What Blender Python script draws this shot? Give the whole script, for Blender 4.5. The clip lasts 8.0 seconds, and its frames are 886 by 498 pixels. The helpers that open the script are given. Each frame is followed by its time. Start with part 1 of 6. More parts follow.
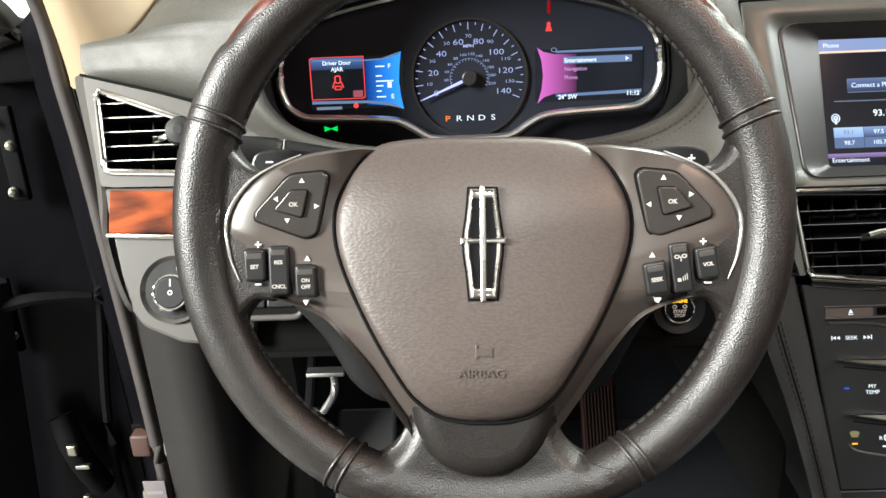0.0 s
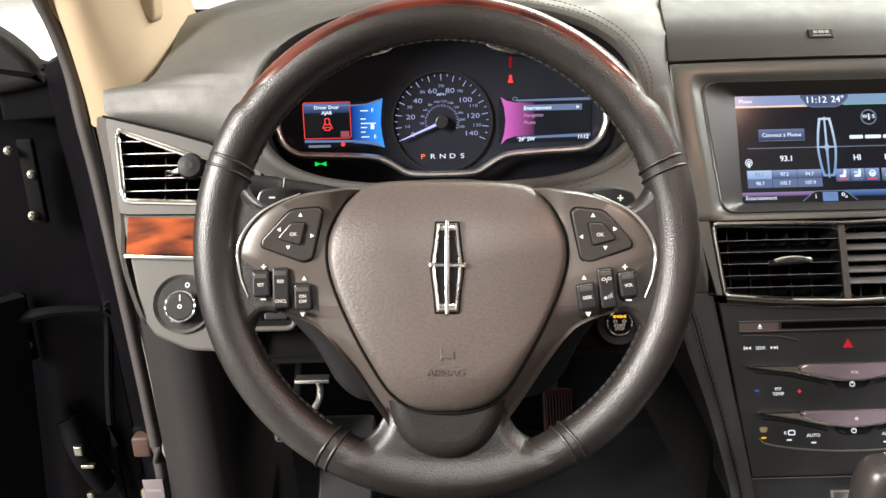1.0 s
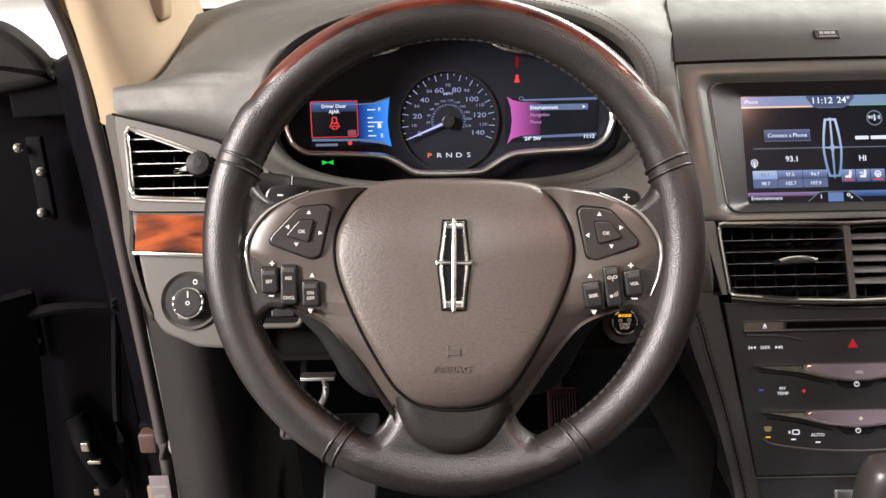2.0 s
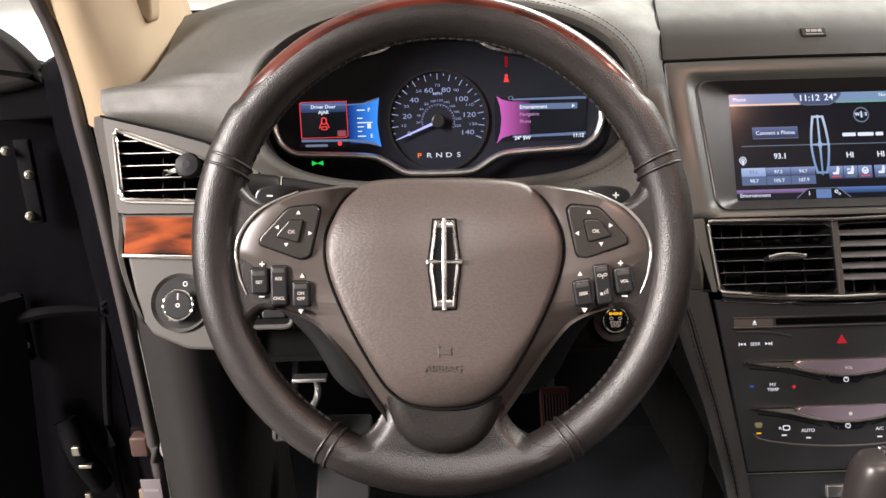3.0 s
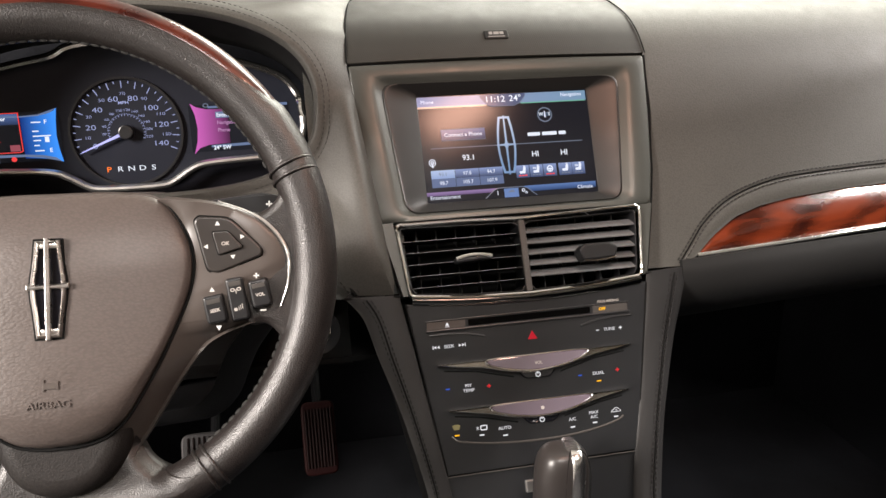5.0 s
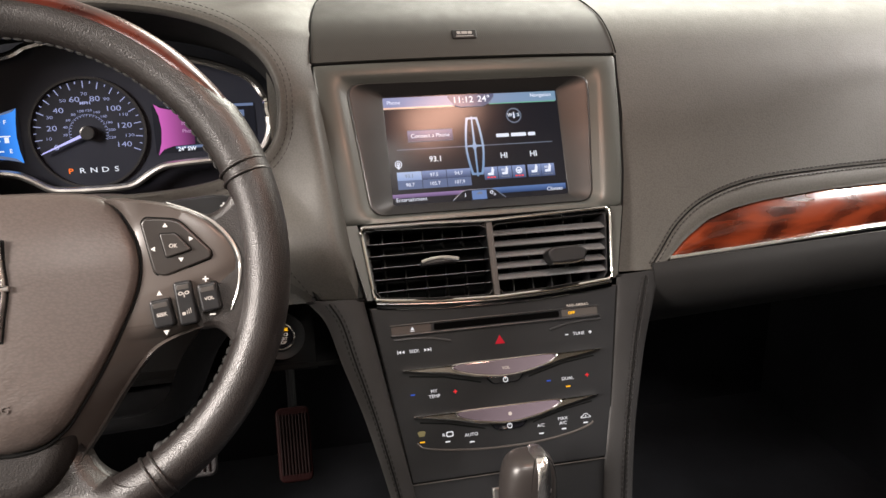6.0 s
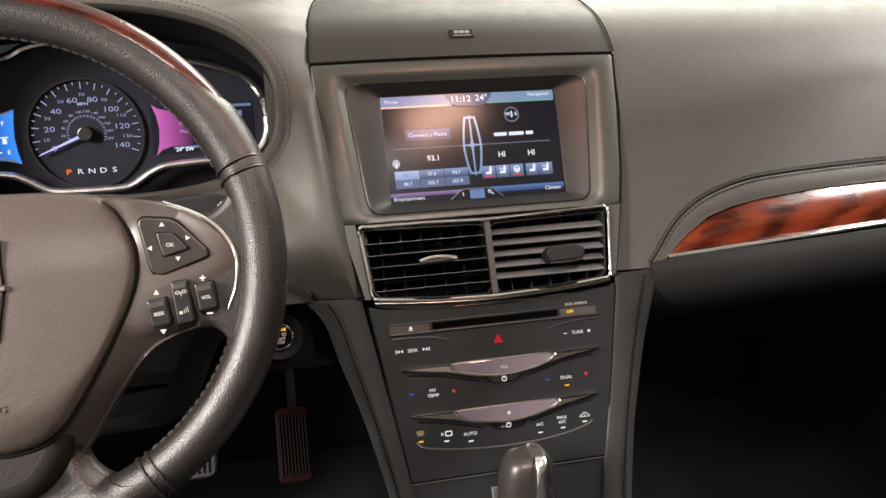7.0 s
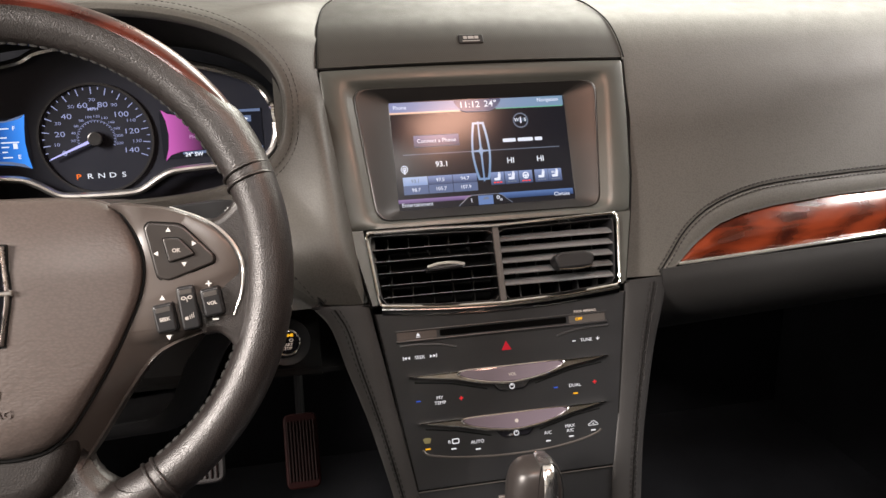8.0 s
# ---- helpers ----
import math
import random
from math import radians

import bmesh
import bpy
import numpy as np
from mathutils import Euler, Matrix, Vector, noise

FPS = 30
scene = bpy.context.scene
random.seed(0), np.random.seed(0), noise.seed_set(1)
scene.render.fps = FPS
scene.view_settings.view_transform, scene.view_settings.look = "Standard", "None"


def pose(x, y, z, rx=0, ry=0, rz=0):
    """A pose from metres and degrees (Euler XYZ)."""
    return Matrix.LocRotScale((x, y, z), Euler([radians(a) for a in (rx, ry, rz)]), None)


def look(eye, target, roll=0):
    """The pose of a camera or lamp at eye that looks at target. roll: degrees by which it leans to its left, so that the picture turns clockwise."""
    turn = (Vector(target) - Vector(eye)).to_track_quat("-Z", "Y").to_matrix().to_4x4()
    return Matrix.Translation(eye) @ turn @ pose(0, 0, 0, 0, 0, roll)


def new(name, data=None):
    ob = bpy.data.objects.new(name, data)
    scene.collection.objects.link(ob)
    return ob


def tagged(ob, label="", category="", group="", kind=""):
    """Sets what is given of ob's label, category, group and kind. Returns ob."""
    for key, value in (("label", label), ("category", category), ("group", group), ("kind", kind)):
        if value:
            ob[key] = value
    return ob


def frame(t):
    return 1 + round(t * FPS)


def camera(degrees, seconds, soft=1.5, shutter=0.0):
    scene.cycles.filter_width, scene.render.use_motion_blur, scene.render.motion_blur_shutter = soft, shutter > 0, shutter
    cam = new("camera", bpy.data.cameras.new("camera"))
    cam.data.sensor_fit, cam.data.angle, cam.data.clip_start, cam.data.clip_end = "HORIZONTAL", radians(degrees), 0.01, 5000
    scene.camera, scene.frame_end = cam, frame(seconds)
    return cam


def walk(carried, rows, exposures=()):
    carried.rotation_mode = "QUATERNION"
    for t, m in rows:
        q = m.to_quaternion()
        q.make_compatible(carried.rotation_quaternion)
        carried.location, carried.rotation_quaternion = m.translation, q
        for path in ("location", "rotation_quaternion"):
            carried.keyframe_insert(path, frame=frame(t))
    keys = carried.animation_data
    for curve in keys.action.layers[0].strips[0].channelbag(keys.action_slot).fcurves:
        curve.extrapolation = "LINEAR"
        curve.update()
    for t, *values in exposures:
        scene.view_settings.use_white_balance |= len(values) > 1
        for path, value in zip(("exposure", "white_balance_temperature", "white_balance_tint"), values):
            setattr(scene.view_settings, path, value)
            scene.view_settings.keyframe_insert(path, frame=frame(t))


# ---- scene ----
cam = camera(61.6, 8.0)
PATH = [
    (0, (-0.013, -0.049, 0.824), (-0.063, 1.832, 0.148), -2.4),
    (0.5, (-0.002, -0.12, 0.852), (0.013, 1.768, 0.192), -1.8),
    (1, (-0.004, -0.148, 0.863), (0.0, 1.75, 0.231), -1.4),
    (1.5, (-0.007, -0.152, 0.863), (-0.014, 1.746, 0.232), -1.2),
    (3, (-0.005, -0.153, 0.861), (0.01, 1.745, 0.233), -1.5),
    (3.5, (-0.005, -0.153, 0.861), (0.044, 1.746, 0.236), -1.6),
    (3.7, (-0.0023, -0.1524, 0.8607), (0.0534, 1.7464, 0.2357), -1.6),
    (3.8, (0.0042, -0.1509, 0.8598), (0.0757, 1.7472, 0.2351), -1.6),
    (3.9, (0.0164, -0.148, 0.8582), (0.1183, 1.7488, 0.2338), -1.6),
    (4, (0.034, -0.144, 0.856), (0.179, 1.751, 0.232), -1.6),
    (4.1, (0.0532, -0.1453, 0.8555), (0.2398, 1.745, 0.2323), -1.6),
    (4.2, (0.0703, -0.1464, 0.855), (0.2937, 1.7397, 0.2325), -1.6),
    (4.3, (0.0843, -0.1474, 0.8546), (0.3381, 1.7354, 0.2327), -1.6),
    (4.5, (0.108, -0.149, 0.854), (0.413, 1.728, 0.233), -1.6),
    (5, (0.17, -0.144, 0.849), (0.541, 1.723, 0.237), -1.4),
    (5.2, (0.185, -0.141, 0.846), (0.563, 1.727, 0.24), -1.3),
    (6.5, (0.204, -0.138, 0.842), (0.583, 1.731, 0.242), -1.4),
    (7, (0.205, -0.139, 0.84), (0.582, 1.733, 0.244), -1.6),
    (7.5, (0.204, -0.137, 0.84), (0.574, 1.739, 0.252), -1.5),
    (8, (0.209, -0.136, 0.84), (0.557, 1.745, 0.258), -1.6),
]
EXPOSURES = [
    (0, 0.45, 6000, 0), (0.5, 0.42, 6150, 3), (1.0, 0.27, 6300, 6), (1.5, 0.07, 6350, 10), (3.0, 0.05, 6350, 12),
    (3.8, 0.1, 6400, 11), (4.5, 0.1, 6450, 9), (5.0, 0.06, 6500, 10), (8, 0.04, 6550, 11),
]
walk(cam, [(t, look(eye, target, roll)) for t, eye, target, roll in PATH], EXPOSURES)

# ---- world and lights ----
world = bpy.data.worlds.new("garage_air")
scene.world = world
world.use_nodes = True
world.node_tree.nodes["Background"].inputs[0].default_value = (0.7, 0.82, 1.0, 1)
world.node_tree.nodes["Background"].inputs[1].default_value = 0.1


def area_lamp(name, place, target, sx, sy, watts, colour):
    d = bpy.data.lights.new(name, "AREA")
    d.shape, d.size, d.size_y, d.energy, d.color = "RECTANGLE", sx, sy, watts, colour
    ob = new(name, d)
    ob.matrix_world = look(place, target)
    return ob


# lamps added out of view to light the cabin through its openings
area_lamp("unseen_light", (2.1, 2.4, 2.85), (1.6, 1.8, 0), 3.4, 0.9, 290, (1.0, 0.98, 0.86))
area_lamp("unseen_light", (2.8, -0.2, 2.5), (0.9, 0.4, 0.7), 1.5, 0.2, 190, (1.0, 0.95, 0.91))
# set low to reach in through the open door
area_lamp("unseen_light", (-2.4, -0.95, 1.95), (0.1, 0.45, 0.68), 0.5, 1.4, 325, (1.0, 0.91, 0.84))
# added to light the wheel through the roof opening
area_lamp("unseen_light", (0.25, -1.5, 2.85), (0.25, -0.6, 0.9), 1.0, 0.5, 66, (1.0, 0.95, 0.90))
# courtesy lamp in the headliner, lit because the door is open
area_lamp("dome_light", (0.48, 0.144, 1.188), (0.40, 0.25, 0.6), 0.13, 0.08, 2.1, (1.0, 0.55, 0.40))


# ---- materials ----
def mat(name, col, rough=0.5, metal=0.0, var=0.12, grain=0.0, bump=0.0, kind="voronoi", coat=0.0, spec=0.5, rvar=0.1, depth=0.25, stretch=1.0, crease=0.0):
    m = bpy.data.materials.new(name)
    m.use_nodes = True
    nt = m.node_tree
    p = nt.nodes["Principled BSDF"]
    p.inputs["Metallic"].default_value = metal
    p.inputs["Coat Weight"].default_value = coat
    p.inputs["Coat Roughness"].default_value = 0.04
    p.inputs["Specular IOR Level"].default_value = spec
    tc = nt.nodes.new("ShaderNodeTexCoord")
    big = nt.nodes.new("ShaderNodeTexNoise")
    big.inputs["Scale"].default_value, big.inputs["Detail"].default_value = 9, 5
    nt.links.new(tc.outputs["Object"], big.inputs["Vector"])
    ramp = nt.nodes.new("ShaderNodeValToRGB")
    a, b = ramp.color_ramp.elements
    a.position, b.position = 0.3, 0.7
    a.color = (*[c * (1 - var) for c in col], 1)
    b.color = (*[min(1, c * (1 + var)) for c in col], 1)
    nt.links.new(big.outputs["Fac"], ramp.inputs["Fac"])
    nt.links.new(ramp.outputs["Color"], p.inputs["Base Color"])
    fine = nt.nodes.new("ShaderNodeTexNoise")
    fine.inputs["Scale"].default_value, fine.inputs["Detail"].default_value = 60, 4
    nt.links.new(tc.outputs["Object"], fine.inputs["Vector"])
    mr = nt.nodes.new("ShaderNodeMapRange")
    mr.inputs["To Min"].default_value = max(0.02, rough - rvar)
    mr.inputs["To Max"].default_value = min(1, rough + rvar)
    nt.links.new(fine.outputs["Fac"], mr.inputs["Value"])
    nt.links.new(mr.outputs["Result"], p.inputs["Roughness"])
    if grain:
        if kind == "voronoi":
            g = nt.nodes.new("ShaderNodeTexVoronoi")
            g.feature = "SMOOTH_F1"
            out = g.outputs["Distance"]
        else:
            g = nt.nodes.new("ShaderNodeTexNoise")
            g.inputs["Detail"].default_value = 3
            out = g.outputs["Fac"]
        g.inputs["Scale"].default_value = grain
        warp = nt.nodes.new("ShaderNodeTexNoise")
        warp.inputs["Scale"].default_value = grain * 0.4
        mix = nt.nodes.new("ShaderNodeMixRGB")
        mix.blend_type, mix.inputs["Fac"].default_value = "ADD", 0.6 / grain
        longer = nt.nodes.new("ShaderNodeMapping")
        longer.inputs["Scale"].default_value = (stretch, 1, 1)
        nt.links.new(tc.outputs["Object"], longer.inputs["Vector"])
        nt.links.new(longer.outputs["Vector"], warp.inputs["Vector"])
        nt.links.new(longer.outputs["Vector"], mix.inputs[1])
        nt.links.new(warp.outputs["Color"], mix.inputs[2])
        nt.links.new(mix.outputs["Color"], g.inputs["Vector"])
        bp = nt.nodes.new("ShaderNodeBump")
        bp.inputs["Strength"].default_value = bump
        bp.inputs["Distance"].default_value = depth / grain
        nt.links.new(out, bp.inputs["Height"])
        nt.links.new(bp.outputs["Normal"], p.inputs["Normal"])
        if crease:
            # relief shading put into the colour: grain cells lighter, their creases darker
            fade, groove_shade = nt.nodes.new("ShaderNodeMapRange"), nt.nodes.new("ShaderNodeMixRGB")
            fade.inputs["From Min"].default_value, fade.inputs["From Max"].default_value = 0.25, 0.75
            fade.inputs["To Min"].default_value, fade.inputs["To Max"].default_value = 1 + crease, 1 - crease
            groove_shade.blend_type, groove_shade.inputs["Fac"].default_value = "MULTIPLY", 1.0
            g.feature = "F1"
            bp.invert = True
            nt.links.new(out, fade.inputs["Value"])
            nt.links.new(ramp.outputs["Color"], groove_shade.inputs[1])
            nt.links.new(fade.outputs["Result"], groove_shade.inputs[2])
            nt.links.new(groove_shade.outputs["Color"], p.inputs["Base Color"])
    return m


def glow(name, col, power):
    m = bpy.data.materials.new(name)
    m.use_nodes = True
    p = m.node_tree.nodes["Principled BSDF"]
    p.inputs["Base Color"].default_value = (*[c * 0.05 for c in col], 1)
    p.inputs["Roughness"].default_value = 0.16
    p.inputs["Specular IOR Level"].default_value = 0.2
    p.inputs["Emission Color"].default_value = (*col, 1)
    p.inputs["Emission Strength"].default_value = power
    return m


def glow_fade(name, low, high, axis, start, end, power):
    """Lit display area whose colour runs from low to high along an axis of its object."""
    m = glow(name, low, power)
    nt = m.node_tree
    tc, sep = nt.nodes.new("ShaderNodeTexCoord"), nt.nodes.new("ShaderNodeSeparateXYZ")
    mr, ramp = nt.nodes.new("ShaderNodeMapRange"), nt.nodes.new("ShaderNodeValToRGB")
    mr.inputs["From Min"].default_value, mr.inputs["From Max"].default_value = start, end
    ramp.color_ramp.elements[0].color, ramp.color_ramp.elements[1].color = (*low, 1), (*high, 1)
    nt.links.new(tc.outputs["Generated"], sep.inputs[0])
    nt.links.new(sep.outputs[axis], mr.inputs["Value"])
    nt.links.new(mr.outputs["Result"], ramp.inputs["Fac"])
    nt.links.new(ramp.outputs["Color"], nt.nodes["Principled BSDF"].inputs["Emission Color"])
    return m


def burl(name, dark, light, coat=0.6, rough=0.25, spec=0.35):
    m = mat(name, light, rough, coat=coat, spec=spec)
    m.node_tree.nodes["Principled BSDF"].inputs["Coat Roughness"].default_value = 0.05
    nt = m.node_tree
    p = nt.nodes["Principled BSDF"]
    tc, n1, n2 = nt.nodes.new("ShaderNodeTexCoord"), nt.nodes.new("ShaderNodeTexNoise"), nt.nodes.new("ShaderNodeTexWave")
    mp = nt.nodes.new("ShaderNodeMapping")
    mp.inputs["Scale"].default_value = (0.3, 1.3, 1.3)
    nt.links.new(tc.outputs["Object"], mp.inputs["Vector"])
    n1.inputs["Scale"].default_value, n1.inputs["Detail"].default_value, n1.inputs["Distortion"].default_value = 26, 8, 2.2
    n2.inputs["Scale"].default_value, n2.inputs["Distortion"].default_value, n2.inputs["Detail"].default_value = 14, 9, 4
    nt.links.new(mp.outputs["Vector"], n1.inputs["Vector"])
    nt.links.new(mp.outputs["Vector"], n2.inputs["Vector"])
    mix = nt.nodes.new("ShaderNodeMath")
    mix.operation = "MULTIPLY_ADD"
    mix.inputs[1].default_value = 0.35
    nt.links.new(n2.outputs["Fac"], mix.inputs[0])
    nt.links.new(n1.outputs["Fac"], mix.inputs[2])
    ramp = nt.nodes.new("ShaderNodeValToRGB")
    ramp.color_ramp.elements[0].position, ramp.color_ramp.elements[1].position = 0.35, 0.85
    ramp.color_ramp.elements[0].color, ramp.color_ramp.elements[1].color = (*dark, 1), (*light, 1)
    nt.links.new(mix.outputs[0], ramp.inputs["Fac"])
    nt.links.new(ramp.outputs["Color"], p.inputs["Base Color"])
    return m


def weave(name, col, step):
    """Fine twill cloth with diagonal threads step metres apart."""
    m = mat(name, col, 0.55, var=0.06, spec=0.35)
    nt = m.node_tree
    tc = nt.nodes.new("ShaderNodeTexCoord")
    add = nt.nodes.new("ShaderNodeMath")
    add.operation = "MULTIPLY"
    for way in (1, -1):
        mp, wv = nt.nodes.new("ShaderNodeMapping"), nt.nodes.new("ShaderNodeTexWave")
        mp.inputs["Rotation"].default_value = (0, 0, way * radians(38))
        wv.inputs["Scale"].default_value = 0.314 / step
        wv.inputs["Distortion"].default_value = 0.4
        nt.links.new(tc.outputs["Object"], mp.inputs["Vector"])
        nt.links.new(mp.outputs["Vector"], wv.inputs["Vector"])
        nt.links.new(wv.outputs["Fac"], add.inputs[0 if way > 0 else 1])
    bp = nt.nodes.new("ShaderNodeBump")
    bp.inputs["Strength"].default_value, bp.inputs["Distance"].default_value = 0.3, 0.0002
    nt.links.new(add.outputs[0], bp.inputs["Height"])
    nt.links.new(bp.outputs["Normal"], nt.nodes["Principled BSDF"].inputs["Normal"])
    return m


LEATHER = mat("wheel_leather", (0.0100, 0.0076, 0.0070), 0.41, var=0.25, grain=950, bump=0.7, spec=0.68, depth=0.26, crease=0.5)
HUB = mat("hub_vinyl", (0.060, 0.0475, 0.0425), 0.45, var=0.08, grain=620, bump=0.38, spec=0.42, depth=0.22, stretch=0.6, crease=0.1)
PLATE = mat("satin_grey_plastic", (0.060, 0.050, 0.045), 0.34, var=0.06, grain=2500, bump=0.08, kind="noise", spec=0.45)
PAD = mat("dash_leather", (0.0480, 0.0465, 0.0414), 0.54, var=0.1, grain=600, bump=0.22, spec=0.4, depth=0.2, crease=0.12)
# darker copy of the dash leather; dimness low on the stack is in its colour
FLANK = mat("shaded_leather", (0.0195, 0.0193, 0.0195), 0.42, var=0.15, grain=800, bump=0.35, spec=0.35)
PANEL = mat("dash_plastic", (0.068, 0.0635, 0.0585), 0.5, var=0.06, grain=1500, bump=0.15, kind="noise", spec=0.4)
LOWER = mat("dark_plastic", (0.0085, 0.0086, 0.0095), 0.55, var=0.08, grain=1200, bump=0.2, kind="noise", spec=0.25)
BEZEL = mat("graphite_paint", (0.054, 0.058, 0.053), 0.4, metal=0.3, var=0.05, grain=3000, bump=0.05, kind="noise")
STACK = mat("charcoal_panel", (0.0102, 0.0109, 0.0122), 0.4, metal=0.1, var=0.06, grain=3000, bump=0.05, kind="noise")
GRILLE = weave("speaker_fabric", (0.0155, 0.0153, 0.0132), 0.0017)
BLACK = mat("black_plastic", (0.012, 0.012, 0.013), 0.35, var=0.1, spec=0.4)
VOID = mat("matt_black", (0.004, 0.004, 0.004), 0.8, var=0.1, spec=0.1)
GLOSS = mat("gloss_black", (0.006, 0.006, 0.008), 0.08, var=0.05, rvar=0.03, spec=0.5)
CHROME = mat("chrome", (0.8, 0.79, 0.77), 0.14, metal=1.0, var=0.03, rvar=0.05)
SATIN = mat("satin_chrome", (0.8, 0.79, 0.77), 0.34, metal=1.0, var=0.04)
BADGE = mat("badge_chrome", (0.56, 0.53, 0.51), 0.28, metal=1.0, var=0.05, rvar=0.06)
STEEL = mat("zinc_steel", (0.3, 0.29, 0.24), 0.35, metal=1.0, var=0.2)
# one wood in two copies: lit for the driver's side, shaded for the passenger's
BURL = burl("burl_wood", (0.014, 0.0034, 0.0024), (0.26, 0.056, 0.014), 0.0, 0.5, 0.08)
SHADEDBURL = burl("shaded_burl_wood", (0.006, 0.0014, 0.0012), (0.115, 0.02, 0.007), 0.7, 0.2)
RIMWOOD = burl("rim_wood", (0.02, 0.004, 0.003), (0.075, 0.0145, 0.008), 0.3, 0.3)
BEIGE = mat("beige_trim", (0.275, 0.210, 0.135), 0.6, var=0.04, grain=1500, bump=0.15, kind="noise", spec=0.3)
SEAL = mat("rubber_seal", (0.05, 0.0435, 0.0425), 0.5, var=0.1)
BODY = mat("dark_car_paint", (0.0026, 0.0024, 0.0034), 0.4, var=0.2, spec=0.1)
DOORBLACK = mat("door_black_rubber", (0.0035, 0.0035, 0.004), 0.75, var=0.2, spec=0.06)
MIRRORBLACK = mat("mirror_plastic", (0.013, 0.0115, 0.0115), 0.5, var=0.15, spec=0.3)
CARPET = mat("carpet", (0.008, 0.0085, 0.0105), 0.95, var=0.3, grain=500, bump=0.8, kind="noise", spec=0.1)
FLANKTHREAD = mat("charcoal_thread", (0.0135, 0.0132, 0.0132), 0.7, spec=0.2)
SLATEDGE = mat("slat_edge_grey", (0.14, 0.15, 0.165), 0.4, var=0.05)
SLAT = mat("slat_grey", (0.115, 0.117, 0.120), 0.35, var=0.08)
DARKCHROME = mat("dark_chrome", (0.10, 0.10, 0.10), 0.12, metal=1.0, var=0.04, rvar=0.04)
SLOTBLACK = mat("slot_black", (0.001, 0.001, 0.001), 0.8, var=0.1, spec=0.02)
SPINE = mat("gear_chrome", (0.68, 0.67, 0.66), 0.24, metal=1.0, var=0.04)
THREAD = mat("thread", (0.016, 0.0155, 0.0145), 0.7, spec=0.25)
WING = mat("brushed_silver", (0.55, 0.545, 0.54), 0.17, metal=1.0, var=0.06)
DULL = mat("dull_silver_print", (0.2, 0.195, 0.19), 0.45, var=0.02)
WHITE = mat("white_print", (0.52, 0.52, 0.51), 0.5, var=0.02)
GREYPRINT = mat("grey_print", (0.35, 0.33, 0.31), 0.5, var=0.02)
RUBBER = mat("pedal_rubber", (0.016, 0.014, 0.015), 0.55, var=0.2)
FRAME = mat("dark_frame_paint", (0.0095, 0.0094, 0.0094), 0.38, metal=0.1, var=0.06, grain=3000, bump=0.05, kind="noise")
KEYGREY = mat("dark_grey_plastic", (0.045, 0.041, 0.038), 0.36, var=0.08, grain=2000, bump=0.1, kind="noise")
BROWNRUBBER = mat("brown_rubber", (0.060, 0.034, 0.028), 0.55, var=0.15, spec=0.3)
PALELABEL = mat("pale_label", (0.15, 0.13, 0.14), 0.5, var=0.08)
PADGREY = mat("button_pad_plastic", (0.024, 0.021, 0.0195), 0.34, var=0.08, grain=2000, bump=0.1, kind="noise")
KICKGREY = mat("kick_panel_plastic", (0.0165, 0.0148, 0.0148), 0.5, var=0.1, grain=1500, bump=0.2, kind="noise", spec=0.35)
KNOBGREY = mat("gear_knob_vinyl", (0.022, 0.019, 0.018), 0.36, var=0.08, grain=1500, bump=0.1, kind="noise", spec=0.45)
PEDALRIB = mat("pedal_rib", (0.0075, 0.0040, 0.0040), 0.6, var=0.15, spec=0.06)
REDRUBBER = mat("red_brown_rubber", (0.0095, 0.0024, 0.0024), 0.6, var=0.2, spec=0.06)
GLOVE = mat("glove_box_vinyl", (0.0125, 0.0125, 0.0125), 0.55, var=0.1, grain=900, bump=0.3, spec=0.3)
# darkened hub plastic: shade of the downward turn is put into this colour
SHADEDCOLLAR = mat("shaded_collar_vinyl", (0.0105, 0.0088, 0.0082), 0.55, var=0.15, grain=800, bump=0.5, spec=0.25, crease=0.3)
SOFTBLACK = mat("soft_black_plastic", (0.006, 0.006, 0.0065), 0.48, var=0.1, spec=0.25)
# lifted towards blue: lens haze over the dials is put into this black
HAZEDBLACK = mat("hazed_dial_black", (0.011, 0.0125, 0.019), 0.4, var=0.1, spec=0.2)
SILVER = mat("bright_rib", (0.5, 0.48, 0.46), 0.35, metal=0.8)
SMOKE = mat("smoked_glass_insert", (0.112, 0.092, 0.114), 0.12, var=0.06, coat=0.6)
WALLPAINT = mat("garage_paint", (0.75, 0.73, 0.7), 0.8, var=0.06)
CONCRETE = mat("garage_concrete", (0.3, 0.29, 0.28), 0.6, var=0.2, grain=60, bump=0.2, kind="noise")
SCREEN = glow("display_black", (0.10, 0.11, 0.16), 0.05)
LIT = glow("display_white", (0.85, 0.9, 1.0), 1.0)
LITSOFT = glow("display_soft_white", (0.8, 0.85, 1.0), 0.95)
LITGREY = glow("display_slate", (0.16, 0.22, 0.38), 0.8)
KEYDIM = glow("display_key", (0.11, 0.15, 0.28), 0.95)
LITDIM = glow("display_dim", (0.3, 0.36, 0.5), 0.5)
LITRED = glow("display_red", (0.95, 0.06, 0.06), 1.0)
LITORANGE = glow("display_orange", (1.0, 0.2, 0.03), 1.3)
LITGREEN = glow("display_green", (0.02, 0.7, 0.08), 0.9)
LITAMBER = glow("display_amber", (1.0, 0.5, 0.02), 1.0)
LITMAGENTA = glow_fade("display_magenta", (0.62, 0.13, 0.5), (0.02, 0.01, 0.03), 0, 0.1, 1.0, 0.9)
LITFUEL = glow_fade("display_fuel", (0.005, 0.03, 0.2), (0.05, 0.3, 1.0), 0, 0.0, 0.9, 1.0)
LITNEEDLE = glow("needle_light", (0.5, 0.5, 1.0), 1.1)
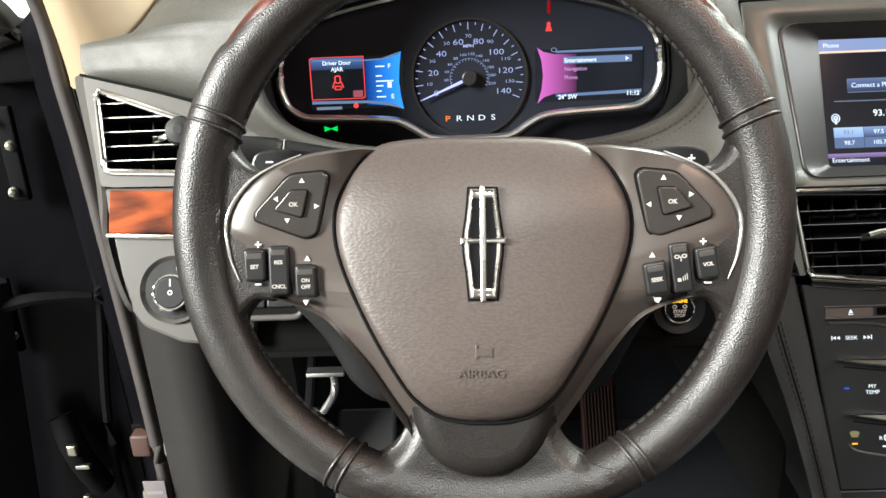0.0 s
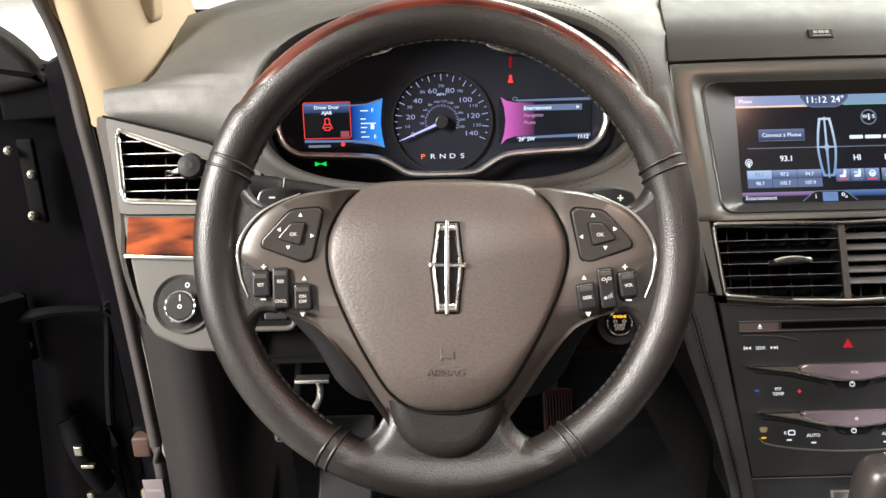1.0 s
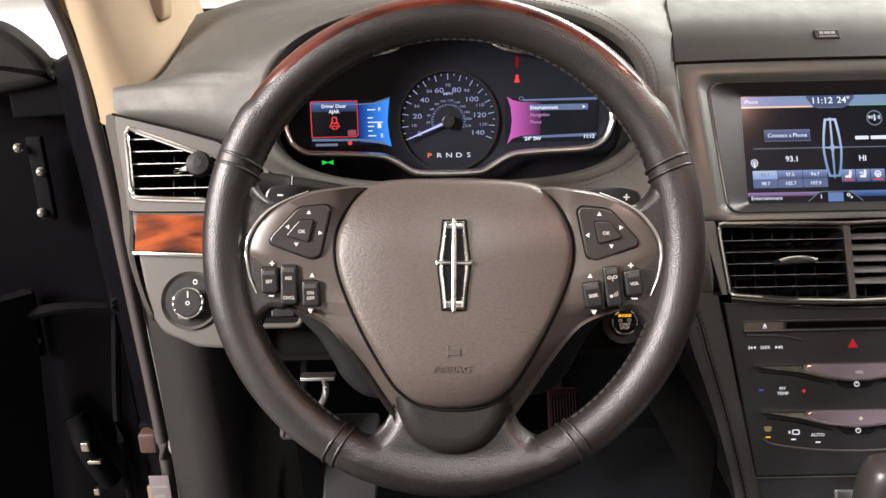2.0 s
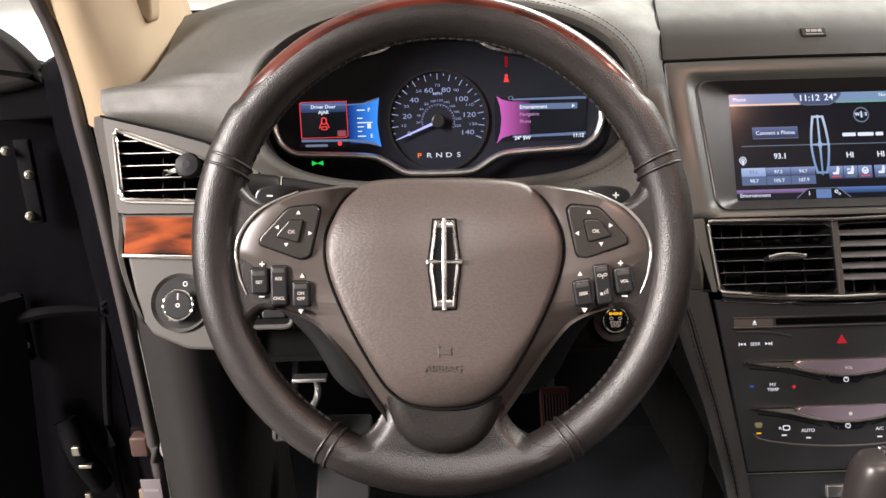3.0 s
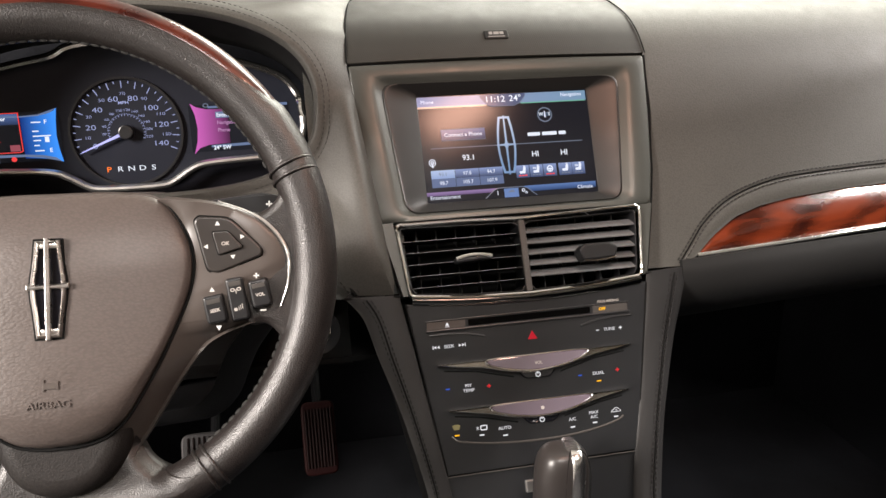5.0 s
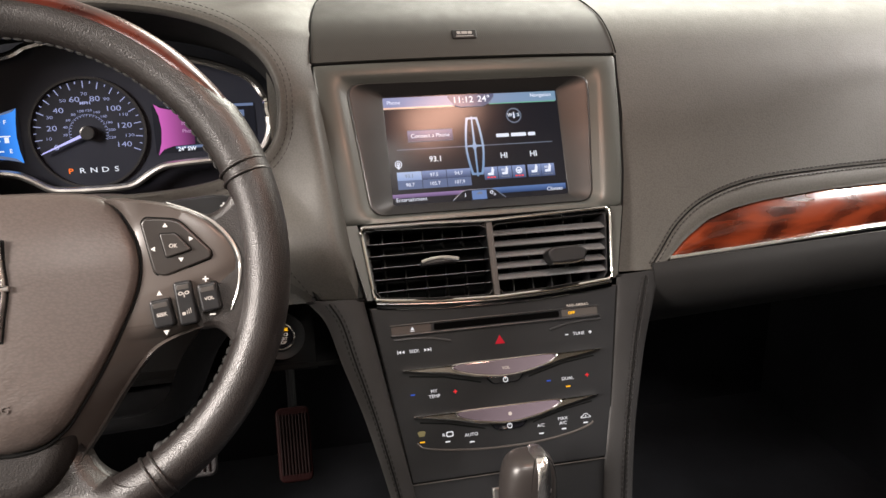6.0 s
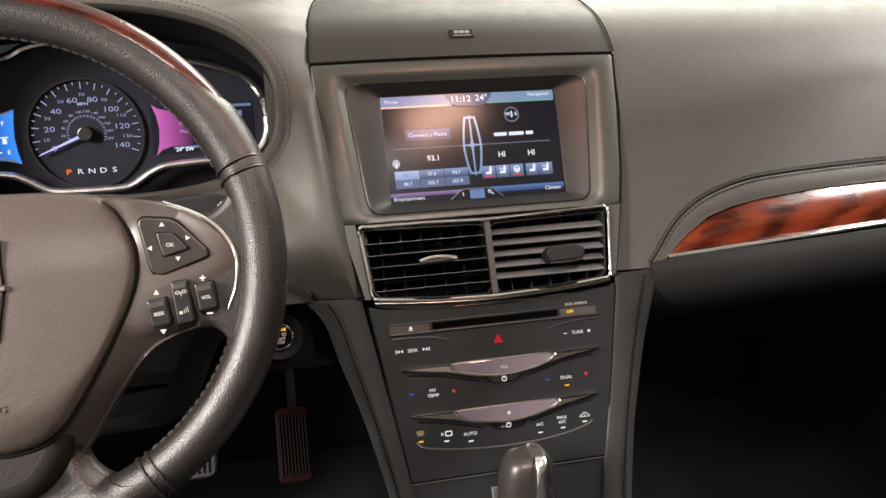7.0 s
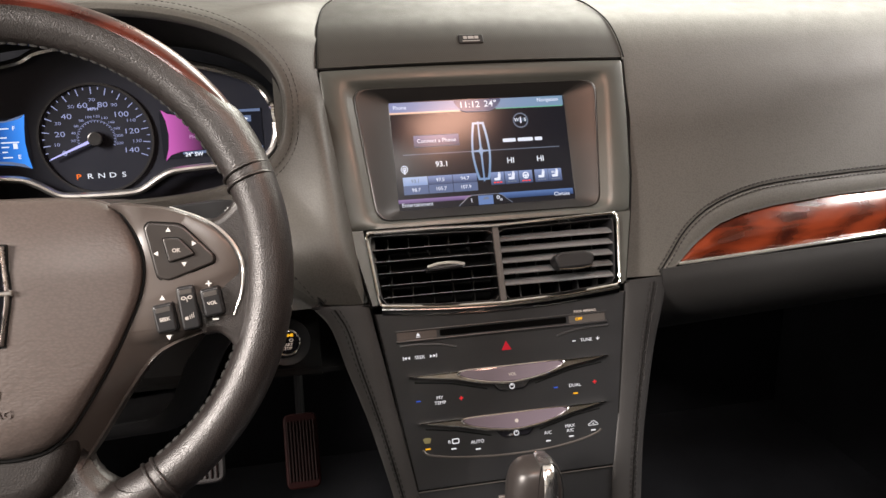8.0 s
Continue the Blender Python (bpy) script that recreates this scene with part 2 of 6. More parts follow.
LITHEAD = glow_fade("display_header", (0.32, 0.36, 0.62), (0.22, 0.38, 0.55), 0, 0.0, 1.0, 0.75)
LEGEND = glow("backlit_legend", (0.95, 0.95, 1.0), 0.85)
BLUEMARK = glow("blue_legend", (0.05, 0.15, 0.9), 0.7)
REDLEGEND = glow("red_legend", (0.9, 0.04, 0.05), 0.7)


# ---- building helpers ----
PLACE = {}


def root(name, x, y, z, label, category, group="", kind=""):
    ob = new(name)
    ob.empty_display_size = 0.02
    ob.matrix_world = Matrix.Translation((x, y, z))
    PLACE[ob] = Vector((x, y, z))
    return tagged(ob, label, category, group, kind)


def finish(bm, material, name, angle=35):
    bmesh.ops.recalc_face_normals(bm, faces=bm.faces)
    for f in bm.faces:
        f.smooth = len(f.verts) < 5
    lim = radians(angle)
    for e in bm.edges:
        if len(e.link_faces) == 2 and e.calc_face_angle(0) > lim:
            e.smooth = False
    me = bpy.data.meshes.new(name)
    bm.to_mesh(me)
    bm.free()
    me.materials.append(material)
    return me


def part(name, bm, material, parent, label="", angle=35):
    """One mesh under a thing or a part, its geometry given in world metres."""
    o = PLACE[parent]
    c = sum((v.co for v in bm.verts), Vector()) / max(1, len(bm.verts))
    bmesh.ops.translate(bm, verts=bm.verts, vec=-c)
    ob = new(name, finish(bm, material, name, angle))
    ob.parent = parent
    ob.location = c - o
    PLACE[ob] = c
    return tagged(ob, label)


def solo(name, bm, material, label, category, kind="", group="", angle=35):
    c = sum((v.co for v in bm.verts), Vector()) / max(1, len(bm.verts))
    bmesh.ops.translate(bm, verts=bm.verts, vec=-c)
    ob = new(name, finish(bm, material, name, angle))
    ob.location = c
    PLACE[ob] = c
    return tagged(ob, label, category, group, kind)


def tilted(ox, oy, oz, lean, turn=0.0):
    """A plane that leans back by lean degrees: (a, b, w) in mm are right, up along it and out of it towards the seat."""
    s, c = math.sin(radians(lean)), math.cos(radians(lean))
    u, n = Vector((0, s, c)), Vector((0, -c, s))
    ct, st = math.cos(radians(turn)), math.sin(radians(turn))

    def at(a, b, w=0.0):
        a, b = a * ct - b * st, a * st + b * ct
        return Vector((ox, oy, oz)) + (Vector((1, 0, 0)) * a + u * b + n * w) * 0.001
    return at


def spline(pts, n, closed=False):
    """n points along a Catmull-Rom curve through pts."""
    pts = [Vector(p) for p in pts]
    k = len(pts)
    out = []
    spans = k if closed else k - 1
    total = n if closed else n - 1
    for i in range(n):
        t = i * spans / total
        j = min(int(t), spans - 1)
        f = t - j
        if closed:
            p0, p1, p2, p3 = (pts[(j + d) % k] for d in (-1, 0, 1, 2))
        else:
            p1, p2 = pts[j], pts[j + 1]
            p0 = pts[j - 1] if j else p1 * 2 - p2
            p3 = pts[j + 2] if j + 2 < k else p2 * 2 - p1
        out.append(0.5 * (2 * p1 + (p2 - p0) * f + (2 * p0 - 5 * p1 + 4 * p2 - p3) * f * f + (3 * p1 - p0 - 3 * p2 + p3) * f ** 3))
    return out


def even(pts, n, closed=True):
    """n points at even steps along a polyline."""
    pts = [Vector(p) for p in pts]
    loop = pts + [pts[0]] if closed else pts
    d = [0]
    for p, q in zip(loop, loop[1:]):
        d.append(d[-1] + (q - p).length)
    out, j = [], 0
    for i in range(n):
        s = d[-1] * i / (n if closed else n - 1)
        while j < len(d) - 2 and d[j + 1] < s:
            j += 1
        f = (s - d[j]) / max(1e-9, d[j + 1] - d[j])
        out.append(loop[j].lerp(loop[j + 1], min(1, f)))
    return out


def rounded(corners, r, seg=4):
    """Outline of a polygon with its corners rounded by r."""
    out = []
    k = len(corners)
    for i in range(k):
        p0, p, p2 = (Vector(corners[(i + d) % k][:2]) for d in (-1, 0, 1))
        a, b = (p0 - p), (p2 - p)
        q = min(r, a.length * 0.45, b.length * 0.45)
        a, b = p + a.normalized() * q, p + b.normalized() * q
        for s in range(seg + 1):
            f = s / seg
            out.append(tuple((1 - f) ** 2 * a + 2 * f * (1 - f) * p + f * f * b))
    return out


def box2d(a0, b0, a1, b1):
    return [(a0, b0), (a1, b0), (a1, b1), (a0, b1)]


def ellipse(a, b, ra, rb, n=32):
    return [(a + ra * math.cos(2 * math.pi * i / n), b + rb * math.sin(2 * math.pi * i / n)) for i in range(n)]


def slab(bm, at, outline, w0, w1, bevel=0.0, steps=2, dome=0.0):
    """A solid plate over an outline, from depth w0 to w1, its front edge rounded by bevel and its face domed."""
    n = len(outline)
    ca, cb = sum(p[0] for p in outline) / n, sum(p[1] for p in outline) / n
    area = sum(p[0] * q[1] - q[0] * p[1] for p, q in zip(outline, outline[1:] + outline[:1]))
    pts = [Vector(p[:2]) for p in outline]
    if area < 0:
        pts.reverse()

    def inset(d):
        if d <= 0:
            return pts
        res = []
        for i in range(n):
            e1, e2 = (pts[i] - pts[i - 1]), (pts[(i + 1) % n] - pts[i])
            e1 = e1.normalized() if e1.length > 1e-9 else Vector((0, 0))
            e2 = e2.normalized() if e2.length > 1e-9 else Vector((0, 0))
            nn = Vector((-(e1.y + e2.y), e1.x + e2.x))
            if nn.length < 1e-6:
                nn = Vector((ca, cb)) - pts[i]
            res.append(pts[i] + nn.normalized() * d)
        return res
    rings = [(pts, w0)]
    if bevel:
        for s in range(steps + 1):
            f = math.pi / 2 * s / steps
            rings.append((inset(bevel * (1 - math.cos(f))), w1 - bevel * (1 - math.sin(f))))
    else:
        rings.append((pts, w1))
    if dome:
        last = rings[-1][0]
        mid = Vector((ca, cb))
        for k in (0.85, 0.65, 0.4, 0.15):
            rings.append(([mid + (p - mid) * k for p in last], w1 + dome * (1 - k * k)))
    vs = [[bm.verts.new(at(p.x, p.y, w)) for p in ring] for ring, w in rings]
    for lo, hi in zip(vs, vs[1:]):
        for i in range(n):
            bm.faces.new((lo[i], lo[(i + 1) % n], hi[(i + 1) % n], hi[i]))
    bm.faces.new(vs[-1])
    bm.faces.new(list(reversed(vs[0])))
    return bm


def plate(at, outline, w0, w1, bevel=0.0, steps=2, dome=0.0):
    return slab(bmesh.new(), at, outline, w0, w1, bevel, steps, dome)


def hoop(bm, at, outer, inner, w0, w1, drop=0.0):
    """A flat ring between two outlines with as many points each; drop: how much lower its inner edge lies."""
    n = len(outer)
    rows = [[bm.verts.new(at(*p[:2], w)) for p in o] for o, w in ((outer, w0), (outer, w1), (inner, w1 - drop), (inner, w0))]
    for k in range(4):
        lo, hi = rows[k], rows[(k + 1) % 4]
        for i in range(n):
            bm.faces.new((lo[i], lo[(i + 1) % n], hi[(i + 1) % n], hi[i]))
    return bm


def band(at, outer, inner, prof):
    """A ring with a shaped section: prof gives (share of the way in, depth) from the outer outline to the inner."""
    bm = bmesh.new()
    n = len(outer)
    rows = [[bm.verts.new(at(p[0] + (q[0] - p[0]) * f, p[1] + (q[1] - p[1]) * f, w)) for p, q in zip(outer, inner)] for f, w in prof]
    for lo, hi in zip(rows, rows[1:]):
        for i in range(n):
            bm.faces.new((lo[i], lo[(i + 1) % n], hi[(i + 1) % n], hi[i]))
    return bm


def tube(bm, pts, r, seg=8, closed=False, flat=1.0, radii=None):
    """A rod of radius r along points of the world."""
    pts = [Vector(p) for p in pts]
    n = len(pts)
    rows = []
    up = Vector((0, 0, 1))
    for i, p in enumerate(pts):
        a = pts[(i - 1) % n] if closed or i else p
        b = pts[(i + 1) % n] if closed or i < n - 1 else p
        d = (b - a).normalized()
        side = d.cross(up)
        if side.length < 0.05:
            side = d.cross(Vector((1, 0, 0)))
        side.normalize()
        top = side.cross(d)
        q = radii[i] if radii else r
        rows.append([bm.verts.new(p + side * math.cos(2 * math.pi * k / seg) * q + top * math.sin(2 * math.pi * k / seg) * q * flat) for k in range(seg)])
    for i in range(n if closed else n - 1):
        lo, hi = rows[i], rows[(i + 1) % n]
        for k in range(seg):
            bm.faces.new((lo[k], lo[(k + 1) % seg], hi[(k + 1) % seg], hi[k]))
    if not closed:
        bm.faces.new(rows[0])
        bm.faces.new(list(reversed(rows[-1])))
    return bm


def rod(pts, r, seg=8, closed=False, flat=1.0, radii=None):
    return tube(bmesh.new(), pts, r, seg, closed, flat, radii)


def sheet(fn, nu, nv, thick=0.0, out=None):
    """A surface fn(u, v), given thickness away from the point out."""
    bm = bmesh.new()
    g = [[bm.verts.new(fn(i / nu, j / nv)) for j in range(nv + 1)] for i in range(nu + 1)]
    for i in range(nu):
        for j in range(nv):
            bm.faces.new((g[i][j], g[i + 1][j], g[i + 1][j + 1], g[i][j + 1]))
    if thick:
        thicken(bm, thick, out)
    return bm


def thicken(bm, thick, out):
    bm.normal_update()
    bmesh.ops.recalc_face_normals(bm, faces=bm.faces)
    bm.normal_update()
    o = Vector(out)
    f = max(bm.faces, key=lambda q: q.calc_area())
    if f.normal.dot(o - f.calc_center_median()) < 0:
        bmesh.ops.reverse_faces(bm, faces=bm.faces)
        bm.normal_update()
    faces = list(bm.faces)
    edges = [e for e in bm.edges if len(e.link_faces) == 1]
    back = {v: bm.verts.new(v.co - v.normal * thick) for v in list(bm.verts)}
    for q in faces:
        bm.faces.new([back[v] for v in reversed(q.verts)])
    for e in edges:
        a, b = e.verts
        bm.faces.new((a, b, back[b], back[a]))
    return bm


def block(x0, y0, z0, x1, y1, z1, bevel=0.0):
    bm = bmesh.new()
    bmesh.ops.create_cube(bm, size=1)
    for v in bm.verts:
        v.co = Vector(((x0 + x1) / 2 + v.co.x * (x1 - x0), (y0 + y1) / 2 + v.co.y * (y1 - y0), (z0 + z1) / 2 + v.co.z * (z1 - z0)))
    if bevel:
        bmesh.ops.bevel(bm, geom=list(bm.edges), offset=bevel, segments=3, affect="EDGES", profile=0.5)
    return bm


def turned(place, axis, profile, seg=32):
    """A turned body: profile of (radius, height) along an axis from a place, in metres."""
    bm = bmesh.new()
    z = Vector(axis).normalized()
    x = z.orthogonal().normalized()
    y = z.cross(x)
    rows = []
    for r, h in profile:
        rows.append([bm.verts.new(Vector(place) + z * h + (x * math.cos(2 * math.pi * k / seg) + y * math.sin(2 * math.pi * k / seg)) * max(r, 1e-5)) for k in range(seg)])
    for lo, hi in zip(rows, rows[1:]):
        for k in range(seg):
            bm.faces.new((lo[k], lo[(k + 1) % seg], hi[(k + 1) % seg], hi[k]))
    bm.faces.new(list(reversed(rows[0])))
    bm.faces.new(rows[-1])
    return bm


def words(text, at, a, b, size, w, bold=0.0, align="CENTER", narrow=1.0, raise_by=0.25):
    """Raised lettering on a plane; size is the height of a capital in mm."""
    cu = bpy.data.curves.new("lettering", "FONT")
    cu.body, cu.size, cu.align_x, cu.align_y = text, size / 0.69, align, "CENTER"
    cu.offset, cu.resolution_u, cu.space_line = bold, 3, 0.85
    ob = bpy.data.objects.new("lettering", cu)
    scene.collection.objects.link(ob)
    me = bpy.data.meshes.new_from_object(ob.evaluated_get(bpy.context.evaluated_depsgraph_get()))
    bm = bmesh.new()
    bm.from_mesh(me)
    bpy.data.objects.remove(ob)
    bpy.data.curves.remove(cu)
    bpy.data.meshes.remove(me)
    ext = bmesh.ops.extrude_face_region(bm, geom=list(bm.faces))
    top = {v for v in ext["geom"] if isinstance(v, bmesh.types.BMVert)}
    for v in bm.verts:
        v.co = at(a + v.co.x * narrow, b + v.co.y, w + (raise_by if v in top else 0))
    return bm


def triangle(a, b, r, way):
    k = radians({"up": 90, "down": 270, "left": 180, "right": 0}[way])
    return [(a + r * math.cos(k + j * 2.0944), b + r * math.sin(k + j * 2.0944)) for j in range(3)]


def cross_sign(at, a, b, r, w, plus=True):
    bm = plate(at, box2d(a - r, b - r * 0.25, a + r, b + r * 0.25), w - 4, w + 0.25)
    if plus:
        slab(bm, at, box2d(a - r * 0.25, b - r, a + r * 0.25, b + r), w, w + 0.3)
    return bm


def stitches(bm, pts, length, r, gap):
    """Short threads along a line."""
    line = even(pts, max(2, int(sum((Vector(p) - Vector(q)).length for p, q in zip(pts, pts[1:])) / gap)), False)
    for p, q in zip(line, line[1:]):
        d = (q - p).normalized() * length / 2
        m = (p + q) / 2
        tube(bm, [m - d, m, m + d], r, 5, radii=[r * 0.5, r, r * 0.5])
    return bm


def match(outline, ring):
    """A ring of as many points on an outline, set against those of another ring."""
    dense = even(outline, 600)
    c = sum((Vector(p[:2]) for p in ring), Vector((0, 0))) / len(ring)
    res = []
    for p in ring:
        d = (Vector(p[:2]) - c).normalized()
        res.append(max(dense, key=lambda q: (Vector(q[:2]) - c).normalized().dot(d)))
    return res


def profile_y(prof, z):
    for (y0, z0), (y1, z1) in zip(prof, prof[1:]):
        if z <= z1:
            return y0 + (y1 - y0) * (z - z0) / (z1 - z0)
    return prof[-1][0]

# ---- the large structure: garage and car shell ----
solo("ground", block(-6, -6, -0.37, 7, 7, -0.35), CONCRETE, "grey concrete garage floor under the car", "floor", "structure")
solo("wall_north", block(-6, 7, -0.35, 7, 7.1, 3.0), WALLPAINT, "white painted garage wall", "wall", "structure")
solo("wall_south", block(-6, -6.1, -0.35, 7, -6, 3.0), WALLPAINT, "white painted garage wall", "wall", "structure")
solo("wall_east", block(7, -6, -0.35, 7.1, 7, 3.0), WALLPAINT, "white painted garage wall", "wall", "structure")
solo("wall_west", block(-6.1, -6, -0.35, -6, 7, 3.0), WALLPAINT, "white painted garage wall", "wall", "structure")
solo("ceiling", block(-6, -6, 3.0, 7, 7, 3.1), WALLPAINT, "white garage ceiling", "ceiling", "structure")
DAYLIGHT = glow("daylight", (1.0, 0.98, 0.95), 2.2)
solo("backdrop", block(-5.99, 6.93, -0.34, -0.9, 6.97, 0.84), DAYLIGHT, "bright white daylight beyond the garage opening", "backdrop", "structure")

solo("floor", block(-0.45, -1.6, -0.06, 1.25, 1.35, -0.02), CARPET, "black carpeted car floor", "floor", "structure")
solo("firewall", block(-0.45, 1.25, -0.02, 1.25, 1.33, 0.84), CARPET, "black carpeted footwell front", "wall", "structure")
# unseen roof; the opening is added to let overhead light onto the wheel
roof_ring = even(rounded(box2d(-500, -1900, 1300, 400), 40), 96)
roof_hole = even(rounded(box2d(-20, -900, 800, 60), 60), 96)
solo("headliner", hoop(bmesh.new(), lambda a, b, w: Vector((a, b, w)) * 0.001, match(roof_ring, roof_hole), roof_hole, 1200, 1250), BEIGE, "unseen beige fabric car headliner with an opening added for light", "ceiling", "structure")
solo("wall_right", block(1.24, -1.9, -0.05, 1.3, 1.35, 0.86), CARPET, "dark passenger side of the cabin", "wall", "structure")
solo("wall_rear", block(-0.5, -1.95, -0.05, 1.3, -1.9, 0.86), LOWER, "dark rear of the cabin", "wall", "structure")
solo("pillar", block(-0.5, -0.75, -0.05, -0.44, -0.55, 1.2), BEIGE, "beige door pillar trim", "pillar", "structure")
solo("hood", sheet(lambda u, v: Vector((-0.5 + 1.85 * u, 1.3 + 1.2 * v, 0.86 - 0.12 * v * v)), 8, 8, 0.02, (0, 1.5, 3)), BODY, "dark car hood beyond the dash", "hood", "structure")

# ---- dashboard ----
RIGHT = [(p.x, p.y) for p in spline([(0.5175, 0.555, 0), (0.536, 0.600, 0), (0.5755, 0.70, 0), (0.597, 0.75, 0), (0.618, 0.79, 0), (0.647, 0.824, 0), (0.69, 0.848, 0), (0.78, 0.868, 0), (0.95, 0.880, 0), (1.2, 0.884, 0)], 91)]
dash = root("dashboard", 0.3, 0.75, 0.5, "dark grey leather-wrapped car dashboard with burl wood trim", "dashboard")

RIM_EDGE = [
    (0, 0.232, 0.609, 0.777), (20, 0.229, 0.619, 0.798), (35, 0.231, 0.640, 0.827), (45, 0.235, 0.675, 0.8455), (52, 0.262, 0.75, 0.859),
    (60, 0.36, 1.15, 0.866), (90, 0.0, 1.2, 0.868), (120, -0.36, 1.15, 0.866), (135, -0.340, 0.90, 0.852), (143, -0.31, 0.78, 0.840),
]
RIM_EDGE += [
    (150, -0.299, 0.71, 0.820), (157, -0.302, 0.668, 0.800), (163, -0.313, 0.653, 0.787), (172, -0.355, 0.649, 0.784), (178, -0.3545, 0.643, 0.772),
    (184, -0.353, 0.637, 0.758), (195, -0.2815, 0.628, 0.741), (205, -0.243, 0.622, 0.7306), (215, -0.205, 0.607, 0.712), (235, -0.14, 0.585, 0.672),
]
RIM_EDGE += [
    (270, 0.0, 0.565, 0.645), (300, 0.12, 0.550, 0.620), (315, 0.185, 0.532, 0.612), (322, 0.216, 0.520, 0.592), (328, 0.256, 0.519, 0.589),
    (340, 0.247, 0.555, 0.665), (350, 0.238, 0.588, 0.733), (360, 0.232, 0.609, 0.777),
]


def rim_edge(deg):
    for p, q in zip(RIM_EDGE, RIM_EDGE[1:]):
        if p[0] <= deg <= q[0]:
            f = (deg - p[0]) / (q[0] - p[0])
            return Vector(p[1:]).lerp(Vector(q[1:]), f)


VISOR = tilted(0.006, 0.594, 0.770, 14)


def visor_edge(deg, grow=0.0, w=0.0):
    c, s = math.cos(radians(deg)), math.sin(radians(deg))
    e = 2 / 2.35 if s > 0 else 2 / (2.35 + 0.85 * min(1, -6 * s))
    a = (191 + min(0, 7 * s) + grow) * math.copysign(abs(c) ** e, c)
    b = ((94 if s > 0 else 84.5) + grow) * math.copysign(abs(s) ** e, s)
    return VISOR(a, b, w)


def driver_pad():
    bm = bmesh.new()
    n = 144
    rows = []
    for k in range(n):
        deg = 360 * k / n
        inner, outer = visor_edge(deg), rim_edge(deg)
        row = [visor_edge(deg, -4, -9), visor_edge(deg, -3.6, -5.5), visor_edge(deg, -2.2, -1.6), visor_edge(deg, 0, 0.5), visor_edge(deg, 5, -1)]
        base = row[-1]
        for j in range(1, 15):
            f = j / 14
            p = base.lerp(outer, f)
            lift = math.sin(math.pi * f) * min(0.014, 0.05 * (outer - base).length)
            dip = max(0.0, 1 - abs(deg - 328) / (28 if deg < 328 else 36))
            lift = lift * (0.35 if 168 < deg < 250 else 1) * (1 - dip)
            row.append(p + Vector((0, -0.35, 0.9)) * lift + Vector((0.1, -0.8, 0.55)) * 0.028 * dip * math.sin(math.pi * f ** 1.7))
        rows.append([bm.verts.new(p) for p in row])
    for k in range(n):
        lo, hi = rows[k], rows[(k + 1) % n]
        for j in range(len(lo) - 1):
            bm.faces.new((lo[j], lo[j + 1], hi[j + 1], hi[j]))
    return thicken(bm, 0.008, (0.1, -0.5, 1.4))


part("driver_pad", driver_pad(), PAD, dash, angle=60)
bm = bmesh.new()
for off in (6, 11):
    stitches(bm, [visor_edge(d, off, 1.0) for d in range(-60, 76, 5)], 0.0034, 0.00045, 0.005)
tagged(part("stitching", bm, THREAD, dash), kind="stuff")

# inner dark walls of the cluster hood
CL = tilted(0, 0.686, 0.735, 6)


def cluster_edge(deg, grow=0.0, w=0.0):
    c, s = math.cos(radians(deg)), math.sin(radians(deg))
    e = 2 / 2.6
    return CL((192 + grow) * math.copysign(abs(c) ** e, c), (94 if s > 0 else 86) * math.copysign(abs(s) ** e, s) + math.copysign(grow, s), w)


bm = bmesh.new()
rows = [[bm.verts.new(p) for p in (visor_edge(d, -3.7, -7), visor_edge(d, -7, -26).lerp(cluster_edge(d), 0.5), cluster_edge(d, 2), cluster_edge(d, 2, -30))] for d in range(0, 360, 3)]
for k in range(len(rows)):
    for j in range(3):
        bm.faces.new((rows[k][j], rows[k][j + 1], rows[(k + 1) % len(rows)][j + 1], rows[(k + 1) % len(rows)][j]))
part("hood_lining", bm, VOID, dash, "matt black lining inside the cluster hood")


# stitched roll at the pad's lower inner corner
SEAM = spline([(0.160, 0.548, 0.646), (0.188, 0.529, 0.6287), (0.1978, 0.5275, 0.6195), (0.2093, 0.5235, 0.6035), (0.2168, 0.5185, 0.592)], 40)
bm = bmesh.new()
for off in (-0.003, 0.003):
    stitches(bm, [p + Vector((off, -0.0015, off)) for p in SEAM], 0.0036, 0.0008, 0.0052)
tagged(part("stitching", bm, THREAD, dash), kind="stuff")
part("seam_groove", rod(SEAM, 0.0012, 6), VOID, dash)


def interp(pairs, x):
    for (x0, v0), (x1, v1) in zip(pairs, pairs[1:]):
        if x <= x1:
            f = max(0.0, (x - x0) / (x1 - x0))
            return v0 + (v1 - v0) * f
    return pairs[-1][1]


# the soft crease that crosses the passenger pad
RIDGE = [(0.5, 0.765), (0.6, 0.765), (0.75, 0.785), (0.9, 0.815), (1.3, 0.83)]
PAD_LEFT = [(0.588, 0.513), (0.64, 0.525), (0.684, 0.5385), (0.74, 0.545), (0.80, 0.5475), (0.824, 0.5445), (0.842, 0.540), (0.850, 0.532), (0.858, 0.507), (0.866, 0.42)]
WOOD_TOP = [(0.50, 0.588), (0.567, 0.5865), (0.579, 0.596), (0.60, 0.6135), (0.6284, 0.6304), (0.66, 0.6395), (0.6975, 0.6452), (0.77, 0.651), (0.852, 0.6535), (1.3, 0.660)]
CHROME_LINE = [(0.5, 0.592), (0.579, 0.5957), (0.8435, 0.6085), (1.3, 0.630)]


def on_pad(x, z, w=0.0):
    y0, y1 = profile_y(RIGHT, z - 0.002), profile_y(RIGHT, z + 0.002)
    n = Vector((0, -0.004, y1 - y0)).normalized()
    return Vector((x, profile_y(RIGHT, z), z)) + n * w


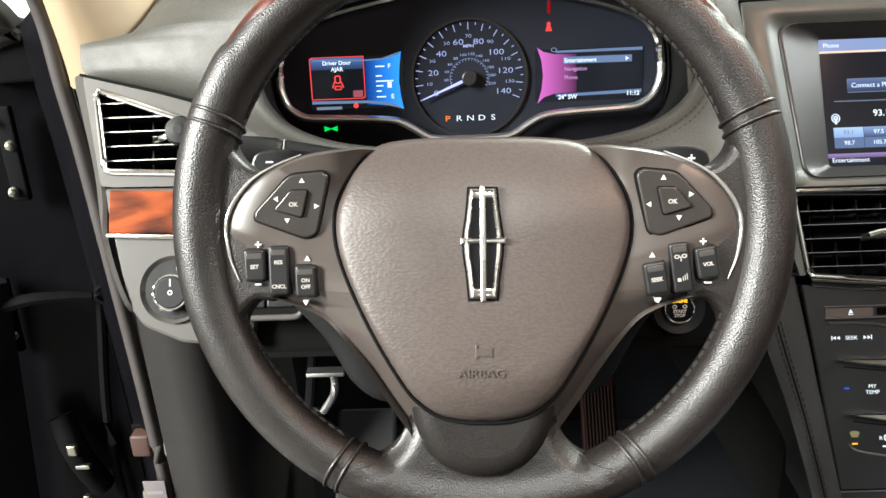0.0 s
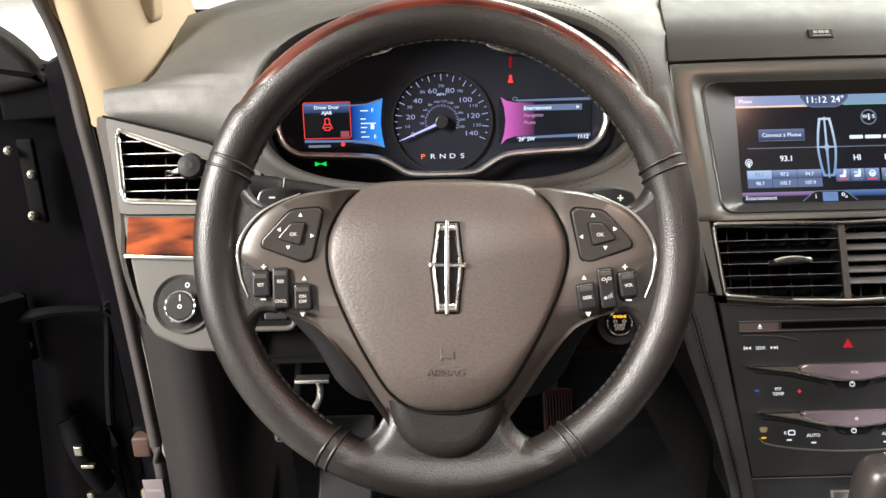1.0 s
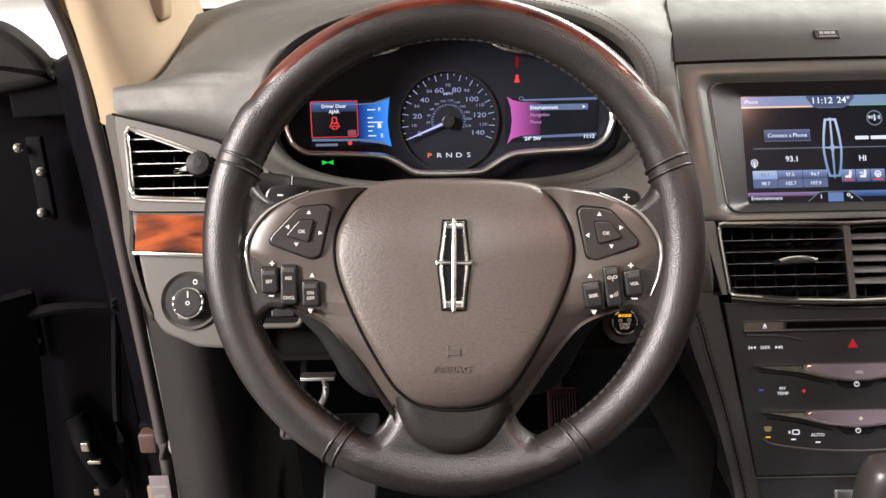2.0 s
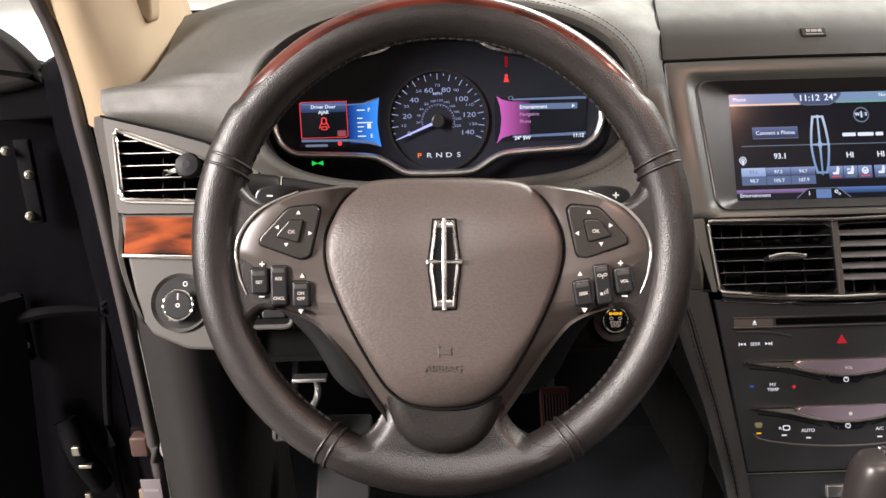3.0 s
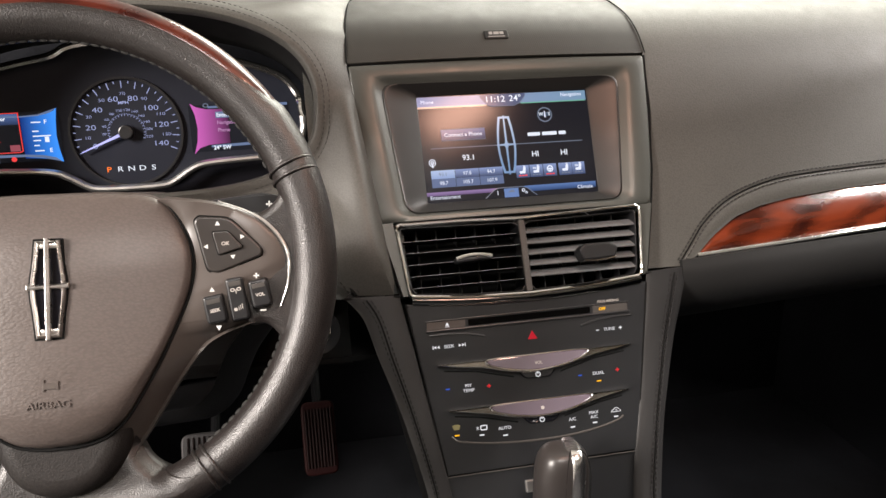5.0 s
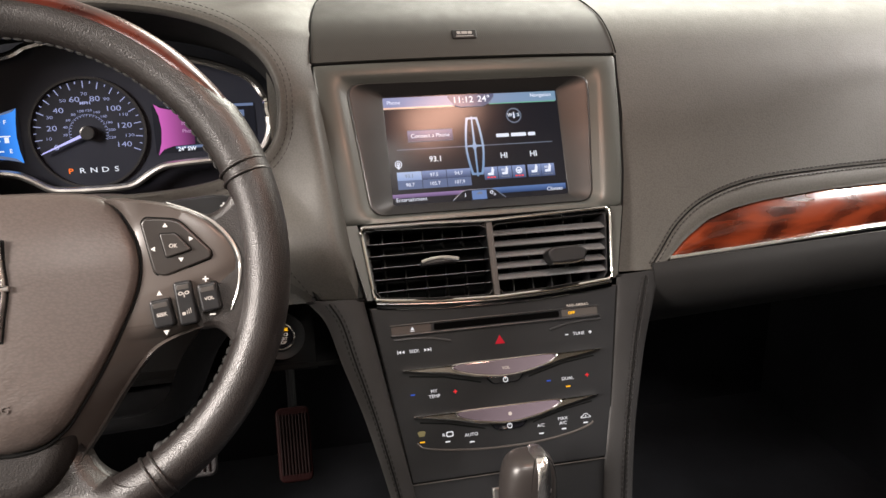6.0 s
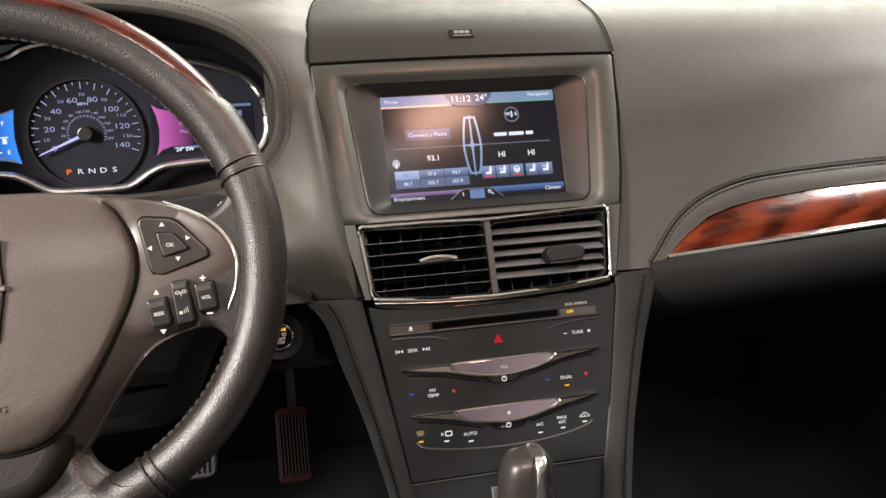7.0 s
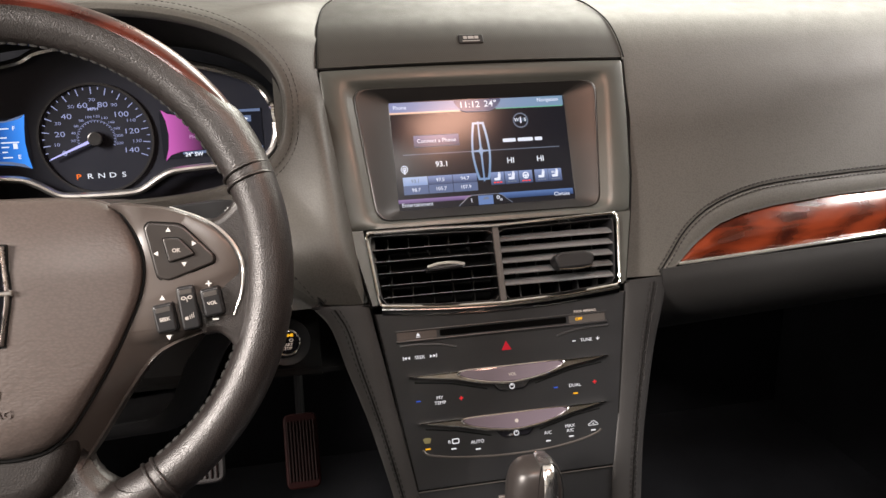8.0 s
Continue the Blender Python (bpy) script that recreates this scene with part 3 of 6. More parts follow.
def passenger_pad(u, v):
    # v climbs the profile, u runs from the stack to the far side
    ztop = 0.882
    x = 1.27
    z0 = 0.588
    for _ in range(6):
        f = v
        zz = z0 + (0.85 - z0) * min(1, f / 0.8) if f < 0.8 else 0.85 + (ztop - 0.85) * ((f - 0.8) / 0.2)
        xl = interp(PAD_LEFT, zz)
        x = xl + (1.27 - xl) * u ** 1.6
        z0 = interp(WOOD_TOP, x)
    y = profile_y(RIGHT, zz)
    ridge = interp(RIDGE, x)
    wave = -0.0016 * math.exp(-((zz - ridge + 0.024) / 0.024) ** 2) + 0.0013 * math.exp(-((zz - ridge - 0.018) / 0.018) ** 2) * min(1, (x - 0.5) * 6)
    wave += 0.002 * math.sin((x - 0.5) * 9) * math.sin(math.pi * min(1, max(0, (zz - 0.62) / 0.22)))
    return Vector((x, y + wave, zz + 0.3 * wave * min(1, max(0, (0.85 - zz) / 0.03))))


part("passenger_pad", sheet(passenger_pad, 70, 60, 0.008, (0.8, -0.5, 1.4)), PAD, dash, angle=60)

# stitched roll along the pad's lower edge
ROLL = spline([(0.5576, 0.5895, 0), (0.570, 0.6035, 0), (0.5886, 0.625, 0), (0.609, 0.641, 0), (0.6319, 0.6525, 0), (0.664, 0.662, 0), (0.7014, 0.6678, 0), (0.775, 0.672, 0), (0.8561, 0.6745, 0), (1.25, 0.684, 0)], 160)
bm = bmesh.new()
for off in (-0.0034, 0.0034):
    line = []
    for p, q in zip(ROLL, ROLL[1:]):
        d = (q - p).normalized()
        line.append(on_pad(p.x - d.y * off, p.y + d.x * off, 0.0012))
    stitches(bm, line, 0.0036, 0.0009, 0.0052)
tagged(part("stitching", bm, THREAD, dash), kind="stuff")
part("seam_groove", rod([on_pad(p.x, p.y, 0.0002) for p in ROLL], 0.0008, 6), VOID, dash)


def pad_roll(u, v):
    """Padded roll between the seam and the wood."""
    p = ROLL[round(u * 159)]
    q = (p.x + 0.003, interp(WOOD_TOP, p.x + 0.003))
    x, z = p.x + (q[0] - p.x) * v, p.y - 0.001 + (q[1] - p.y + 0.001) * v
    return on_pad(x, z, -0.001 + 0.0016 * math.sin(math.pi * v) ** 0.7)


part("pad_roll", sheet(pad_roll, 159, 12, 0.002, (0.8, -0.5, 0.8)), PAD, dash, angle=70)
part("pad_backing", sheet(lambda u, v: on_pad(0.185 + 0.085 * u, 0.586 + 0.26 * v, -0.006), 8, 20, 0.004, (0.2, -0.5, 0.9)), PAD, dash)

# burl insert of the passenger side and its bright strip
WOODX = [0.579 + 0.7 * (i / 60) ** 1.5 for i in range(61)]


def passenger_wood(u, v):
    x = WOODX[min(60, round(u * 60))]
    lo, hi = interp(CHROME_LINE, x), interp(WOOD_TOP, x)
    z = lo + (hi - lo) * v
    return on_pad(x, z, -0.004 + 0.004 * math.sin(math.pi * v))


part("wood_trim", sheet(passenger_wood, 60, 10, 0.004, (0.8, -0.5, 0.8)), SHADEDBURL, dash, "glossy reddish burl wood inlay, shaded copy")
part("bright_strip", rod([on_pad(x, interp(CHROME_LINE, x), 0.001) for x in WOODX], 0.0024, 8), CHROME, dash, "thin chrome strip under the wood")


def glove_front(u, v):
    x = 0.558 + 0.71 * u
    prof = [(0.533, 0.0), (0.529, -0.016), (0.533, -0.038), (0.552, -0.062), (0.60, -0.092), (0.68, -0.122), (0.80, -0.15)]
    p = spline([(a, b, 0) for a, b in prof], 25)[round(v * 24)]
    return Vector((x, p.x, interp(CHROME_LINE, x) - 0.002 + p.y))


part("glove_box_front", sheet(glove_front, 30, 24, 0.006, (0.8, -0.5, 0.8)), GLOVE, dash, "dark plastic glove box front turning under")

# panel at the driver's outer side
LEFT = tilted(-0.30, 0.61, 0.70, 24.2)


def lz(x, z):
    """Place on the outer panel's plane in its own mm."""
    return ((x + 0.30) * 1000, (z - 0.70) * 1000 / math.cos(radians(24.2)))


vent_out = [lz(-0.3405, 0.7455), lz(-0.243, 0.712), lz(-0.205, 0.696), lz(-0.205, 0.669), lz(-0.25, 0.6695), lz(-0.331, 0.673)]
n_hole = 48
hole = even(rounded(vent_out, 4), n_hole)
outer = [lz(-0.352, 0.757), lz(-0.2815, 0.740), lz(-0.243, 0.7295), lz(-0.19, 0.706), lz(-0.185, 0.66), lz(-0.331, 0.6625), lz(-0.3345, 0.664)]


part("vent_surround", hoop(bmesh.new(), LEFT, match(outer, hole), hole, -30, 0.5), PANEL, dash, angle=50)
part("trim_surround", plate(LEFT, rounded([lz(-0.3345, 0.6625), lz(-0.185, 0.6595), lz(-0.185, 0.655), lz(-0.20, 0.53), lz(-0.262, 0.534), lz(-0.297, 0.548), lz(-0.3105, 0.565)], 6), -40, -2, 3), PANEL, dash)
part("wood_trim", plate(LEFT, rounded([lz(-0.3268, 0.6600), lz(-0.19, 0.655), lz(-0.19, 0.618), lz(-0.3276, 0.6245)], 1.5), -6, 0.5, 1.5), BURL, dash, "glossy orange burl wood inlay, lit copy")
part("bright_strip", plate(LEFT, [lz(-0.3285, 0.6242), lz(-0.19, 0.6178), lz(-0.19, 0.6140), lz(-0.3285, 0.6210)], -6, 2.5, 1), CHROME, dash, "thin chrome strip under the wood")

# end cap towards the door opening, kick panel and knee panel
SEAL_LINE = [(-0.40, 0.608, 0.95), (-0.40, 0.657, 0.873), (-0.40, 0.672, 0.850), (-0.40, 0.684, 0.825), (-0.40, 0.694, 0.795), (-0.40, 0.700, 0.745), (-0.40, 0.712, 0.674), (-0.40, 0.726, 0.537), (-0.40, 0.742, 0.367), (-0.40, 0.750, 0.207), (-0.40, 0.752, 0.0)]
PANEL_EDGE = [(-0.353, 0.637, 0.758), (-0.3345, 0.594, 0.6635), (-0.3315, 0.5727, 0.6171), (-0.312, 0.549, 0.566), (-0.30, 0.56, 0.548)]
SEAL_IN = [(-0.394, 0.702, 0.745), (-0.394, 0.714, 0.674), (-0.394, 0.72, 0.617), (-0.394, 0.725, 0.566), (-0.394, 0.728, 0.548)]


def end_cap(u, v):
    a, b = spline(PANEL_EDGE, 21)[round(v * 20)], spline(SEAL_IN, 21)[round(v * 20)]
    return a.lerp(b, u) + Vector((-0.004, 0, 0)) * math.sin(math.pi * u)


part("end_cap", sheet(end_cap, 10, 20, 0.004, (-0.2, 0, 0.8)), PANEL, dash)
KICK = spline([(-0.392, 0.733, 0), (-0.352, 0.720, 0), (-0.318, 0.730, 0), (-0.296, 0.775, 0), (-0.286, 0.95, 0)], 25)
part("kick_panel", sheet(lambda u, v: KICK[round(u * 24)] + Vector((0.02 * u * v, 0.03 * v - 0.012, 0.61 * (1 - v))), 24, 16, 0.005, (0, 0.3, 0.4)), KICKGREY, dash, angle=60)
part("knee_panel", sheet(lambda u, v: Vector((-0.305 + 0.23 * u, 0.549 + 0.22 * v, 0.556 - 0.012 * u - 0.02 * math.sin(v * 1.57) - 0.10 * v * v)), 16, 12, 0.005, (-0.1, 0.3, 0.0)), LOWER, dash)

# panels either side of and below the column, blackened to carry the shade there
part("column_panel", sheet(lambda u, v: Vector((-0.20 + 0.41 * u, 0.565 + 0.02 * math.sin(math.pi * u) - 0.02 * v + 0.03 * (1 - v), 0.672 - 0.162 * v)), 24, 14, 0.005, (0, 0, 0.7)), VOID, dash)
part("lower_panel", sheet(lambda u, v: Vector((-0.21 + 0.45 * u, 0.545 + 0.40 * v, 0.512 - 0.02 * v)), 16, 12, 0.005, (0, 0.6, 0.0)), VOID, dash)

part("joint", rod([(-0.354, 0.6355, 0.7575), (-0.2815, 0.6265, 0.7405), (-0.243, 0.6205, 0.730), (-0.206, 0.606, 0.7115)], 0.0013, 8), VOID, dash)

# ---- driver's outer air vent ----
def slat_vent(thing, at, outline, rows, back, blade_mat, lean=0, deep=18, thin=1.4, edge=None):
    a0, a1 = min(p[0] for p in outline), max(p[0] for p in outline)
    part("backing", plate(at, outline, back - 2, back), VOID, thing)
    ring = even(rounded(outline, 3), 48)
    c = sum((Vector(p[:2]) for p in ring), Vector((0, 0))) / 48
    inner = [c + (Vector(p[:2]) - c) * 0.985 for p in ring]
    part("duct", hoop(bmesh.new(), at, ring, inner, back, -1), BLACK, thing)
    for b in rows:
        # clip the blade to the outline at this height
        xs = []
        for p, q in zip(outline, outline[1:] + outline[:1]):
            if (p[1] - b) * (q[1] - b) < 0:
                xs.append(p[0] + (q[0] - p[0]) * (b - p[1]) / (q[1] - p[1]))
        if len(xs) < 2:
            continue
        x0, x1 = min(xs) + 0.6, max(xs) - 0.6
        bm = bmesh.new()
        ca, sa = math.cos(radians(lean)), math.sin(radians(lean))

        def blade(a, s, w):
            return at(a, b + s * ca + w * sa, -2 - deep / 2 + w * ca - s * sa)
        prof = [(-thin / 2, -deep / 2), (-thin / 2, deep / 2 - 1), (-thin / 4, deep / 2), (thin / 4, deep / 2), (thin / 2, deep / 2 - 1), (thin / 2, -deep / 2)]
        l = [bm.verts.new(blade(x0, s, w)) for s, w in prof]
        r = [bm.verts.new(blade(x1, s, w)) for s, w in prof]
        for k in range(6):
            bm.faces.new((l[k], l[(k + 1) % 6], r[(k + 1) % 6], r[k]))
        bm.faces.new(l)
        bm.faces.new(list(reversed(r)))
        slat = part("slat", bm, blade_mat, thing)
        if edge:
            part("slat_edge", plate(at, box2d(x0, b - 0.45, x1, b + 0.45), -2.4, -1.4), edge, slat)
    for k in range(1, 6):
        a = a0 + (a1 - a0) * k / 6
        ys = []
        for p, q in zip(outline, outline[1:] + outline[:1]):
            if (p[0] - a) * (q[0] - a) < 0:
                ys.append(p[1] + (q[1] - p[1]) * (a - p[0]) / (q[0] - p[0]))
        if len(ys) >= 2:
            part("vane", plate(at, box2d(a - 0.6, min(ys), a + 0.6, max(ys)), back + 2, -2 - deep), BLACK, thing)


vent = root("air_vent", -0.28, 0.60, 0.67, "dash corner air vent with chrome surround and dark slats", "air vent")
vin = [tuple(p) for p in vent_out]
part("chrome_frame", rod([LEFT(p[0], p[1], 2) for p in even(rounded([lz(-0.3385, 0.7435), lz(-0.243, 0.7105), lz(-0.207, 0.694), lz(-0.207, 0.671), lz(-0.25, 0.6715), lz(-0.3295, 0.675)], 5), 72)], 0.0030, 10, True), CHROME, vent, "polished chrome frame")
slat_vent(vent, LEFT, vin, [lz(0, z)[1] for z in (0.7325, 0.7205, 0.7085, 0.6965, 0.6845)], -45, VOID, edge=SILVER)
knob = part("knob", turned(LEFT(*lz(-0.258, 0.7045), 2), LEFT(0, 0, 1) - LEFT(0, 0, 0), [(0.009, 0), (0.0125, 0.003), (0.0135, 0.010), (0.0115, 0.015), (0.004, 0.0165)]), LOWER, vent, "round dark thumb knob")
part("knob_tip", rod([LEFT(*lz(-0.285, 0.7005), 2), LEFT(*lz(-0.262, 0.7035), 6)], 0.0032, 10), CHROME, knob)

# ---- headlight switch ----
sw = root("headlight_switch", -0.2696, 0.555, 0.577, "round headlight switch with chrome ring in a black recess", "switch")
SW = tilted(-0.2686, 0.5548, 0.5773, 24.2)
part("recess", hoop(bmesh.new(), SW, ellipse(0, 0, 30, 30), ellipse(0, 0, 26, 26), -4, 1.5, 4), PANEL, sw)
part("dish", plate(SW, ellipse(0, 0, 26.5, 26.5), -6, -1.5), BLACK, sw)
part("dial", plate(SW, ellipse(0, -3, 14.6, 14.6, 40), -4, 9, 2), LOWER, sw)
part("chrome_ring", rod([SW(p[0], p[1], 8) for p in ellipse(0, -3, 15, 15, 40)], 0.0011, 8, True), CHROME, sw)
part("pointer", plate(SW, box2d(-0.6, 2.5, 0.6, 9), 9, 9.3), WHITE, sw)
part("lamp_mark", hoop(bmesh.new(), SW, ellipse(0, -3, 2.2, 2.2, 16), ellipse(0, -3, 1.2, 1.2, 16), 9, 9.3), WHITE, sw)
part("off_mark", hoop(bmesh.new(), SW, ellipse(4, 19, 2.4, 2.8, 16), ellipse(4, 19, 1.4, 1.8, 16), -1.5, -1.1), WHITE, sw)
part("index_dot", plate(SW, ellipse(-8, -17, 1.8, 1.8, 12), 6, 8.6), CHROME, sw)

# ---- dimmer buttons on the knee panel ----
DIM = tilted(-0.178, 0.5525, 0.571, 24)
dim = root("dimmer_buttons", -0.178, 0.5525, 0.548, "two dark buttons in a grey lipped recess beside the column", "buttons")
part("surround", plate(DIM, rounded(box2d(-46, -23.5, 26, 24), 6), -14, 1, 2), LOWER, dim)
part("recess", plate(DIM, rounded(box2d(-44, -18, 21, 22), 4), 0, 1.3), VOID, dim)
for a0, a1 in ((-42, -8.7), (-7.3, 17)):
    key = part("button", plate(DIM, rounded(box2d(a0, -12, a1, 17), 2), 0, 4, 1.4, 3), BLACK, dim)
    part("button_mark", plate(DIM, box2d((a0 + a1) / 2 + 6, 3.0, (a0 + a1) / 2 + 9, 3.8), 4, 4.2), GREYPRINT, key)
part("lip", rod(spline([DIM(-46, -20.8, 2), DIM(0, -20.8, 2), DIM(17, -20.6, 2), DIM(22.5, -17, 2), DIM(23.4, -8, 2), DIM(23.4, 16, 2)], 40), 0.0027, 10), PANEL, dim)

# ---- start button ----
ST = tilted(0.178, 0.5539, 0.544, 14)
start = root("start_button", 0.178, 0.556, 0.53, "round black engine start button with chrome ring", "button")
part("collar", hoop(bmesh.new(), ST, ellipse(0, 0, 23, 23), ellipse(0, 0, 13.5, 13.5), -10, -1, 3), LOWER, start)
part("chrome_ring", rod([ST(p[0], p[1], 0) for p in ellipse(0, 0, 12.8, 12.8, 40)], 0.0011, 8, True), CHROME, start)
cap = part("cap", plate(ST, ellipse(0, 0, 12.2, 12.2), -8, 0, 1.5), GLOSS, start)
part("lettering", words("ENGINE", ST, 0, 6.6, 2.6, 0.1, 0.2), LITAMBER, cap)
part("lettering", words("START", ST, 0, -2.6, 2.7, 0.1, 0.2), WHITE, cap)
part("lettering", words("STOP", ST, 0, -6.2, 2.7, 0.1, 0.2), WHITE, cap)
for a in (-4.5, 4.5):
    part("symbol", hoop(bmesh.new(), ST, ellipse(a, 1.8, 2.2, 1.8, 14), ellipse(a, 1.8, 1.3, 0.9, 14), 0, 0.35), WHITE, cap)

# ---- instrument cluster ----
cluster = root("instrument_cluster", 0, 0.69, 0.67, "lit instrument cluster with speedometer between two colour displays", "instrument cluster")


def chrome_lower():
    half = [(183, 8), (182, -6), (176, -21), (163, -30.5), (148, -33), (110, -34.5), (76, -37), (60, -43), (42, -54), (28, -57), (0, -57.6)]
    pts = half + [(-a, b) for a, b in reversed(half[:-1])]
    return [Vector((p.x, p.y)) for p in spline([(a, b, 0) for a, b in pts], 121)]


def chrome_upper():
    half = [(183, 8), (179, 30), (163, 50), (130, 64), (92, 73), (62, 79), (46, 87), (26, 91), (0, 92)]
    pts = half + [(-a, b) for a, b in reversed(half[:-1])]
    return [Vector((p.x, p.y)) for p in spline([(a, b, 0) for a, b in pts], 121)]


part("back_plate", plate(CL, [tuple(p) for p in chrome_lower()] + [tuple(p) for p in reversed(chrome_upper()[1:-1])], -12, -3), HAZEDBLACK, cluster)
part("lower_mask", plate(CL, rounded([(-196, 0), (-188, -46), (-165, -66), (-110, -84), (110, -84), (165, -66), (188, -46), (196, 0)], 14), -24, -9, 2), GLOSS, cluster)
part("chrome_trim", rod([CL(p.x, p.y, 8) for p in chrome_lower()], 0.0042, 10, flat=0.9), SATIN, cluster, "bright chrome lower surround")
part("upper_trim", rod([CL(p.x, p.y, 6) for p in chrome_upper()], 0.0040, 8), CHROME, cluster, "silver upper surround")
gauge = part("speedometer", hoop(bmesh.new(), CL, ellipse(0, 0, 57, 57, 64), ellipse(0, 0, 54.5, 54.5, 64), -3, 0), BLACK, cluster)


def polar(r, deg):
    return r * math.cos(radians(deg)), r * math.sin(radians(deg))


def ticks(r0, r1, count, wide):
    bm = bmesh.new()
    for i in range(count + 1):
        d = 202.5 - 225 * i / count
        x0, y0 = polar(r0 if i % 2 == 0 else (r0 * 0.35 + r1 * 0.65), d)
        x1, y1 = polar(r1, d)
        sx, sy = polar(wide / 2, d + 90)
        slab(bm, CL, [(x0 - sx, y0 - sy), (x1 - sx, y1 - sy), (x1 + sx, y1 + sy), (x0 + sx, y0 + sy)], -3, -2.5)
    return bm


DIALLIT = glow("dial_white", (0.50, 0.56, 0.95), 0.7)
part("tick_marks", ticks(45.5, 52.5, 28, 0.8), DIALLIT, gauge)
part("tick_marks", ticks(16.8, 19.2, 44, 0.45), DIALLIT, gauge)
for i in range(15):
    d = 202.5 - 225 * i / 14
    x, y = polar(35.4 if i % 2 == 0 else 39.4, d)
    part("numeral", words(str(i * 10), CL, x, y, 5.2 if i % 2 == 0 else 3.2, -3, -0.06, narrow=1.42), DIALLIT, gauge)
for i in range(1, 12):
    x, y = polar(22.8, 202.5 - 225 * i * 20 / 228)
    part("numeral", words(str(i * 20), CL, x, y, 2.4, -3, -0.03, narrow=1.35), DIALLIT, gauge)
part("lettering", words("MPH", CL, 0, 30.2, 2.8, -3, 0.1, narrow=1.3), DIALLIT, gauge)
ndx, ndy = polar(1, 202.5)
part("needle", plate(CL, [(ndx * 6 - ndy * 1.5, ndy * 6 + ndx * 1.5), (ndx * 49 - ndy * 0.5, ndy * 49 + ndx * 0.5), (ndx * 49 + ndy * 0.5, ndy * 49 - ndx * 0.5), (ndx * 6 + ndy * 1.5, ndy * 6 - ndx * 1.5)], 1, 2.5), LITNEEDLE, gauge)
part("hub_cap", plate(CL, ellipse(0, 0, 7.5, 7.5), -3, 5, 1.5), BLACK, gauge)
for i, ch in enumerate("PRNDS"):
    part("gear_letter", words(ch, CL, -22.4 + 11.2 * i, -38.5, 5.2, -3, 0.0, narrow=1.35), LITORANGE if i == 0 else LIT, cluster)

# driver's message display
disp = part("message_display", plate(CL, box2d(-156, -25, -64, 25), -3.6, -2.4), SCREEN, cluster, "colour display with a red door warning and a blue fuel gauge")
bow = [(-101, 21), (-86, 21.5), (-76, 22.5), (-69, 25), (-65.5, 28)]
curve = bow + [(-67.5, 14), (-68.6, 0), (-67.5, -14), (-65, -27), (-70, -24.5), (-80, -23), (-90, -22), (-101, -21.5)]
part("fuel_panel", plate(CL, curve, -2.4, -2.0), LITFUEL, disp)
part("display_line", plate(CL, [(-152, 21.5), (-101, 20), (-84, 20.8), (-72, 23.6), (-65.5, 28), (-70, 24.8), (-84, 22.2), (-101, 21.4), (-152, 22.8)], -2.0, -1.8), LITGREY, disp)
part("display_line", plate(CL, [(-155, -16.5), (-101, -17.5), (-84, -19), (-72, -22), (-65.5, -27), (-70, -25.5), (-84, -22), (-101, -20), (-155, -19.5)], -2.0, -1.8), LITGREY, disp)
for b, r in ((14.5, 9), (5.5, 6), (0.5, 17), (-4, 7), (-9, 5), (-14.5, 9)):
    part("fuel_mark", plate(CL, box2d(-91, b - 0.6, -91 + r, b + 0.6), -2.0, -1.7), LIT, disp)
part("lettering", words("F", CL, -77.5, 14.5, 4, -2.0, 0.1), LIT, disp)
part("lettering", words("E", CL, -75.5, -14.5, 4, -2.0, 0.1), LIT, disp)
part("fuel_symbol", plate(CL, box2d(-80, -6, -76, -0.5), -2.0, -1.7), LIT, disp)
fr = [(-155, -15.5), (-102, -15.5), (-102, 25), (-155, 25)]
part("warning_frame", hoop(bmesh.new(), CL, even(fr, 48), even([(-154.3, -14.8), (-102.7, -14.8), (-102.7, 24.3), (-154.3, 24.3)], 48), -2.4, -1.6), LITRED, disp)
part("warning_head", plate(CL, box2d(-153.8, 13, -103.2, 23.8), -2.4, -2.1), glow_fade("display_warning", (0.03, 0.05, 0.12), (0.12, 0.2, 0.5), 2, 0.0, 1.0, 0.7), disp)
part("lettering", words("Driver Door", CL, -128.5, 19.0, 3.7, -1.9, 0.1), LIT, disp)
part("lettering", words("AJAR", CL, -128.5, 13, 3.7, -1.9, 0.1), LIT, disp)
bm = hoop(bmesh.new(), CL, even(rounded(box2d(-131.6, -0.5, -125.4, 7.5), 2.4), 24), even(rounded(box2d(-130.4, 0.6, -126.6, 6.3), 1.4), 24), -2.3, -1.8)
for s in (-1, 1):
    slab(bm, CL, [(-128.5 + s * 2.4, 2.0), (-128.5 + s * 3.4, 2.0), (-128.5 + s * 6.0, -4.2), (-128.5 + s * 4.8, -4.6)], -2.3, -1.7)
hoop(bm, CL, even(rounded(box2d(-132, -6.6, -125, -2.4), 1.2), 20), even(rounded(box2d(-130.9, -5.6, -126.1, -3.4), 0.7), 20), -2.3, -1.75)
part("door_symbol", bm, LITRED, disp)
part("ok_key", plate(CL, box2d(-114, -14, -104.5, -7.5), -2.3, -1.9), glow("display_dark_red", (0.5, 0.12, 0.16), 0.6), disp)
part("odometer_bar", plate(CL, box2d(-151, -25.2, -126, -22.4), -2.3, -1.9), LITDIM, disp)
part("stop_symbol", plate(CL, ellipse(-112, -22, 2.6, 2.6, 8), -2.3, -1.7), LITRED, disp)

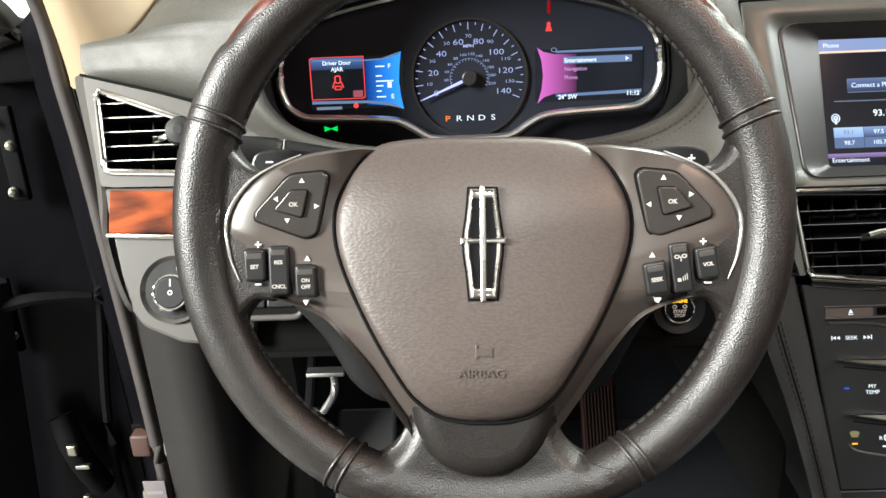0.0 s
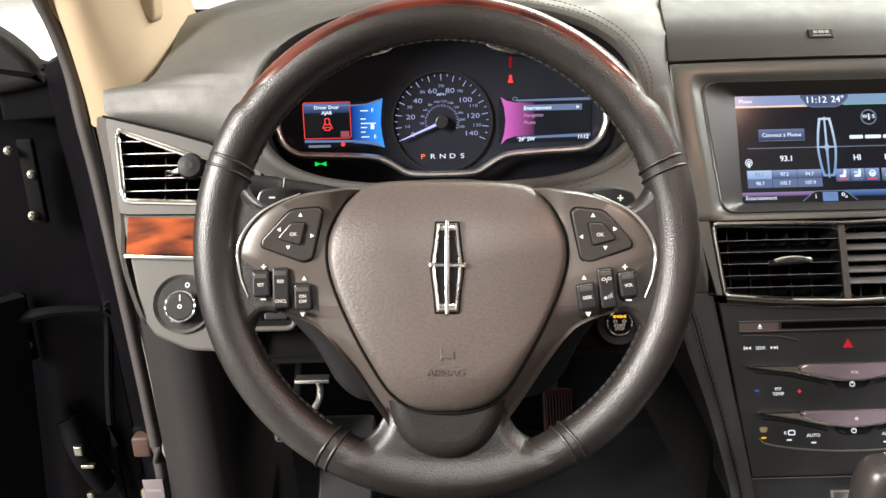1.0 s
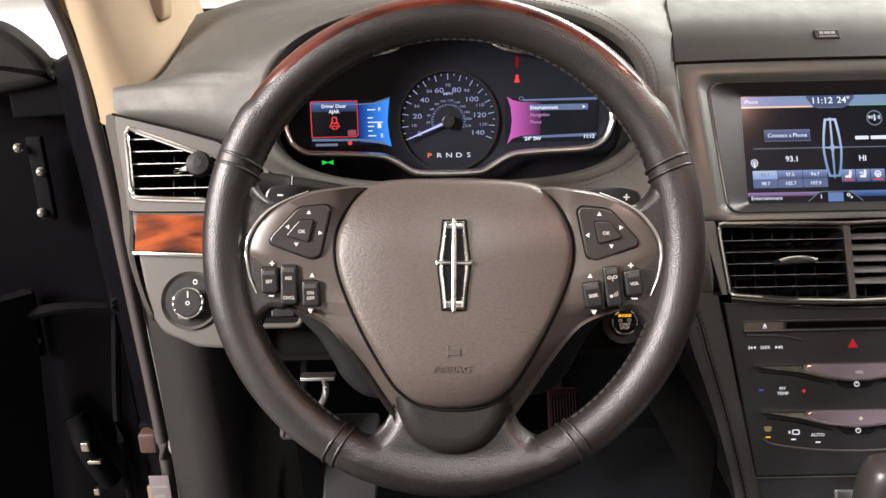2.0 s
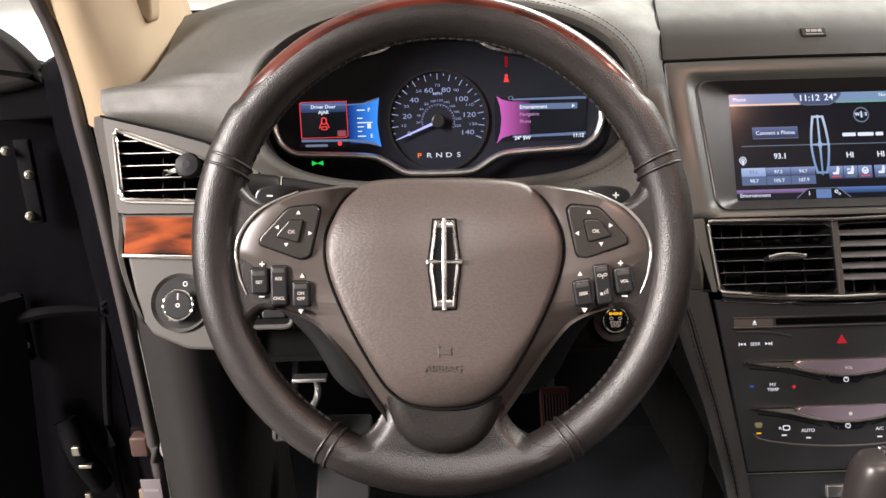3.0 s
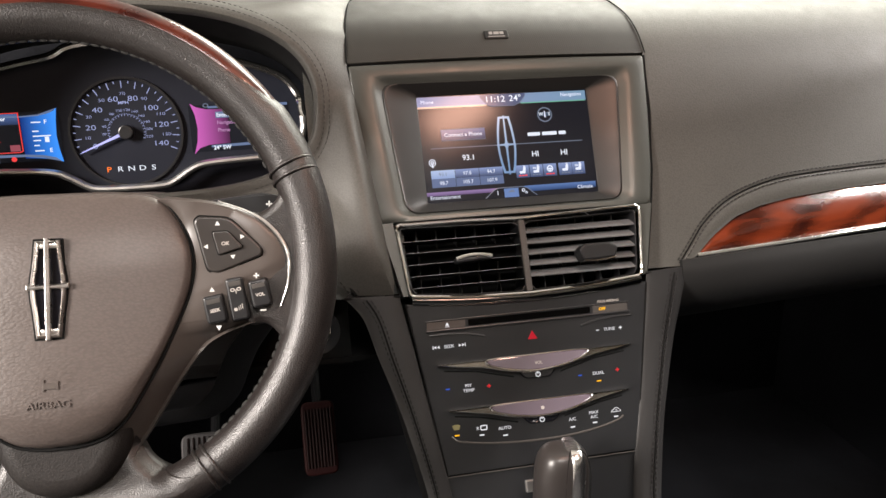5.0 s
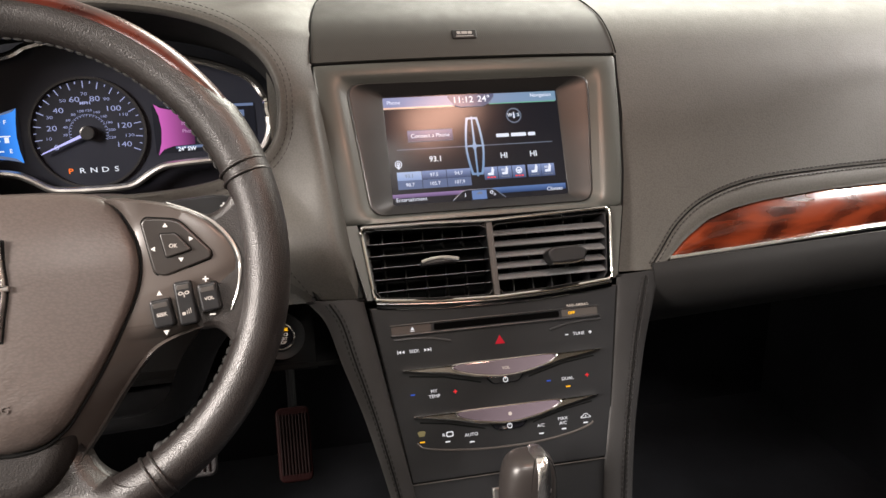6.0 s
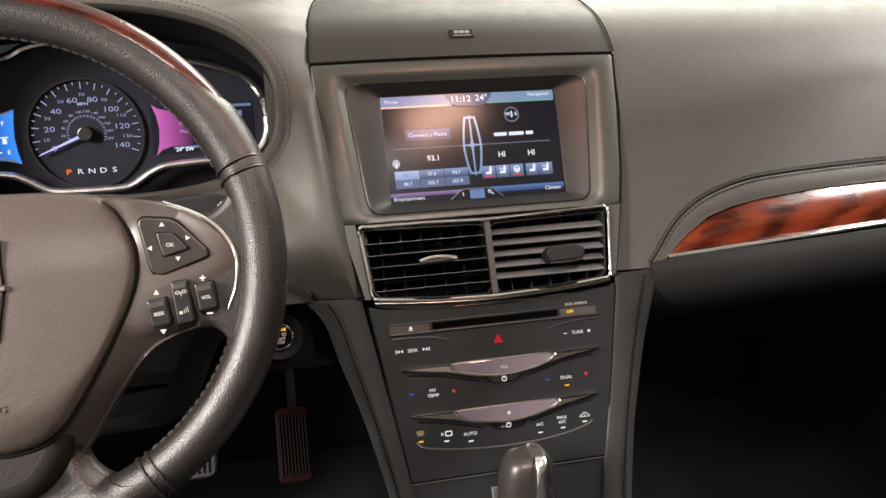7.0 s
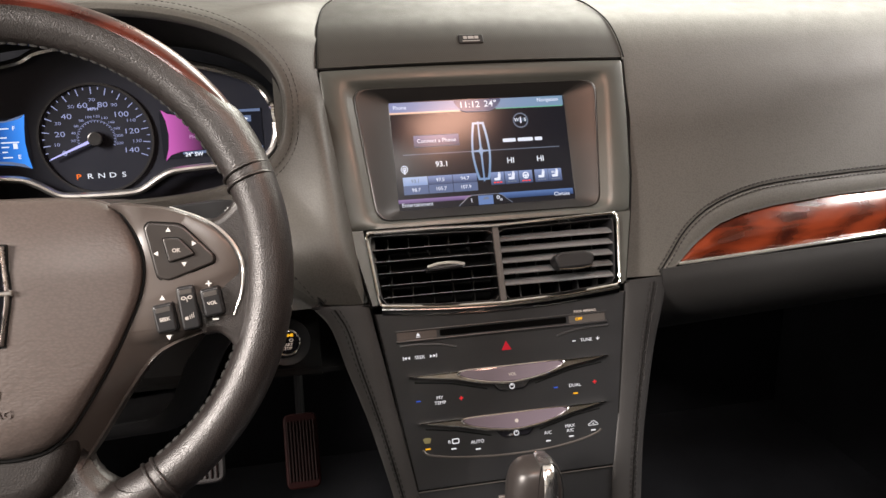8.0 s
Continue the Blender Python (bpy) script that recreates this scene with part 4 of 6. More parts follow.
# menu display
menu = part("menu_display", plate(CL, box2d(64, -25, 168, 24), -3.6, -2.4), SCREEN, cluster, "colour display with a magenta edge and a menu list")
part("magenta_edge", plate(CL, [(66, 26), (72, 22), (82, 19.5), (104, 19), (104, -17), (82, -18), (72, -21), (66, -27), (70, -14), (71.5, 0), (70, 14)], -2.4, -2.0), LITMAGENTA, menu)
part("display_line", plate(CL, [(84, 20.5), (167, 20.5), (167, 23.4), (84, 22.6)], -2.0, -1.7), LITGREY, menu)
part("display_line", plate(CL, [(84, -18.6), (167, -16), (167, -19.5), (84, -21)], -2.0, -1.7), LITGREY, menu)
part("menu_bar", plate(CL, box2d(91, 10, 157, 16.5), -2.0, -1.8), LITGREY, menu)
part("lettering", words("Entertainment", CL, 92, 13, 3.9, -1.7, 0.08, "LEFT", narrow=0.95), LIT, menu)
part("lettering", words("Navigation", CL, 92, 5, 3.7, -1.9, 0.05, "LEFT", narrow=0.95), glow("display_pink", (0.75, 0.4, 0.75), 0.6), menu)
part("lettering", words("Phone", CL, 92, -3, 3.7, -1.9, 0.05, "LEFT", narrow=0.95), glow("display_pink", (0.75, 0.4, 0.75), 0.6), menu)
part("menu_arrow", plate(CL, triangle(152, 13.2, 2.2, "right"), -1.8, -1.4), LIT, menu)
part("lettering", words("24\u00b0 SW", CL, 86, -21.5, 4.0, -1.6, 0.15, "LEFT"), LIT, menu)
part("lettering", words("11:12", CL, 165, -20, 4.0, -1.6, 0.15, "RIGHT"), LIT, menu)
part("compass_symbol", hoop(bmesh.new(), CL, ellipse(82, 23.5, 3, 2.2, 12), ellipse(82, 23.5, 2, 1.4, 12), -2, -1.6), LITDIM, menu)
bm = plate(CL, ellipse(77.3, 47.5, 1.9, 2.2, 14), -3, -2.4)
slab(bm, CL, [(74.2, 41), (80.4, 41), (79.4, 45), (77.3, 47), (75.2, 45)], -3, -2.3)
part("belt_lamp", bm, LITRED, cluster)
# glowing bar drawn in as the belt lamp's reflection in the lens
part("lamp_reflection", plate(CL, rounded(box2d(76, 57, 79, 69), 1.4), -3, -2.6), glow("reflection_red", (0.5, 0.005, 0.012), 0.45), cluster)
bm = plate(CL, [(-146, -47), (-139.5, -44.5), (-133, -47), (-133, -41.5), (-139.5, -44), (-146, -41.5)], -8.8, -8)
part("side_lamp_symbol", bm, LITGREEN, cluster)

# ---- steering wheel ----
WH = tilted(0, 0.399, 0.680, 17, -1.5)
HB = tilted(0, 0.372, 0.678, 24, -1.5)
wheel = root("steering_wheel", 0, 0.399, 0.680, "dark leather steering wheel with burl wood top arc and silver emblem", "steering wheel")
RR, RT = 178.5, 16.8


def rim_point(deg, b, grow=0.0, squash=1.06):
    c, s = polar(1, deg)
    r = RR + (RT + grow) * math.cos(b)
    return WH(r * c, r * s, (RT + grow) * squash * math.sin(b))


def leather_rim():
    """Leather torus, a little thicker past the ends of the wood cap."""
    bm = bmesh.new()
    rows = []
    for i in range(240):
        d = 1.5 * i
        off = abs((d - 90.5 + 180) % 360 - 180) - 53.5
        step = min(1, max(0, off / 2.2))
        step = step * step * (3 - 2 * step) * max(0.25, 1 - max(0, off - 3) / 40)
        rows.append([bm.verts.new(rim_point(d, 2 * math.pi * j / 32, 2.6 * step * max(0, math.cos(2 * math.pi * j / 32)) - 0.25)) for j in range(32)])
    for lo, hi in zip(rows, rows[1:] + rows[:1]):
        for j in range(32):
            bm.faces.new((lo[j], lo[(j + 1) % 32], hi[(j + 1) % 32], hi[j]))
    return bm


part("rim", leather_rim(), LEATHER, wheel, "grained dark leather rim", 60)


def wood_arc():
    bm = bmesh.new()
    rows = []
    nd, nb = 90, 14
    for i in range(nd + 1):
        f = i / nd
        d = 35.5 + 110 * f
        taper = min(1, f * 9, (1 - f) * 9) ** 0.5
        row = []
        for j in range(nb + 1):
            b = radians(-120 + (120 + 20 + 56 * taper) * j / nb)
            g = 0.9 * taper if 0 < j < nb else -0.8
            row.append(bm.verts.new(rim_point(d, b, g)))
        rows.append(row)
    for lo, hi in zip(rows, rows[1:]):
        for j in range(nb):
            bm.faces.new((lo[j], lo[j + 1], hi[j + 1], hi[j]))
    return bm


part("wood_cap", wood_arc(), RIMWOOD, wheel, "glossy dark red wood along the top of the rim", 80)


def seam_band(deg, lean):
    bm = bmesh.new()
    for off in (-1.25, 1.25):
        tube(bm, [rim_point(deg + off + lean * math.sin(2 * math.pi * k / 28), 2 * math.pi * k / 28, 0.35) for k in range(28)], 0.0013, 8, True)
    return bm


for deg in (159.5, 20.5, 240.5, 302.0):
    part("seam_band", seam_band(deg, 1.2 if deg < 90 or 270 < deg else -1.2), LEATHER, wheel, angle=60)
bm = bmesh.new()
for d0, d1 in ((163, 237), (305, 377), (24, 156)):
    line = [rim_point(d, radians(174), 0.0) for d in np.linspace(d0, d1, 40)]
    stitches(bm, line, 0.0056, 0.0014, 0.0066)
tagged(part("stitching", bm, THREAD, wheel), kind="stuff")


def smooth2d(pts, n, closed=True):
    return [(p.x, p.y) for p in spline([(a, b, 0) for a, b in pts], n, closed)]


# leather arms that run into the rim
for s in (-1, 1):
    arm = [(s * a, b) for a, b in ((172, 72), (160, 58), (153, 43), (141, 34), (126, 35), (120, 20), (122, -20), (128, -47), (141, -49), (150, -58), (157, -76), (172, -84))]
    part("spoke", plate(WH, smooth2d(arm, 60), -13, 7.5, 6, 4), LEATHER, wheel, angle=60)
INNER_LEG = smooth2d([(-101, -147), (-90, -151), (-77, -152.5), (-64, -148.5), (-54, -140), (-48.5, -129), (-44, -119), (-34, -119), (-18, -122), (0, -123)], 46, False)
INNER_LEG = INNER_LEG + [(-a, b) for a, b in reversed(INNER_LEG[:-1])]


def edge_gap(a, b, line):
    """Distance from (a, b) to a polyline, in millimetres."""
    p, best = Vector((a, b)), 1e9
    for q, r in zip(line, line[1:]):
        q, r = Vector(q), Vector(r)
        f = min(1, max(0, (p - q).dot(r - q) / max(1e-9, (r - q).length_squared)))
        best = min(best, (p - q.lerp(r, f)).length)
    return best


def lower_spoke():
    """Leather that flows from the lower rim up into the two legs."""
    bm = bmesh.new()
    vs = [k / 22 for k in range(23)]
    window = INNER_LEG[:26], INNER_LEG[-26:]
    rows = []
    for a, b in INNER_LEG:
        d = math.degrees(math.atan2(b, a)) % 360
        d = 270 + (d - 270) * 0.93
        row = [bm.verts.new(rim_point(d, radians(k), 0.3)) for k in (-40, -15, 10, 35, 60, 78)]
        oa, ob = polar(RR + 1.0, d)
        for v in vs:
            p, q = oa + (a - oa) * v, ob + (b - ob) * v
            off = RR - math.hypot(p, q)
            arch = 17.8 * math.sqrt(max(0, 1 - (off / 17.1) ** 2)) if off < 17.1 else 0
            gap = min(edge_gap(p, q, w) for w in window)
            leg = 15.5 - 0.15 * off - 0.0008 * off * off - 15 * max(0, 1 - gap / 13) ** 2.2
            soft = 3.5
            h = max(0, 1 - abs(arch - leg) / (2 * soft))
            row.append(bm.verts.new(WH(p, q, max(arch, leg) + h * h * soft / 2 + 0.35)))
        row.append(bm.verts.new(WH(a, b, -12)))
        rows.append(row)
    for lo, hi in zip(rows, rows[1:]):
        for j in range(len(lo) - 1):
            bm.faces.new((lo[j], lo[j + 1], hi[j + 1], hi[j]))
    return bm


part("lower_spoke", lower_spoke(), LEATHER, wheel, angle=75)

# plastic face of the hub
face = [(0, 36), (-30, 40), (-60, 47), (-76, 48.5), (-90, 46.4), (-112, 42.5), (-130, 35), (-143, 26.5), (-153.5, 13.5), (-158.5, -1.5), (-156.5, -20), (-151, -36), (-144, -43), (-126, -48.5), (-108, -55), (-95, -64), (-78, -86), (-62, -110), (-48, -130), (-30, -150)]
face = face + [(-a, b) for a, b in reversed(face[1:])]
FACE_LINE = smooth2d(face, 220)


def lower_cover():
    prof = [(-46, -95), (-44.5, -106), (-40, -121), (-29, -136), (-14, -144), (0, -146)]
    prof = prof + [(-a, b) for a, b in reversed(prof[:-1])]
    return plate(HB, smooth2d(prof + [(40, -70), (-40, -70)], 70), -48, -17, 14, 7)


part("lower_cover", lower_cover(), SHADEDCOLLAR, wheel, "lower hub cover, its downward shade put into the colour", 60)

half = [(0, 66), (-36, 66), (-62, 63), (-75, 53), (-87, 31.5), (-91, 11), (-86.2, -14), (-68.5, -53), (-48.5, -86.5), (-38, -98.5), (-26, -106), (-10, -109), (0, -109)]
pad_line = smooth2d(half + [(-a, b) for a, b in reversed(half[1:-1])], 120)


def airbag():
    bm = bmesh.new()
    rows = []
    cx, cy = 0, -12
    ks = [0.08, 0.2, 0.35, 0.5, 0.62, 0.73, 0.82, 0.89, 0.94, 0.97, 0.985, 0.994, 1.0]

    def height(a, b, k):
        side = -11.5 * (abs(a) / 91) ** 2.2
        top = -19 * max(0, (b - 6) / 60) ** 2.0
        low = -5 * max(0, (-b - 84) / 25) ** 1.5 - 0.38 * max(0, (-95 + 0.0098 * a * a) - b)
        edge = -3.2 * max(0, (k - 0.955) / 0.045) ** 2
        return side + top + low + edge
    for k in ks:
        rows.append([bm.verts.new(HB(cx + (a - cx) * k, cy + (b - cy) * k, height(cx + (a - cx) * k, cy + (b - cy) * k, k))) for a, b in pad_line])
    rows.append([bm.verts.new(HB(a, b, height(a, b, 1) - 8)) for a, b in pad_line])
    n = len(pad_line)
    for lo, hi in zip(rows, rows[1:]):
        for i in range(n):
            bm.faces.new((lo[i], lo[(i + 1) % n], hi[(i + 1) % n], hi[i]))
    bm.faces.new(rows[0])
    return bm


part("airbag_cover", airbag(), HUB, wheel, "grained grey-brown airbag cover", 50)
gap_line = [(a * 1.018, (b + 12) * 1.018 - 12) for a, b in pad_line]


start_at = max(range(len(gap_line)), key=lambda k: (gap_line[k][1] > 58, -abs(gap_line[k][0])))
GAP_ARC = [p for p in gap_line[start_at:] + gap_line[:start_at] if p[1] < 60]


def gap_height(a, b):
    return -11.5 * (abs(a) / 91) ** 2.2 - 19 * max(0, (b - 6) / 60) ** 2.0 - 5 * max(0, (-b - 84) / 25) ** 1.5 - 0.38 * max(0, (-95 + 0.0098 * a * a) - b) - 4.4


part("cover_gap", rod([HB(a, b, gap_height(a, b) + 0.5) for a, b in GAP_ARC], 0.0011, 8), VOID, wheel, "black gap round the airbag cover")


def step_down(a, b):
    """The face lies deeper below a crease that crosses each arm."""
    return (1.5 * min(1, max(0, (-4 - b) / 4)) + 7.0 * min(1, max(0, (-6 - b) / 40))) * min(1, max(0, (abs(a) - 92) / 22)) + 11.0 * min(1, max(0, (-52 - b) / 45))


def face_plate():
    """Satin face that runs from the gap round the cover out to the arms."""
    bm = bmesh.new()
    inner = match([(a, b, 0) for a, b in gap_line], FACE_LINE)
    rings = [[], [], [], [], [], [], [], []]
    for (a, b), p in zip(FACE_LINE, inner):
        g = HB(p[0], p[1], gap_height(p[0], p[1]) + 0.4)
        sink = 20 * min(1, max(0, (96 - abs(a)) / 34)) ** 1.3 if b > 0 else 0
        mid = Vector((0, -20))
        q = mid + (Vector((a, b)) - mid) * 0.975
        rings[0].append(HB(p[0], p[1], gap_height(p[0], p[1]) - 9))
        rings[1].append(g)
        for k, f in enumerate((0.1, 0.4, 0.75)):
            rings[2 + k].append(g.lerp(WH(q.x, q.y, 9.6 - sink - step_down(a, b)), f))
        rings[5].append(WH(q.x, q.y, 9.4 - sink - step_down(a, b)))
        rings[6].append(WH(a, b, 6.5 - sink))
        rings[7].append(WH(a, b, -16 - sink))
    vs = [[bm.verts.new(p) for p in r] for r in rings]
    n = len(FACE_LINE)
    for lo, hi in zip(vs, vs[1:]):
        for i in range(n):
            bm.faces.new((lo[i], lo[(i + 1) % n], hi[(i + 1) % n], hi[i]))
    return bm


part("face_plate", face_plate(), PLATE, wheel, "satin grey hub face", 50)
part("lettering", words("AIRBAG", HB, -1.5, -80, 4.6, -0.6, 0.05, narrow=1.2, raise_by=1.5), HUB, wheel, "raised moulded lettering")
bm = plate(HB, [(-5, -63), (-3.8, -63), (-3.8, -65.2), (3, -65.2), (5, -64.4), (5, -70.4), (3, -69.6), (-3.8, -69.6), (-3.8, -71), (-5, -71)], -2, 0.8, 0.3)
part("horn_symbol", bm, PLATE, wheel)

# emblem
def barrel(top, low, end, mid):
    half = [(end, top), (mid * 0.86, top - 16), (mid, 3), (mid, -8), (mid * 0.86, low + 16), (end, low)]
    pts = [(p.x, p.y) for p in spline([(a, b, 0) for a, b in half], 24)]
    return pts + [(-a, b) for a, b in reversed(pts)]


em = part("emblem", band(HB, barrel(30.4, -35.6, 8.0, 11.2), barrel(28.2, -32.8, 5.2, 8.0), [(0, -2), (0, 1.2), (0.25, 2.6), (0.5, 3.1), (0.75, 2.4), (1, 0.8), (1, -2)]), BADGE, wheel, "long silver badge with a cross bar")
part("badge_gap", plate(HB, barrel(31.8, -37.0, 9.2, 12.4), -3, 0.25), VOID, em)
part("badge_field", plate(HB, barrel(29, -34, 6, 10.2), -2, 0.4), GLOSS, em)
part("badge_bar", plate(HB, [(-1.5, 31.8), (1.5, 31.8), (1.9, -2), (1.5, -37), (-1.5, -37), (-1.9, -2)], 0, 3.6, 0.9), BADGE, em)
part("badge_bar", plate(HB, rounded([(-13.6, 0.9), (0, 0.2), (13.6, 0.9), (13.6, -3.0), (0, -2.4), (-13.6, -3.0)], 0.5), 0, 3.2, 1.0), BADGE, em)
for b0, b1, half in ((25.0, 29, 7.4), (-33.6, -29.5, 7.4)):
    part("badge_bar", plate(HB, [(-half, b0), (half, b0), (half - 0.8, b1), (-half + 0.8, b1)] if b0 > 0 else [(-half + 0.8, b0), (half - 0.8, b0), (half, b1), (-half, b1)], 0, 1.4, 0.5), BADGE, em)

# bright edges of the two arms
for s in (-1, 1):
    line = spline([WH(s * a, b, 8) for a, b in ((112, 43.2), (130, 35.8), (144, 27), (155, 13.5), (160, -1), (158, -20), (152, -36))], 40)
    part("bright_edge", rod(line, 0.0016, 8, radii=[0.0003 + 0.0010 * math.sin(math.pi * (i + 2) / 43) for i in range(40)]), SATIN, wheel, "thin chrome edge")


def arrow_pad(s):
    line = [(s * a, b) for a, b in ((119.4, 30.5), (98, 32.5), (94.6, 29), (102, -6.5), (109, -9), (141, 2.4), (141, 7.5))]
    rim_line = rounded(line, 5)
    grown = [(sum(p[0] for p in line) / 7, sum(p[1] for p in line) / 7)]
    gx, gy = grown[0]
    part("pad_gap", plate(WH, [(gx + (a - gx) * 1.035, gy + (b - gy) * 1.06) for a, b in rim_line], 4, 10.2), VOID, wheel)
    pad = part("arrow_pad", plate(WH, rim_line, 4, 12.2, 1.3, 3), PADGREY, wheel, "dark four-way button pad")
    inner = rounded([(s * a, b) for a, b in ((117.9, 20.8), (107.2, 20.8), (110.9, 4), (127.2, 8.6), (127.2, 10))], 2)
    ix, iy = s * 117, 12.5
    part("key_gap", plate(WH, [(ix + (a - ix) * 1.09, iy + (b - iy) * 1.09) for a, b in inner], 11, 12.3), VOID, pad)
    part("ok_key", plate(WH, inner, 11, 14.6, 0.8), PADGREY, pad)
    part("lettering", words("OK", WH, s * 116, 12, 2.6, 14.6, 0.1), GREYPRINT, pad)
    for way, a, b in (("up", s * 111, 26.5), ("down", s * 120.5, -0.5 + 3.0), ("left", -127.0 if s < 0 else 102.5, 15.6 if s < 0 else 10.5), ("right", -102.5 if s < 0 else 127.5, 11 if s < 0 else 16.5)):
        part("arrow_mark", plate(WH, triangle(a, b, 2.0, way), 12.2, 12.5), WHITE, pad)


arrow_pad(-1)
arrow_pad(1)


def spun(a0, b0, deg):
    """The wheel's plane turned by deg about one of its points."""
    c, s = math.cos(radians(deg)), math.sin(radians(deg))
    return lambda a, b, w: WH(a0 + (a - a0) * c - (b - b0) * s, b0 + (a - a0) * s + (b - b0) * c, w)


def rocker(a, b, wide, tall, text, lines, up=0.0, turn=0.0):
    at = spun(a, b, turn)
    out = rounded([(a - wide / 2, b - tall / 2), (a + wide / 2, b - tall / 2), (a + wide / 2, b + tall / 2), (a - wide / 2, b + tall / 2)], 2.6)
    part("key_gap", plate(at, [(a + (p - a) * 1.09, b + (q - b) * 1.05) for p, q in out], 2, 8.6 + up), VOID, wheel)
    key = part("rocker_key", plate(at, out, 4, 14 + up, 1.7, 3), BLACK, wheel, "black rocker button")
    part("key_facet", plate(at, rounded(box2d(a - wide / 2 + 2.0, b + tall / 2 - 6.0, a + wide / 2 - 2.0, b + tall / 2 - 2.4), 1), 13 + up, 14.15 + up, 0.4), KEYGREY, key)
    for k, t in enumerate(text):
        part("lettering", words(t, at, a, b - 1 + lines[k], 2.3, 14.0 + up, 0.1), GREYPRINT, key)
    return key, at


rocker(-141, -25.4, 13.5, 20, ["SET"], [0], 0, 2)
rocker(-126, -28.7, 13, 31, ["RES", "CNCL"], [6, -9], 0, 1)
rocker(-108.8, -35.2, 13.5, 20, ["ON", "OFF"], [1.5, -2.5], 2.5, 2)
rocker(106.2, -34.5, 14, 20, ["SEEK"], [0], 2.5, 9)
mid, at_mid = rocker(121.9, -28.4, 12.5, 31, [], [], 0, 7)
bm = bmesh.new()
for a in (119.8, 124.2):
    hoop(bm, at_mid, ellipse(a, -21.4, 1.7, 1.3, 14), ellipse(a, -21.4, 1.0, 0.7, 14), 14, 14.3)
slab(bm, at_mid, box2d(121.7, -24.4, 122.3, -21.5), 14, 14.3)
part("phone_symbol", bm, GREYPRINT, mid)
bm = plate(at_mid, rounded(box2d(118.6, -36.8, 120.8, -34.6), 0.5), 14, 14.3)
for k in range(3):
    slab(bm, at_mid, box2d(121.8 + 1.3 * k, -36.6 + 0.3 * k, 122.2 + 1.3 * k, -33.8 + 0.8 * k), 14, 14.3)
part("voice_symbol", bm, GREYPRINT, mid)
rocker(138, -25.3, 13.5, 20, ["VOL"], [0], 0, 9)
for a, b, plus in ((-139.5, -12.6, True), (-140, -37.6, False), (136.0, -12.5, True), (139.5, -38.0, False)):
    part("sign_mark", cross_sign(WH, a, b, 2.0, 10.2, plus), WHITE, wheel)
for a, b, way in ((-108.5, -21.8, "up"), (-109.5, -48.5, "down"), (104.5, -21, "up"), (108, -48, "down")):
    part("arrow_mark", plate(WH, triangle(a, b, 2.2, way), 4, 13.5 if b < -40 else 12), WHITE, wheel)

# shift paddles behind the arms
for s, plus in ((-1, False), (1, True)):
    out = rounded([(s * 95, 47), (s * 140, 52), (s * 157, 49), (s * 160, 38), (s * 145, 22), (s * 90, 20)], 8)
    pd = part("shift_paddle", plate(WH, out, -52, -47, 2), BLACK, wheel, "black shift paddle")
    part("sign_mark", cross_sign(WH, s * 146, 42.5, 2.6, -47, plus), WHITE, pd)

# ---- column and stalk ----
col = root("steering_column", 0, 0.52, 0.50, "dark plastic steering column shroud", "steering column")


def upper_shroud(u, v):
    y = 0.425 + 0.19 * u
    half, lo, hi = 0.060 + 0.02 * u, 0.60, 0.690 - 0.004 * u
    a = 2 * math.pi * v
    e = 0.7
    c, s = math.cos(a), math.sin(a)
    return Vector((half * math.copysign(abs(c) ** e, c), y + 0.03 * (1 - u) * s, (lo + hi) / 2 + (hi - lo) / 2 * math.copysign(abs(s) ** e, s)))


BOWL = spline([(-0.180, 0.604, 0), (-0.164, 0.596, 0), (-0.149, 0.581, 0), (-0.134, 0.562, 0), (-0.123, 0.541, 0), (-0.112, 0.520, 0), (-0.090, 0.503, 0), (-0.05, 0.500, 0), (0, 0.498, 0)], 33)
BOWL = BOWL + [Vector((-p.x, p.y, 0)) for p in reversed(BOWL[:-1])]


def lower_shroud(u, v):
    """Flared bowl below the column that runs out into the knee panel."""
    p = BOWL[round(v * 64)]
    turn = math.pi / 2 * min(1, u / 0.35)
    grow = 0.80 + 0.20 * math.sin(turn) + 0.10 * max(0, u - 0.35)
    y = 0.458 + 0.022 * (1 - math.cos(turn)) + 0.16 * max(0, u - 0.35)
    return Vector((p.x * 0.93 * grow, y, 0.61 + (p.y - 0.605) * grow))


part("shroud", sheet(upper_shroud, 12, 48), PLATE, col, angle=60)
part("lower_shroud", sheet(lower_shroud, 20, 64, 0.003, (0, 0.3, 0.2)), LOWER, col, angle=60)
stalk = root("turn_signal_stalk", -0.11, 0.49, 0.70, "black turn signal stalk beside the column", "stalk")
part("lever", rod([(-0.05, 0.50, 0.692), (-0.09, 0.493, 0.698), (-0.125, 0.487, 0.704), (-0.14, 0.484, 0.706)], 0.01, 16, radii=[0.009, 0.0105, 0.013, 0.0145]), SOFTBLACK, stalk)
part("knob", rod([(-0.142, 0.4835, 0.7065), (-0.146, 0.483, 0.707), (-0.175, 0.477, 0.711), (-0.192, 0.473, 0.7135), (-0.197, 0.472, 0.714)], 0.012, 16, radii=[0.0135, 0.0155, 0.016, 0.014, 0.008]), SOFTBLACK, stalk)
part("ring_mark", rod([(-0.1405, 0.4838, 0.7062), (-0.1412, 0.4837, 0.7063)], 0.0149, 16), GREYPRINT, stalk)

